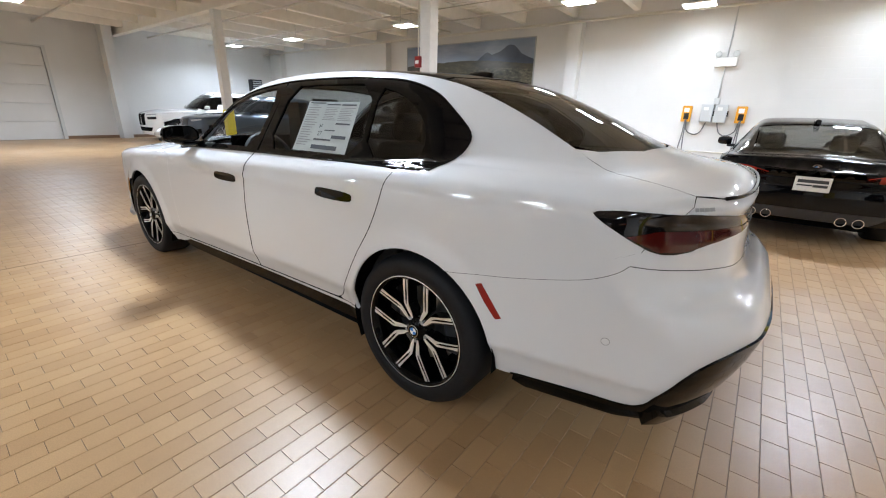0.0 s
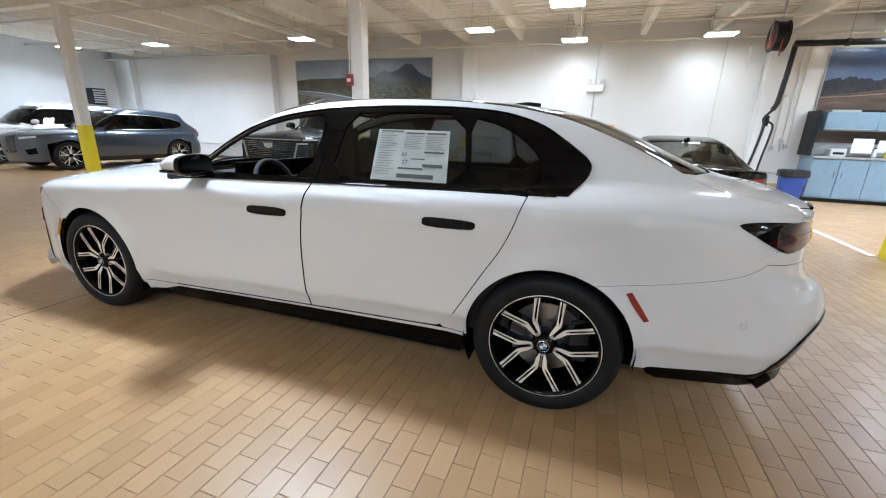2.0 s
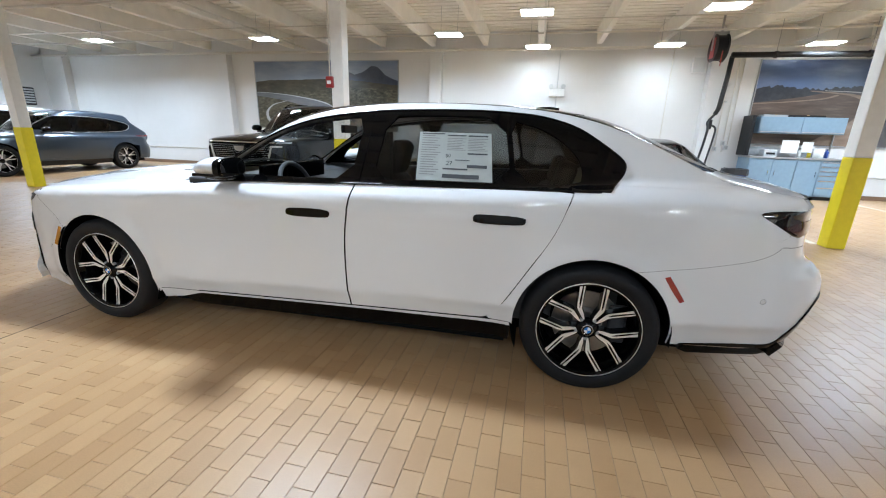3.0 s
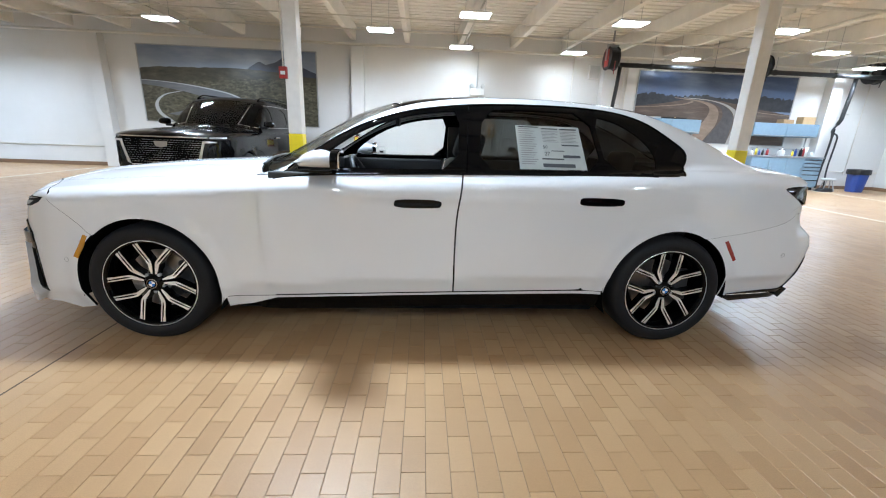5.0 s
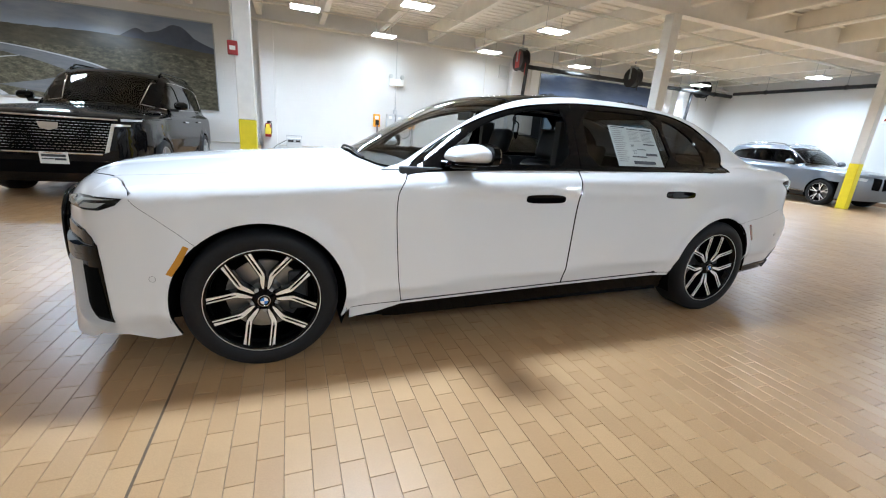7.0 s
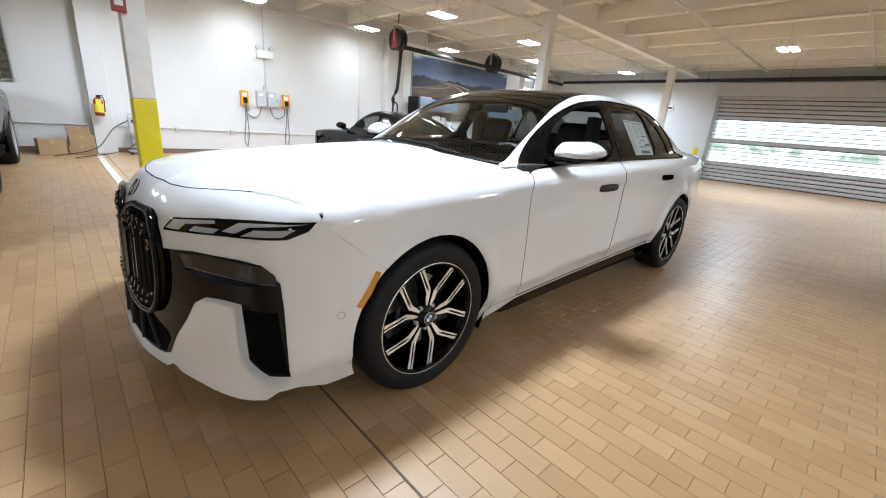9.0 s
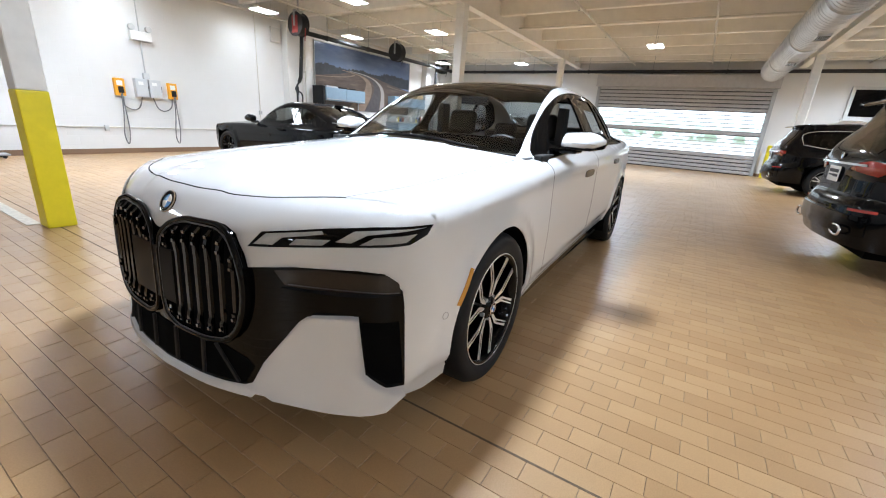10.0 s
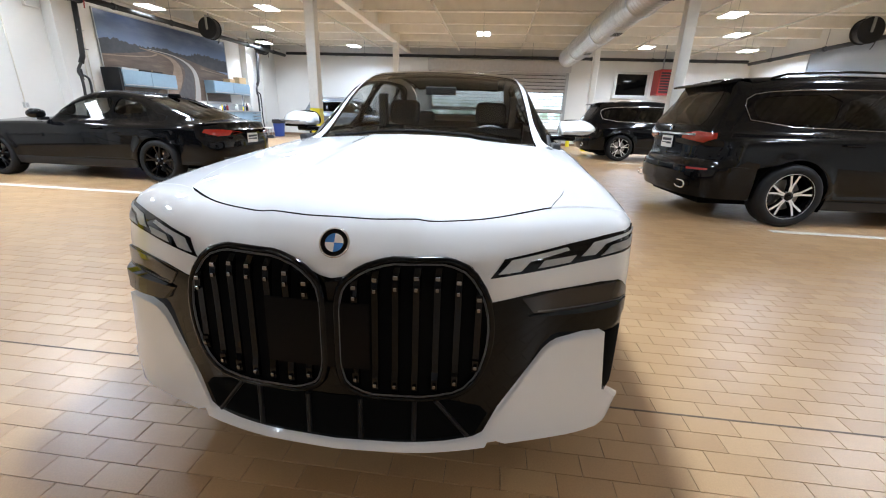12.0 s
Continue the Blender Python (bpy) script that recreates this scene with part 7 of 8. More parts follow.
mural("desert_mural", -10.9, -5.85, 1.38, 3.47, "printed wall mural of a desert road below mountains", [
    ("mountain", M1_FAR, down_to(ridge_line([(0, 0.60), (0.55, 0.66), (0.64, 0.80), (0.68, 0.845), (0.71, 0.81), (0.78, 0.86), (0.83, 0.93), (0.865, 0.915), (0.92, 0.80), (1, 0.72)], 0.004, 2), 0.5)),
    ("hill", M1_HILL, down_to(hills)),
    ("scrub", M1_SCRUB, down_to(ridge_line([(0, 0.50), (0.2, 0.55), (0.4, 0.57), (0.7, 0.62), (1, 0.60)], 0.008, 3))),
    ("scrub_slope", M1_SCRUB, down_to(ridge_line([(0, 0.05), (0.3, 0.12), (0.5, 0.20), (0.62, 0.34), (0.8, 0.48), (1, 0.52)], 0.012, 4))),
    ("road", M1_ROAD, band([(-0.02, 0.52), (0.12, 0.50), (0.3, 0.44), (0.46, 0.34), (0.50, 0.22), (0.38, 0.10), (0.28, -0.02)], [0.025, 0.04, 0.055, 0.08, 0.10, 0.13, 0.20])),
    ("road_line", M1_LINE, band([(-0.02, 0.55), (0.12, 0.535), (0.3, 0.49), (0.5, 0.40), (0.60, 0.27)], [0.003, 0.004, 0.006, 0.007, 0.006])),
    ("road_line", M1_LINE, band([(0.22, 0.42), (0.12, 0.36), (0.07, 0.25), (0.08, 0.12), (0.14, 0.0)], [0.003, 0.006, 0.009, 0.012, 0.014])),
], M1_SKY)
M2_SKY = sky_print("printed_evening_sky", (0.15, 0.21, 0.33), (0.035, 0.060, 0.14), 2.07, (0.22, 0.27, 0.36), 0.5)
M2_TREE = printed("printed_dark_treeline", [(0.3, (0.015, 0.018, 0.025)), (0.7, (0.04, 0.042, 0.05))], 6)
M2_LAND = printed("printed_brown_land", [(0.3, (0.055, 0.037, 0.028)), (0.55, (0.10, 0.070, 0.052)), (0.75, (0.17, 0.125, 0.095))], 4, (0.35, 1, 2.4))
M2_SAND = printed("printed_pale_verge", [(0.3, (0.17, 0.12, 0.085)), (0.7, (0.27, 0.20, 0.15))], 5, (0.5, 1, 1.5))
M2_ROAD = printed("printed_dusk_road", [(0.3, (0.045, 0.042, 0.045)), (0.7, (0.085, 0.08, 0.08))], 7)
M2_EDGE = plain("printed_pale_rail", (0.34, 0.32, 0.30), 0.3)
mural("evening_road_mural", 4.0, 9.15, 1.35, 3.42, "printed wall mural of a curving road at dusk", [
    ("treeline", M2_TREE, down_to(ridge_line([(0, 0.66), (0.1, 0.70), (0.25, 0.67), (0.45, 0.69), (0.6, 0.66), (0.72, 0.72), (0.85, 0.70), (1, 0.68)], 0.018, 5, 90), 0.5)),
    ("land", M2_LAND, down_to(ridge_line([(0, 0.50), (0.2, 0.57), (0.35, 0.635), (0.5, 0.63), (0.7, 0.56), (1, 0.46)], 0.003, 6))),
    ("verge", M2_SAND, band([(0.24, 0.645), (0.42, 0.60), (0.50, 0.50), (0.49, 0.30), (0.42, 0.12), (0.36, -0.02)], [0.004, 0.012, 0.026, 0.045, 0.07, 0.09])),
    ("road", M2_ROAD, band([(0.30, 0.645), (0.47, 0.605), (0.565, 0.52), (0.60, 0.38), (0.575, 0.18), (0.54, -0.02)], [0.003, 0.010, 0.020, 0.036, 0.055, 0.08])),
    ("guard_rail", M2_EDGE, band([(0.30, 0.65), (0.47, 0.625), (0.59, 0.55), (0.655, 0.42), (0.665, 0.22), (0.65, -0.01)], [0.003, 0.006, 0.012, 0.018, 0.022, 0.028])),
    ("side_track", M2_SAND, band([(0.0, 0.49), (0.15, 0.515), (0.30, 0.555), (0.36, 0.60)], [0.006, 0.006, 0.007, 0.008])),
    ("side_track", M2_SAND, band([(0.72, 0.50), (0.85, 0.47), (1.0, 0.45)], [0.004, 0.005, 0.006])),
], M2_SKY)


def bench(x0, x1, drawers_at, label):
    """A steel base cabinet run with doors, a drawer stack and a steel top."""
    y0, y1 = 11.40, YN - 0.02
    ob = thing("base_cabinet", pose((x0 + x1) / 2, y0, 0), label, "cabinet", "workbench cabinets")
    w = (x1 - x0) / 2
    d = y1 - y0
    Geo().box(-w, w, 0.0, d, 0.09, 1.0).make("body", M_BLUE, ob, bevel=0.004)
    Geo().box(-w + 0.03, w - 0.03, 0.06, d, 0.0, 0.09).make("plinth", M_BLACK, ob)
    dx = w - 0.62 if drawers_at > 0 else -w
    lo, hi = (-w, w - 0.62) if drawers_at > 0 else (-w + 0.62, w)
    n = max(2, round((hi - lo) / 0.62))
    for i in range(n):
        a, b = lo + (hi - lo) * i / n + 0.012, lo + (hi - lo) * (i + 1) / n - 0.012
        door = Geo().box(a, b, -0.02, -0.001, 0.12, 0.975).make("door", M_BLUE, ob, bevel=0.004)
        hx = b - 0.06 if i % 2 == 0 else a + 0.06
        Geo().tube([(hx, -0.02, 0.58), (hx, -0.045, 0.58), (hx, -0.045, 0.70), (hx, -0.02, 0.70)], 0.006, 6).make("handle", M_CHROME, door)
    z = 0.12
    for hgt in (0.22, 0.17, 0.13, 0.11, 0.11, 0.11):
        dr = Geo().box(dx + 0.012, dx + 0.61, -0.02, -0.001, z + 0.006, z + hgt - 0.006).make("drawer", M_BLUE, ob, bevel=0.004)
        Geo().box(dx + 0.03, dx + 0.59, -0.032, -0.02, z + hgt - 0.035, z + hgt - 0.012).make("pull_rail", M_CHROME, dr, "bright pull rail")
        z += hgt
    top = Geo().box(x0 - 0.02, x1 + 0.02, y0 - 0.04, y1, 1.002, 1.045).make("worktop", M_STAINLESS, bevel=0.006)
    tagged(top, "worn grey steel worktop on blue cabinets", "worktop")


def wall_cabinet(x0, x1, label):
    y0, y1 = 11.66, YN - 0.05
    ob = thing("wall_cabinet", pose((x0 + x1) / 2, y0, 1.62), label, "cabinet", "workbench wall cabinets")
    w, d, h = (x1 - x0) / 2, y1 - y0, 0.41
    Geo().box(-w, w, 0, d, 0, h).make("body", M_BLUE, ob, bevel=0.004)
    n = max(2, round(2 * w / 0.95))
    for i in range(n):
        a, b = -w + 2 * w * i / n + 0.01, -w + 2 * w * (i + 1) / n - 0.01
        dr = Geo().box(a, b, -0.02, -0.001, 0.03, h - 0.012).make("flap_door", M_BLUE, ob, bevel=0.004)
        Geo().box(a + 0.02, b - 0.02, -0.03, -0.02, 0.03, 0.05).make("pull_rail", M_STAINLESS, dr)
    for s in (-1, 1):
        Geo().box(*sorted((s * (w - 0.02), s * w)), d - 0.04, d, -0.58, 0).make("back_rail", M_GREY, ob)
    Geo().box(-w, w, d - 0.02, d, -0.56, -0.35).make("back_panel", M_GREY, ob)


bench(3.95, 6.15, 1, "blue-grey steel base cabinet with doors and drawers")
wall_cabinet(4.1, 6.0, "blue-grey steel wall cabinet with flap doors")
bench(7.7, 10.05, 1, "blue-grey steel base cabinet with doors and drawers")
wall_cabinet(7.75, 9.9, "blue-grey steel wall cabinet with boxes on top")
Geo().box(3.86, 3.94, 11.5, YN - 0.05, 1.05, 2.05).make("side_panel", M_BLACK, bevel=0.004)
tagged(bpy.data.objects["side_panel"], "dark panel at the end of the bench", "panel")


def carton(x, y, z, w, d, h, turn=0.0, mat=None, label="brown cardboard box with taped flaps", name="cardboard_box"):
    ob = thing(name, pose(x, y, z, 0, 0, turn), label, "box")
    Geo().box(-w / 2, w / 2, -d / 2, d / 2, 0, h).make("carton_body", mat or M_CARD, ob, bevel=0.004)
    Geo().box(-w / 2 + 0.002, w / 2 - 0.002, -0.025, 0.025, h, h + 0.001).box(-0.025, 0.025, -d / 2 - 0.001, -d / 2, h * 0.7, h).make("tape", M_TAN, ob)
    return ob


for x, y, z, w, d, h, a in ((-5.50, 11.62, 0, 0.42, 0.40, 0.30, 8), (-5.02, 11.66, 0, 0.42, 0.36, 0.19, -4), (-5.02, 11.67, 0.19, 0.40, 0.34, 0.20, 3), (-5.04, 11.68, 0.39, 0.36, 0.32, 0.17, -6)):
    carton(x, y, z, w, d, h, a)
carton(8.85, 11.80, 2.032, 0.36, 0.26, 0.12, 4)
carton(9.55, 11.82, 2.032, 0.40, 0.26, 0.22, -3, M_TAN, "open tan cardboard box")
carton(4.45, 11.84, 2.032, 0.55, 0.26, 0.05, 2, M_GREY, "flat grey tray of papers", "flat_tray")
carton(5.15, 11.82, 2.032, 0.75, 0.28, 0.045, -2, M_BLACK, "dark folded rubber mat on the cabinet", "folded_mat")


def bottle(x, y, z, r, h, mat, label):
    ob = thing("bottle", pose(x, y, z), label, "bottle")
    Geo().lathe([(0, 0), (r, 0), (r, h * 0.68), (r * 0.4, h * 0.82), (r * 0.4, h * 0.9), (0, h * 0.9)], lambda a, b, c: (a, b, c), 14).make("bottle_body", mat, ob, smooth=True)
    Geo().lathe([(0, h * 0.9), (r * 0.45, h * 0.9), (r * 0.45, h), (0, h)], lambda a, b, c: (a, b, c), 12).make("cap", M_BLACK, ob)


COLS = [M_PAPER, M_YLABEL, M_BIN, M_BLACK, M_RED, M_LIGHTGREY, M_LABEL]
for i in range(13):
    x = 7.8 + i * 0.165 + rng.uniform(-0.04, 0.04)
    bottle(x, 11.62 + rng.uniform(-0.1, 0.15), 1.046, rng.uniform(0.028, 0.05), rng.uniform(0.15, 0.30), COLS[i % 7], "small workshop bottle standing on the worktop")
for i, x in enumerate((5.2, 5.42, 5.8)):
    bottle(x, 11.75, 1.046, 0.04, 0.22, COLS[i], "small workshop bottle standing on the worktop")


def tub(x, y, z, r, h, mat, label):
    ob = thing("tub", pose(x, y, z), label, "tub")
    Geo().lathe([(0, 0), (r * 0.9, 0), (r, h), (r * 0.96, h), (r * 0.86, 0.01), (0, 0.01)], lambda a, b, c: (a, b, c), 20).make("tub_body", mat, ob, smooth=True)
    Geo().lathe([(r, h - 0.02), (r * 1.04, h - 0.02), (r * 1.04, h), (r * 0.97, h)], lambda a, b, c: (a, b, c), 20).make("rim", mat, ob)


tub(5.55, 11.62, 1.046, 0.11, 0.24, M_PAPER, "white paper towel tub on the worktop")
tub(9.7, 11.75, 1.046, 0.10, 0.30, M_PAPER, "white tub on the worktop")
tub(3.42, 11.62, 0.0, 0.15, 0.34, M_TAN, "beige plastic bucket on the floor")
paper = thing("notice_sheet", pose(4.9, 11.64, 1.30), "white paper sheet hung below the cabinet", "notice")
Geo().box(-0.19, 0.19, 0, 0.004, -0.16, 0.16).make("sheet", M_PAPER, paper)
sheet2 = thing("notice_sheet", pose(5.32, 11.70, 1.30), "grey paper sheet hung below the cabinet", "notice")
Geo().box(-0.12, 0.12, 0, 0.004, -0.13, 0.13).make("sheet", M_LABEL, sheet2)
prn = thing("label_printer", pose(4.45, 11.66, 1.046), "grey label printer on the worktop", "printer")
Geo().box(-0.15, 0.15, -0.13, 0.13, 0, 0.17).make("printer_body", M_LIGHTGREY, prn, bevel=0.02)
Geo().box(-0.10, 0.10, -0.136, -0.13, 0.05, 0.10).make("paper_slot", M_BLACK, prn)


def bin_with_bag(x, y, label):
    ob = thing("waste_bin", pose(x, y, 0), label, "bin", "blue waste bins")
    sq = lambda r: rounded([(-r, -r * 0.8), (r, -r * 0.8), (r, r * 0.8), (-r, r * 0.8)], 2)
    g = Geo()
    rings = [[(a, b, z) for a, b in sq(r)] for r, z in ((0.21, 0.0), (0.27, 0.66), (0.285, 0.66), (0.285, 0.70), (0.262, 0.70), (0.20, 0.02))]
    n = len(rings[0])
    g.add([p for r in rings for p in r], [(i * n + k, i * n + (k + 1) % n, (i + 1) * n + (k + 1) % n, (i + 1) * n + k) for i in range(5) for k in range(n)] + [tuple(range(n))[::-1], tuple(range(5 * n, 6 * n))])
    g.make("bin_body", M_BIN, ob, smooth=False)
    r2 = random.Random(int(x * 10))
    b = Geo()
    rings = []
    for r, z, wob in ((0.296, 0.56, 0.012), (0.298, 0.64, 0.008), (0.292, 0.712, 0.006), (0.25, 0.716, 0.01), (0.22, 0.64, 0.02)):
        rings.append([(a * (1 + r2.uniform(-wob, wob) * 3), c * (1 + r2.uniform(-wob, wob) * 3), z + r2.uniform(-wob, wob)) for a, c in sq(r)])
    b.add([p for r in rings for p in r], [(i * n + k, i * n + (k + 1) % n, (i + 1) * n + (k + 1) % n, (i + 1) * n + k) for i in range(4) for k in range(n)])
    b.make("bin_bag", M_BAG, ob, "crumpled black bag over the rim")


bin_with_bag(3.62, 11.28, "blue plastic waste bin with a black bag")
bin_with_bag(11.35, 11.35, "blue plastic waste bin with a black bag")


def hose_reel(x, y, z, label, red=False):
    ob = thing("hose_reel", pose(x, y, z), label, "hose reel", "overhead hose reels")
    Geo().lathe([(0.10, -0.11), (0.27, -0.11), (0.28, -0.10), (0.28, 0.10), (0.27, 0.11), (0.10, 0.11)], lambda a, b, h: (h, a, b), 28, closed=True).make("drum", M_BLACK, ob)
    for s in (-1, 1):
        Geo().lathe([(0.05, s * 0.112), (0.31, s * 0.112), (0.31, s * 0.125), (0.05, s * 0.125)], lambda a, b, h: (h, a, b), 28, closed=True).make("side_disc", M_HOSE, ob)
    Geo().box(-0.16, 0.16, -0.03, 0.03, 0.29, 0.36).box(0.14, 0.16, -0.03, 0.03, -0.05, 0.3).box(-0.16, -0.14, -0.03, 0.03, -0.05, 0.3).box(-0.02, 0.02, -0.02, 0.02, 0.36, 0.73).make("bracket", M_GREY, ob)
    Geo().tube([(0, -0.28, -0.1), (0, -0.26, -0.3), (0.02, -0.22, -0.42)], 0.012, 8).make("hose_end", M_RED if red else M_HOSE, ob, smooth=True)
    if red:
        Geo().box(-0.135, -0.127, -0.12, 0.12, -0.22, 0.22).make("red_plate", M_RED, ob, bevel=0.003)


hose_reel(2.6, 11.04, 3.52, "black overhead hose reel with a red plate", True)
hose_reel(7.0, 11.0, 3.50, "black overhead hose reel")
hose_reel(11.29, 11.74, 3.6, "black overhead hose reel")
hose_reel(6.5, -7.4, 3.55, "black overhead hose reel")


def pipe(name, pts, r, mat, label, category, n=8, clips=0.0):
    ob = thing(name, Matrix.Identity(4), label, category)
    Geo().tube(pts, r, n).make("run", mat, ob, smooth=True)
    if clips:
        a, b = Vector(pts[0]), Vector(pts[-1])
        L = (b - a).length
        k = int(L / clips)
        for i in range(k):
            c = a + (b - a) * ((i + 0.5) / k)
            d = (b - a).normalized() * 0.03
            Geo().tube([tuple(c - d), tuple(c + d)], r * 1.28, n).make("coupling", mat, ob)
            if name == "exhaust_rail":
                Geo().tube([tuple(c), (c.x, c.y, 4.23)], 0.008, 6).make("hanger_rod", M_GREY, ob)
    return ob


pipe("exhaust_rail", [(3.05, 11.42, 3.44), (12.55, 11.42, 3.44)], 0.065, M_HOSE, "black exhaust extraction rail along the wall", "extraction rail", clips=1.9)
pipe("exhaust_rail", [(12.5, 11.3, 3.52), (12.5, -7.9, 3.52)], 0.06, M_HOSE, "black exhaust extraction rail along the wall", "extraction rail", clips=2.4)
pipe("exhaust_rail", [(12.3, -7.85, 3.42), (-3.0, -7.85, 3.42)], 0.06, M_HOSE, "black exhaust extraction rail along the wall", "extraction rail", clips=2.4)


def hose_arm(x, y, label):
    """A fixed drop of black duct with two slack hoses and a hook."""
    ob = thing("extraction_hose", pose(x, y, 0), label, "hose drop", "extraction hose drops")
    Geo().tube([(0, 0, 3.44), (-0.01, 0.02, 2.9), (-0.05, 0.05, 2.2), (-0.10, 0.08, 2.05)], 0.055, 12).make("drop_tube", M_HOSE, ob, smooth=True)
    Geo().tube([tuple(p) for p in spline([(-0.10, 0.08, 2.05), (-0.24, 0.05, 1.86), (-0.22, 0.02, 1.68), (-0.28, -0.02, 1.2), (-0.42, -0.10, 0.5), (-0.50, -0.18, 0.08)], 8)], 0.03, 10).make("slack_hose", M_HOSE, ob, smooth=True)
    Geo().tube([tuple(p) for p in spline([(-0.16, 0.08, 1.80), (-0.04, 0.03, 1.7), (-0.06, 0.0, 1.4), (-0.16, -0.06, 0.7), (-0.2, -0.16, 0.08)], 8)], 0.024, 10).make("slack_hose", M_HOSE, ob, smooth=True)
    for z in (2.75, 2.35):
        Geo().box(-0.07, 0.10, 0.0, 0.03, z, z + 0.02).make("clamp", M_CHROME, ob)
    Geo().tube([(-0.16, 0.08, 1.92), (-0.16, 0.08, 1.68)], 0.04, 10).make("junction", M_BLACK, ob)


hose_arm(3.12, 11.56, "black extraction hose hanging by the pilaster")
hose_arm(10.55, 11.56, "black extraction hose hanging by the pilaster")
loops = []
for k in range(3):
    r = 0.26 - 0.03 * k
    loops += [(r * math.cos(a) + 0.02 * k, 0.6 * r * math.sin(a), 0.022 + 0.03 * k) for a in np.linspace(0, 2 * math.pi, 28, endpoint=False)]
for x, y in ((10.15, 11.18), (2.55, 11.25)):
    ob = thing("floor_hose", pose(x, y, 0), "black hose coiled on the floor", "hose")
    Geo().tube(loops, 0.02, 8).make("coil", M_HOSE, ob, smooth=True)
stool = thing("work_stool", pose(10.35, 11.30, 0.0), "low grey mechanic's stool", "stool")
Geo().lathe([(0, 0.34), (0.17, 0.34), (0.19, 0.37), (0.17, 0.41), (0, 0.41)], lambda a, b, c: (a, b, c), 20).make("seat", M_LIGHTGREY, stool, smooth=True)
for k in range(4):
    a = k * math.pi / 2 + 0.4
    Geo().tube([(0.1 * math.cos(a), 0.1 * math.sin(a), 0.34), (0.2 * math.cos(a), 0.2 * math.sin(a), 0.015)], 0.014, 8).make("leg", M_GREY, stool)

# fire alarm, extinguisher, charger trolley
fa = thing("fire_alarm_box", pose(-4.76, 5.643, 2.10), "red fire alarm pull box on a column", "fire alarm")
Geo().box(-0.06, 0.06, -0.055, 0.0, -0.085, 0.085).make("housing", M_RED, fa, bevel=0.01)
Geo().box(-0.035, 0.035, -0.062, -0.055, -0.03, 0.02).make("pull_bar", M_PAPER, fa, bevel=0.003)
Geo().tube([(0, -0.02, 0.085), (0, -0.02, 1.55)], 0.011, 8).make("conduit", M_PIPE, fa)
fx = thing("fire_extinguisher", pose(-4.64, 11.70, 0.80), "red fire extinguisher with yellow tag on a pilaster", "fire extinguisher")
Geo().lathe([(0, 0), (0.075, 0), (0.08, 0.01), (0.08, 0.30), (0.06, 0.345), (0.025, 0.365), (0, 0.365)], lambda a, b, c: (a, b, c), 20).make("cylinder", M_RED, fx, smooth=True)
Geo().lathe([(0.0815, 0.07), (0.0815, 0.24)], lambda a, b, c: (a, b, c), 20).make("label_band", M_YLABEL, fx)
Geo().box(-0.02, 0.05, -0.02, 0.02, 0.36, 0.40).box(-0.02, 0.10, -0.01, 0.01, 0.40, 0.42).make("valve", M_BLACK, fx, bevel=0.004)
Geo().tube([tuple(p) for p in spline([(0.02, -0.02, 0.38), (0.09, -0.05, 0.36), (0.095, -0.04, 0.2), (0.085, -0.03, 0.08)], 6)], 0.01, 8).make("hose", M_BLACK, fx, smooth=True)
Geo().box(-0.045, 0.045, -0.088, -0.082, 0.24, 0.33).make("tag", M_YLABEL, fx)
Geo().box(-0.03, 0.03, 0.075, 0.092, 0.1, 0.4).make("bracket", M_GREY, fx)
ch = thing("battery_charger", pose(-3.98, 11.72, 0.0), "grey battery charger on a wheeled trolley by the wall", "battery charger")
Geo().box(-0.20, 0.20, -0.12, 0.12, 0.46, 0.80).make("charger_case", M_LIGHTGREY, ch, bevel=0.012)
Geo().box(-0.17, 0.17, -0.126, -0.12, 0.68, 0.77).make("control_panel", M_GREY, ch)
Geo().box(-0.16, -0.02, -0.128, -0.126, 0.70, 0.75).box(0.04, 0.15, -0.128, -0.126, 0.70, 0.75).make("gauge", M_BLACK, ch)
Geo().tube([(-0.2, 0.02, 0.8), (-0.2, 0.02, 0.87), (0.2, 0.02, 0.87), (0.2, 0.02, 0.8)], 0.009, 8).make("carry_handle", M_GREY, ch)
Geo().box(-0.26, 0.30, -0.16, 0.16, 0.055, 0.085).make("trolley_deck", M_GREY, ch, bevel=0.006)
for s in (-1, 1):
    Geo().tube([(s * 0.18, 0.1, 0.08), (s * 0.18, 0.1, 0.48)], 0.012, 8).make("upright", M_GREY, ch)
    for a in (-1, 1):
        Geo().lathe([(0, -0.012), (0.035, -0.012), (0.035, 0.012), (0, 0.012)], lambda p, q, h: (s * 0.22 + p, a * 0.13 + h, 0.036 + q), 14).make("castor", M_BLACK, ch)
for pts in ([(-0.2, -0.1, 0.74), (-0.5, -0.22, 0.55), (-0.85, -0.5, 0.16), (-1.5, -0.75, 0.03)], [(0.1, -0.13, 0.55), (-0.1, -0.3, 0.3), (-0.5, -0.55, 0.10), (-1.2, -0.95, 0.02)]):
    Geo().tube([tuple(p) for p in spline(pts, 8)], 0.009, 8).make("charging_cable", M_HOSE, ch, smooth=True)

wu = thing("wall_unit", pose(XW, 11.05, 1.92), "black louvred unit on a bracket on the far wall", "wall unit")
Geo().box(0.06, 0.42, -0.26, 0.26, 0.0, 0.62).make("casing", M_BLACK, wu, bevel=0.03)
for k in range(6):
    Geo().box(0.42, 0.432, -0.22, 0.22, 0.06 + k * 0.09, 0.11 + k * 0.09).make("louvre", M_GREY, wu)
Geo().box(-0.005, 0.07, -0.05, 0.05, 0.1, 0.5).make("bracket", M_GREY, wu)

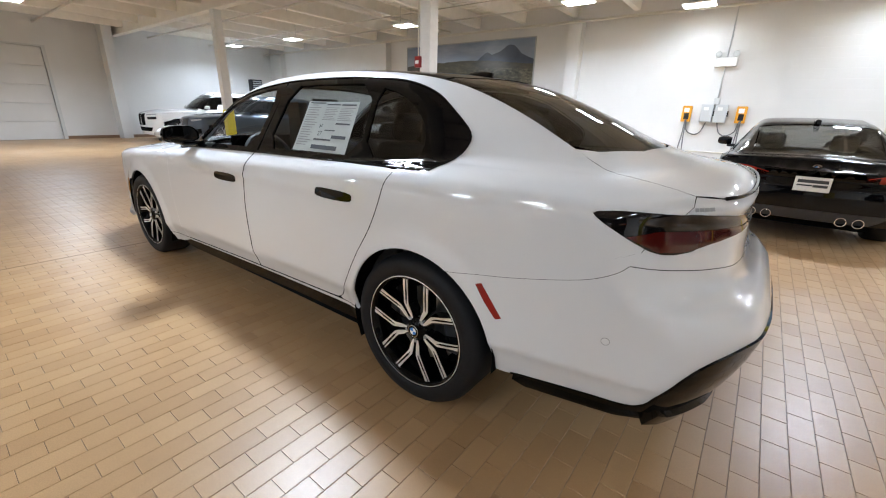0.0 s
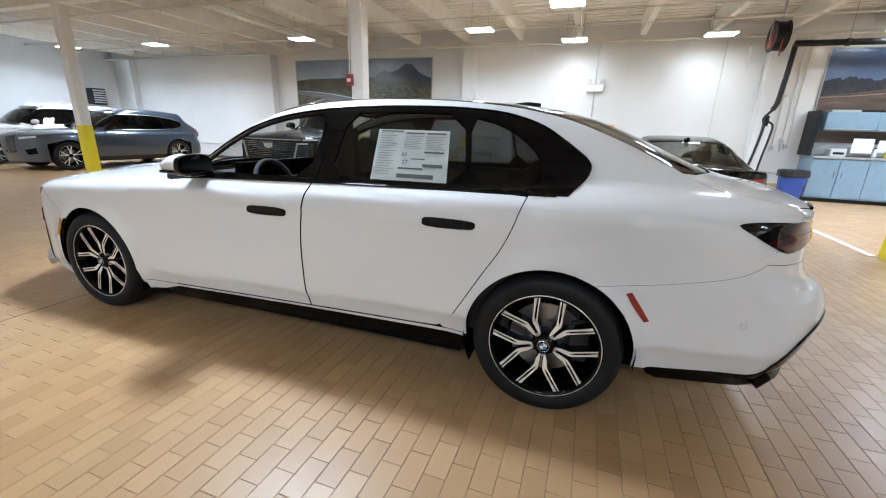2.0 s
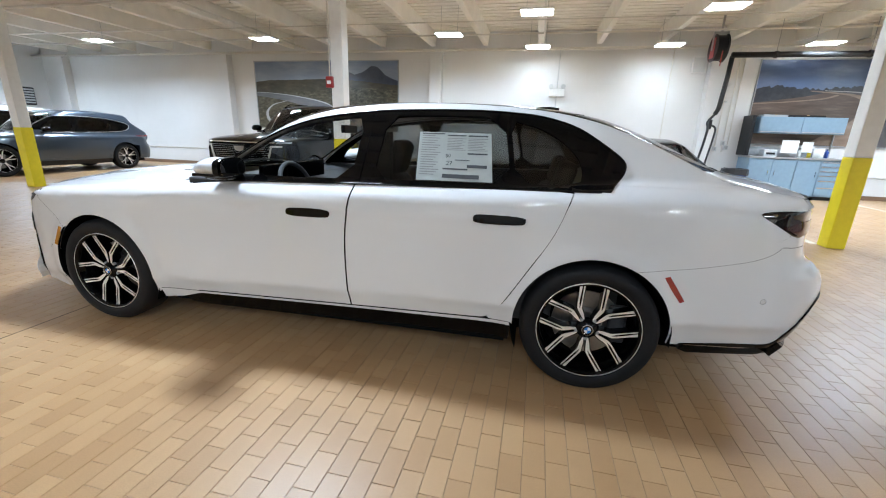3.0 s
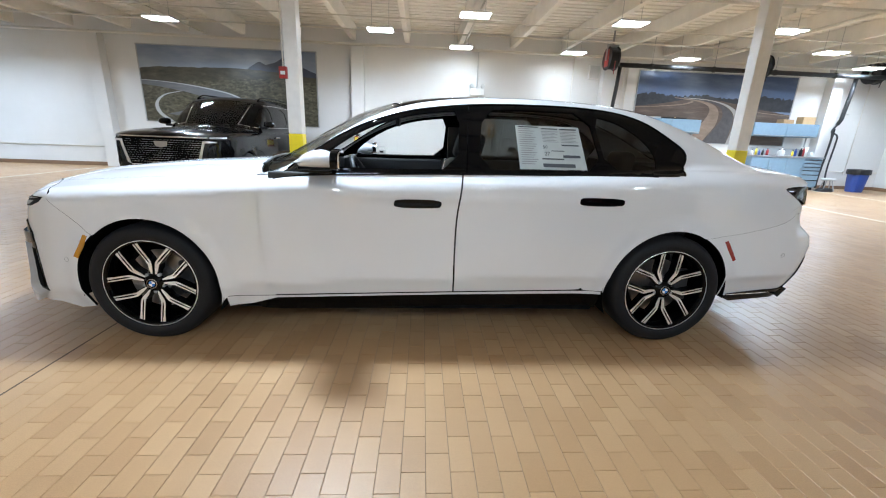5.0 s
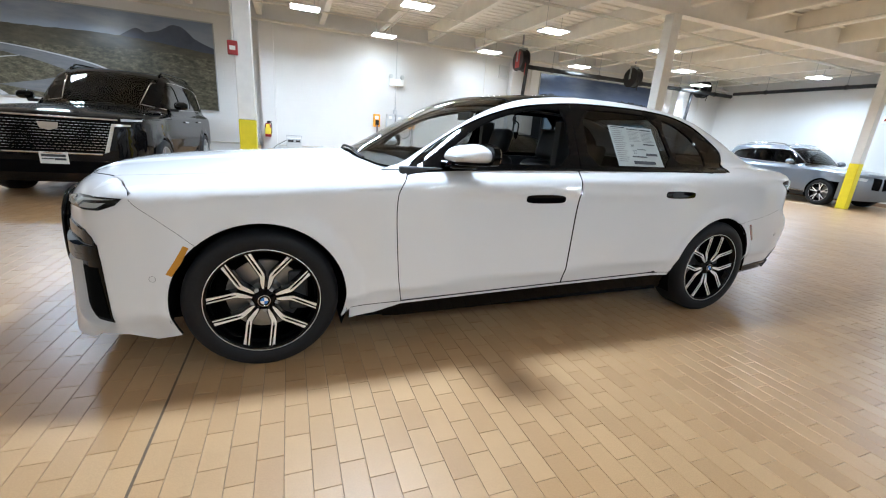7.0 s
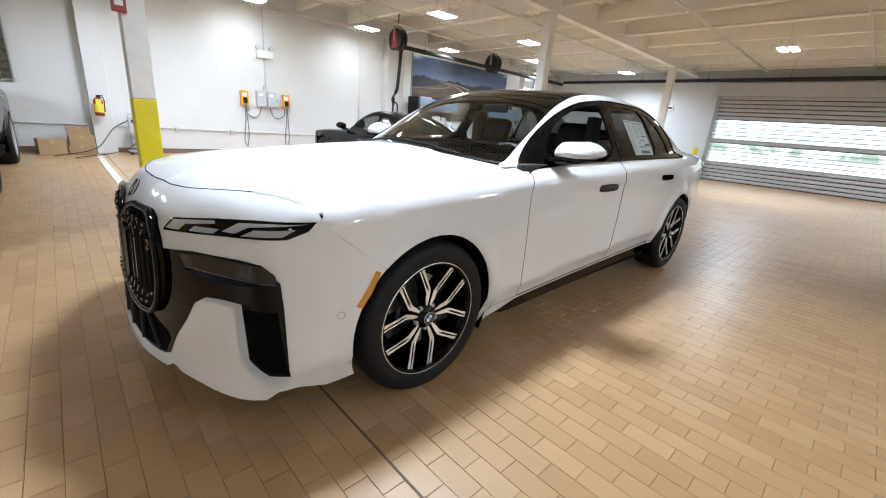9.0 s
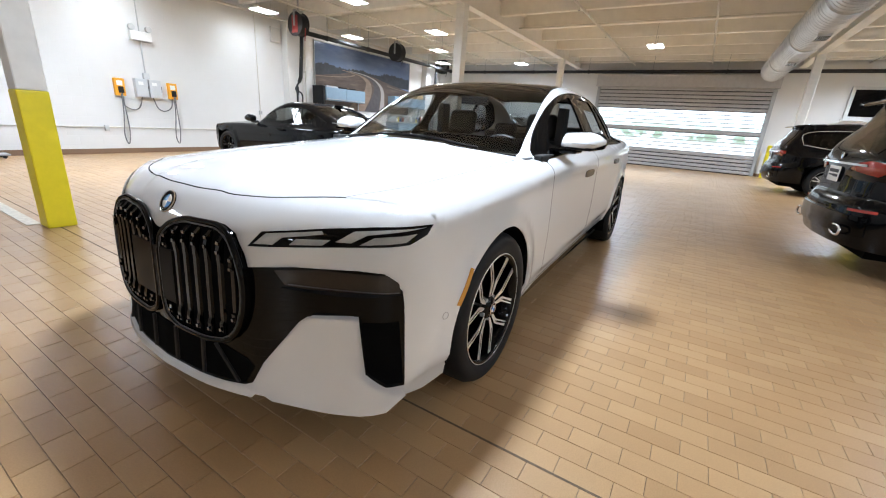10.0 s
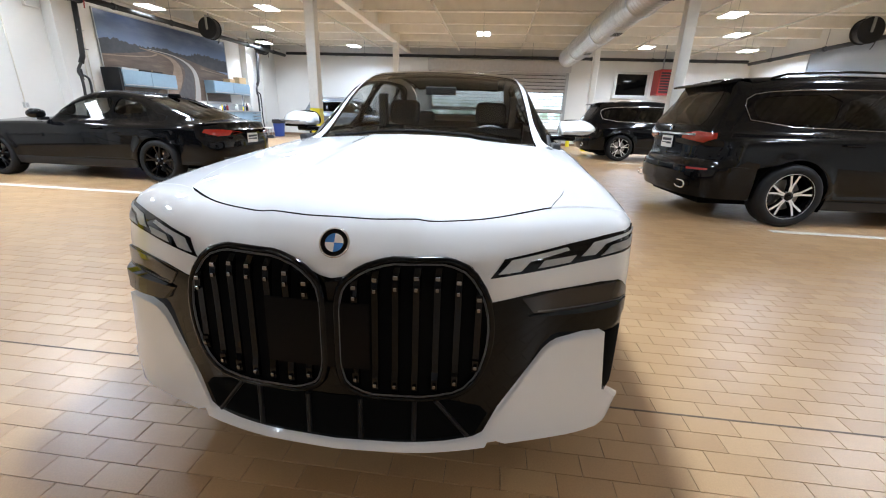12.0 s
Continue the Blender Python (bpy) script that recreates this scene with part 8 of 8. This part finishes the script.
# charging points and switch boxes
for x, s in ((-1.60, 1), (-0.50, -1)):
    ob = thing("charging_point", pose(x, YN, 1.27), "yellow-orange wall charging box with a hanging cable", "charging box", "wall charging boxes")
    Geo().box(-0.10, 0.10, -0.09, 0, 0, 0.37).make("box_body", M_ORANGE, ob, bevel=0.012)
    Geo().box(-0.06, 0.05, -0.098, -0.09, 0.22, 0.32).make("display", M_PAPER, ob)
    Geo().box(-0.045, 0.06, -0.12, -0.09, 0.06, 0.20).make("plug_holder", M_BLACK, ob, bevel=0.01)
    Geo().tube([tuple(p) for p in spline([(0.02, -0.10, 0.08), (0.03, -0.11, -0.3), (0.05, -0.10, -0.75), (0.0, -0.09, -1.05), (-0.06, -0.09, -0.85), (-0.01, -0.10, -0.35), (0.0, -0.1, 0.05)], 8)], 0.012, 8).make("charging_cable", M_GREYCABLE, ob, smooth=True)
    Geo().tube([tuple(p) for p in spline([(0.02 * s, -0.03, 0.0), (0.06 * s, -0.03, -0.20), (0.22 * s, -0.03, -0.29), (0.36 * s, -0.03, -0.22), (0.44 * s, -0.03, 0.02)], 8)], 0.013, 8).make("flexible_conduit", M_GREYCABLE, ob, smooth=True)
for x in (-1.18, -0.90):
    ob = thing("switch_box", pose(x, YN, 1.27), "grey electrical isolator box on the wall", "switch box", "isolator boxes")
    Geo().box(-0.125, 0.125, -0.14, 0, 0, 0.40).make("enclosure", M_CONDUIT, ob, bevel=0.006)
    Geo().box(-0.11, 0.11, -0.148, -0.14, 0.015, 0.385).make("cover", M_CONDUIT, ob, bevel=0.004)
    Geo().box(0.125, 0.15, -0.10, -0.06, 0.14, 0.26).make("lever", M_BLACK, ob)
    Geo().box(-0.07, 0.03, -0.150, -0.148, 0.27, 0.34).make("label_plate", M_PAPER, ob)
jb = thing("junction_box", pose(-1.03, YN, 1.68), "grey junction box above the isolators", "junction box")
Geo().box(-0.06, 0.06, -0.09, 0, 0, 0.13).make("enclosure", M_CONDUIT, jb, bevel=0.006)
pipe("wall_conduit", [(-1.03, YN - 0.025, 1.81), (-1.03, YN - 0.025, 2.49)], 0.013, M_CONDUIT, "grey conduit between wall boxes", "conduit")
em = thing("emergency_light", pose(-1.03, YN, 2.49), "white emergency light box with two heads", "emergency light")
Geo().box(-0.21, 0.21, -0.11, 0, 0, 0.19).make("housing", M_PAPER, em, bevel=0.01)
for s in (-1, 1):
    h = Geo().lathe([(0.02, 0.06), (0.06, 0.03), (0.065, -0.05), (0.055, -0.055), (0, -0.05)], lambda a, b, c: (s * 0.17 + a, -0.06 + c, 0.26 + b), 18).make("lamp_head", M_LIGHTGREY, em, smooth=True)
    Geo().tube([(s * 0.17, -0.05, 0.18), (s * 0.17, -0.05, 0.25)], 0.012, 8).make("stem", M_GREY, h)
pipe("wall_conduit", [(-1.03, YN - 0.025, 2.68), (-1.03, YN - 0.025, 3.72)], 0.012, M_CONDUIT, "grey conduit running up to the ceiling", "conduit")
for a, b in ((XW, -12.15), (-11.75, -4.8), (-4.4, 2.75), (3.15, 10.1), (10.5, XE)):
    pipe("wall_conduit", [(a + 0.02, YN - 0.022, 0.58), (b - 0.02, YN - 0.022, 0.58)], 0.013, M_PIPE, "white painted conduit along the wall", "conduit", clips=2.6)
for x in (-16.5, -8.0, -3.2, -1.96, 1.86, 11.6):
    ob = thing("outlet_box", pose(x, YN, 0.50), "small grey outlet box on the wall conduit", "outlet box", "outlet boxes")
    Geo().box(-0.04, 0.04, -0.06, 0, 0, 0.12).make("box_body", M_CONDUIT, ob, bevel=0.006)
    Geo().box(-0.025, 0.025, -0.064, -0.06, 0.02, 0.10).make("cover", M_LIGHTGREY, ob)
for x, z0 in ((1.9, 0.58), (3.32, 1.1), (3.5, 1.1), (3.62, 1.3), (11.6, 0.6)):
    pipe("wall_conduit", [(x, YN - 0.02, z0), (x, YN - 0.02, 3.70)], 0.011, M_PIPE, "thin painted conduit up the wall", "conduit")
for x, z in ((1.9, 1.02), (3.5, 1.28), (3.32, 1.12), (3.6, 1.16)):
    ob = thing("outlet_box", pose(x, YN, z), "small grey outlet box at a conduit's end", "outlet box", "outlet boxes")
    Geo().box(-0.045, 0.045, -0.06, 0, 0, 0.12).make("box_body", M_CONDUIT, ob, bevel=0.006)
    Geo().box(-0.025, 0.025, -0.064, -0.06, 0.02, 0.10).make("cover", M_GREY, ob)
gp = thing("grey_wall_panel", pose(2.55, YN, 3.10), "pale grey access panel high on the wall", "panel")
Geo().box(-0.16, 0.16, -0.08, 0, 0, 0.40).make("enclosure", M_WALL, gp, bevel=0.006)
Geo().box(-0.14, 0.14, -0.086, -0.08, 0.02, 0.38).make("cover", M_LIGHTGREY, gp)

# pipes and conduits under the ceiling
for y, z, r in ((11.95, 3.75, 0.02), (11.86, 3.70, 0.014), (11.72, 3.68, 0.03), (10.6, 3.835, 0.02), (6.9, 3.78, 0.03), (9.2, 3.80, 0.013), (1.0, 3.80, 0.022), (3.6, 3.80, 0.03), (-3.2, 3.80, 0.022), (-5.8, 3.78, 0.03)):
    pipe("ceiling_pipe", [(XW + 0.05, y, z), (XE - 0.05, y, z)], r, M_PIPE, "cream painted pipe under the roof joists", "pipe", clips=3.2)
for x in (-8.9, -1.5, 5.9, 11.9):
    pipe("ceiling_pipe", [(x, YS + 0.1, 3.82), (x, YN - 0.1, 3.82)], 0.02, M_PIPE, "cream painted pipe under the roof joists", "pipe", clips=3.2)
head = thing("sprinkler_head", pose(-10.4, 6.9, 3.75), "small ceiling sprinkler on a pipe", "sprinkler", "ceiling sprinklers")
Geo().tube([(0, 0, 0.03), (0, 0, -0.05)], 0.012, 8).make("stem", M_PIPE, head)
Geo().lathe([(0, -0.07), (0.022, -0.068), (0.022, -0.062), (0, -0.06)], lambda a, b, c: (a, b, c), 12).make("deflector", M_GREY, head)
Geo().tube([(-0.012, 0, -0.05), (-0.012, 0, -0.066)], 0.003, 5).make("yoke", M_GREY, head)
for x in np.arange(-10.4, 12, 2.9):
    for y, z in ((6.9, 3.75), (3.6, 3.77), (-5.8, 3.75)):
        if (x, y) != (-10.4, 6.9):
            copy_thing(head, pose(float(x), y, z))

# spiral duct
du = thing("spiral_duct", pose(0, -0.68, 3.33), "galvanised spiral ventilation duct under the ceiling", "duct")
g = Geo()
R, prof, x = 0.32, [], -3.4
while x < 10.6:
    prof += [(R, x), (R, x + 0.115), (R + 0.007, x + 0.122), (R + 0.007, x + 0.130)]
    x += 0.137
g.lathe(prof, lambda a, b, h: (h, a, b), 36)
smooth_by_angle(g.make("spiral_pipe", M_GALV, du))
for x in (-0.4, 2.6, 5.6, 8.6):
    Geo().lathe([(R, x - 0.09), (R + 0.02, x - 0.085), (R + 0.02, x + 0.085), (R, x + 0.09)], lambda a, b, h: (h, a, b), 36).make("collar", M_GALV, du, smooth=False)
for x in (1.1, 4.1, 7.1):
    gr = Geo().box(x - 0.22, x + 0.22, -0.10, 0.10, -R - 0.03, -R + 0.05).make("grille_frame", M_GALV, du, bevel=0.005)
    for k in range(7):
        Geo().box(x - 0.20, x + 0.20, -0.085 + k * 0.026, -0.072 + k * 0.026, -R - 0.036, -R - 0.03).make("louvre", M_BLACK, gr)
Geo().lathe([(0, 10.62), (R, 10.62), (R + 0.01, 10.6), (R + 0.01, 10.55), (R, 10.55)], lambda a, b, h: (h, a, b), 36).lathe([(0, -3.42), (R, -3.42), (R, -3.40)], lambda a, b, h: (h, a, b), 36).make("end_cap", M_GALV, du)
for x in (-2.5, 0.5, 3.5, 6.5, 9.5):
    Geo().tube([(x, 0, R), (x, 0, 0.52)], 0.005, 6).make("hanger_rod", M_GREY, du)

# overhead doors
sh = thing("overhead_door", pose(XE - 0.10, DY0, 0), "closed grey slatted overhead door with daylit window rows", "door", kind="structure")
n = 22
ph = DZ / n
SLAT = [(0.004, 0.022), (-0.010, 0.027), (-0.022, 0.040), (-0.022, ph - 0.018), (-0.010, ph - 0.004), (0.004, ph), (0.02, ph), (0.02, 0.022)]
RAIL = [(0.0, 0.0), (-0.012, 0.004), (-0.012, 0.022), (0.0, 0.026), (0.02, 0.026), (0.02, 0.0)]
for k in range(n):
    z = k * ph
    Geo().prism([(0.006, -0.001), (0.006, 0.0215), (0.018, 0.0215), (0.018, -0.001)], lambda a, b, c: (a, c, z + b), 0.0, DY1 - DY0).make("slat_joint", M_BLACK, sh, "dark rubber joint")
    if 5 <= k <= 9 or 11 <= k <= 15:
        Geo().prism(RAIL, lambda a, b, c: (a, c, z + b), 0.0, DY1 - DY0).make("slat_rail", M_SLAT, sh)
        Geo().box(0.002, 0.012, 0.0, DY1 - DY0, z + 0.026, z + ph).make("slat_window", M_CLEAR, sh, "clear plastic slat letting daylight in").visible_shadow = False
    else:
        Geo().prism(SLAT, lambda a, b, c: (a, c, z + b), 0.0, DY1 - DY0).make("slat", M_SLAT, sh)
for y in (DY0 - 0.11, DY1 - 0.01):
    Geo().box(-0.06, 0.06, y - DY0, y - DY0 + 0.12, 0, DZ + 0.05).make("guide_track", M_GREY, sh, bevel=0.004)
Geo().box(-0.24, 0.09, -0.15, DY1 - DY0 + 0.15, DZ - 0.02, DZ + 0.42).make("drum_cover", M_SLAT, sh, "grey roller drum cover", bevel=0.01)
for y in (DY0 - 0.35, DY1 + 0.35):
    b = thing("bollard", pose(XE - 0.35, y, 0), "yellow steel bollard beside the overhead door", "bollard", "door bollards")
    Geo().lathe([(0, 0), (0.085, 0), (0.085, 1.08), (0.07, 1.12), (0, 1.13)], lambda a, c, h: (a, c, h), 20).make("post", M_YELLOW, b, smooth=False)
pd = thing("panel_door", pose(XW + 0.005, WY0, 0), "closed white sectional door with joints", "door", kind="structure")
for k in range(5):
    Geo().box(-0.11, -0.05, 0.01, WY1 - WY0 - 0.01, k * WZ / 5 + 0.004, (k + 1) * WZ / 5 - 0.004).make("door_section", M_WALL, pd, bevel=0.008)
for y in (-0.1, WY1 - WY0):
    Geo().box(-0.02, 0.03, y, y + 0.1, 0, WZ + 0.06).make("door_jamb", M_LIGHTGREY, pd)
Geo().box(-0.02, 0.03, 0, WY1 - WY0, WZ, WZ + 0.06).make("door_head", M_LIGHTGREY, pd)

# east and south walls
ex = thing("exit_sign", pose(XE, 6.5, 2.45), "small exit sign with red marks", "exit sign")
Geo().box(-0.06, 0, -0.17, 0.17, 0, 0.20).make("housing", M_PAPER, ex, bevel=0.006)
Geo().box(-0.064, -0.06, -0.12, 0.12, 0.06, 0.14).make("legend_bar", M_RED, ex)
wd = thing("window_1", pose(XE, -3.7, 2.1), "dark window in a pale grey frame", "window", kind="structure")
Geo().box(-0.08, 0, -0.70, 0.70, 0, 0.09).box(-0.08, 0, -0.70, 0.70, 0.91, 1.0).box(-0.08, 0, -0.70, -0.60, 0.09, 0.91).box(-0.08, 0, 0.60, 0.70, 0.09, 0.91).make("window_frame", M_LIGHTGREY, wd, bevel=0.006)
Geo().box(-0.02, -0.008, -0.60, 0.60, 0.09, 0.91).make("pane", M_GLOSSBLACK, wd)
Geo().box(-0.14, 0, -0.74, 0.74, -0.05, 0).make("window_sill", M_LIGHTGREY, wd, bevel=0.006)
rb = thing("unit_heater", pose(XE - 0.4, -5.0, 2.2), "red unit heater high by the wall", "heater")
Geo().box(-0.35, 0.35, -0.48, 0.48, 0, 0.95).make("casing", M_RED, rb, bevel=0.02)
for k in range(8):
    Geo().box(-0.37, -0.35, -0.42, 0.42, 0.08 + k * 0.1, 0.14 + k * 0.1).make("louvre", M_BLACK, rb)
Geo().box(-0.02, 0.02, -0.3, -0.26, 0.95, 2.03).box(-0.02, 0.02, 0.26, 0.3, 0.95, 2.03).make("hanger", M_GREY, rb)
mural("south_print", 5.0, 9.5, 2.2, 3.45, "printed wall panel in pale blue", [("band", M1_LINE, [(0, 0.1), (1, 0.1), (1, 0.3), (0, 0.3)])], M1_SKY).matrix_basis = Matrix.Translation((9.5, YS, 2.2)) @ pose(0, 0, 0, 0, 0, 180)

# painted stall lines
for x in (-15.8, -12.1, -8.45, -4.79, -1.15, 2.58, 6.2, 9.85):
    for y0, y1 in ((5.9, 11.3), (-7.0, -1.5)):
        tagged(Geo().box(x - 0.05, x + 0.05, y0, y1, -0.001, 0.0045).make("stall_line", M_WHITELINE), "worn white painted stall line on the tiles", "floor line", "stall lines", "structure")

# ---- floor tiles ----
FLOOR = bpy.data.objects["floor"]
GAP, EDGE = 0.0009, 0.0014


def tile_corners(cx, cy, w, l, tilt):
    """Top and chamfer rings of one tile; the skirt reaches into the grout."""
    a, b = w / 2 - GAP, l / 2 - GAP
    out = []
    for s, z in ((EDGE, 0.0), (0.0, -EDGE), (0.0, -0.006)):
        for sx, sy in ((-1, -1), (1, -1), (1, 1), (-1, 1)):
            x, y = sx * (a - s), sy * (b - s)
            out.append((cx + x, cy + y, z + tilt[0] * x + tilt[1] * y + tilt[2]))
    return out


QUADS = [(0, 1, 2, 3)] + [(4 * r + i + 4, 4 * r + (i + 1) % 4 + 4, 4 * r + (i + 1) % 4, 4 * r + i) for r in range(2) for i in range(4)]
rt = random.Random(11)
kinds = []
for k in range(4):
    me = bpy.data.meshes.new("tile")
    me.from_pydata(tile_corners(0, 0, TW, TL, (rt.uniform(-0.004, 0.004), rt.uniform(-0.003, 0.003), rt.uniform(-0.0006, 0.0))), [], QUADS)
    me.materials.append(M_TILE)
    kinds.append(me)
verts, faces = [], []
for c in range(math.floor((XW + 3.0) / TW), math.ceil((XE + 3.0) / TW)):
    x = -3.0 + (c + 0.5) * TW
    y0 = 0.376 if c % 2 == 0 else 0.474
    for r in range(math.floor((YS - y0) / TL), math.ceil((YN - y0) / TL)):
        y = y0 + (r + 0.5) * TL
        if -4.5 < x < -1.25 and -0.35 < y < 1.35:
            ob = new("tile", kinds[rt.randrange(4)])
            ob.location = (x, y, 0)
            ob.parent = FLOOR
            continue
        o = len(verts)
        verts += tile_corners(x, y, TW, TL, (rt.uniform(-0.004, 0.004), rt.uniform(-0.003, 0.003), rt.uniform(-0.0006, 0.0)))
        faces += [tuple(i + o for i in q) for q in QUADS]
me = bpy.data.meshes.new("floor_tiles")
me.from_pydata(verts, [], faces)
me.materials.append(M_TILE)
rest = new("floor_tiles", me)
rest.parent = FLOOR
tagged(rest, "brown quarry tiles in running bond", kind="stuff")
xj = -3.0 - 17 * TW
structure(Geo().box(xj - 0.005, xj + 0.005, YS, YN, -0.004, 0.0006).make("expansion_joint", M_GROUT), "dark expansion joint across the tiles", "floor joint")
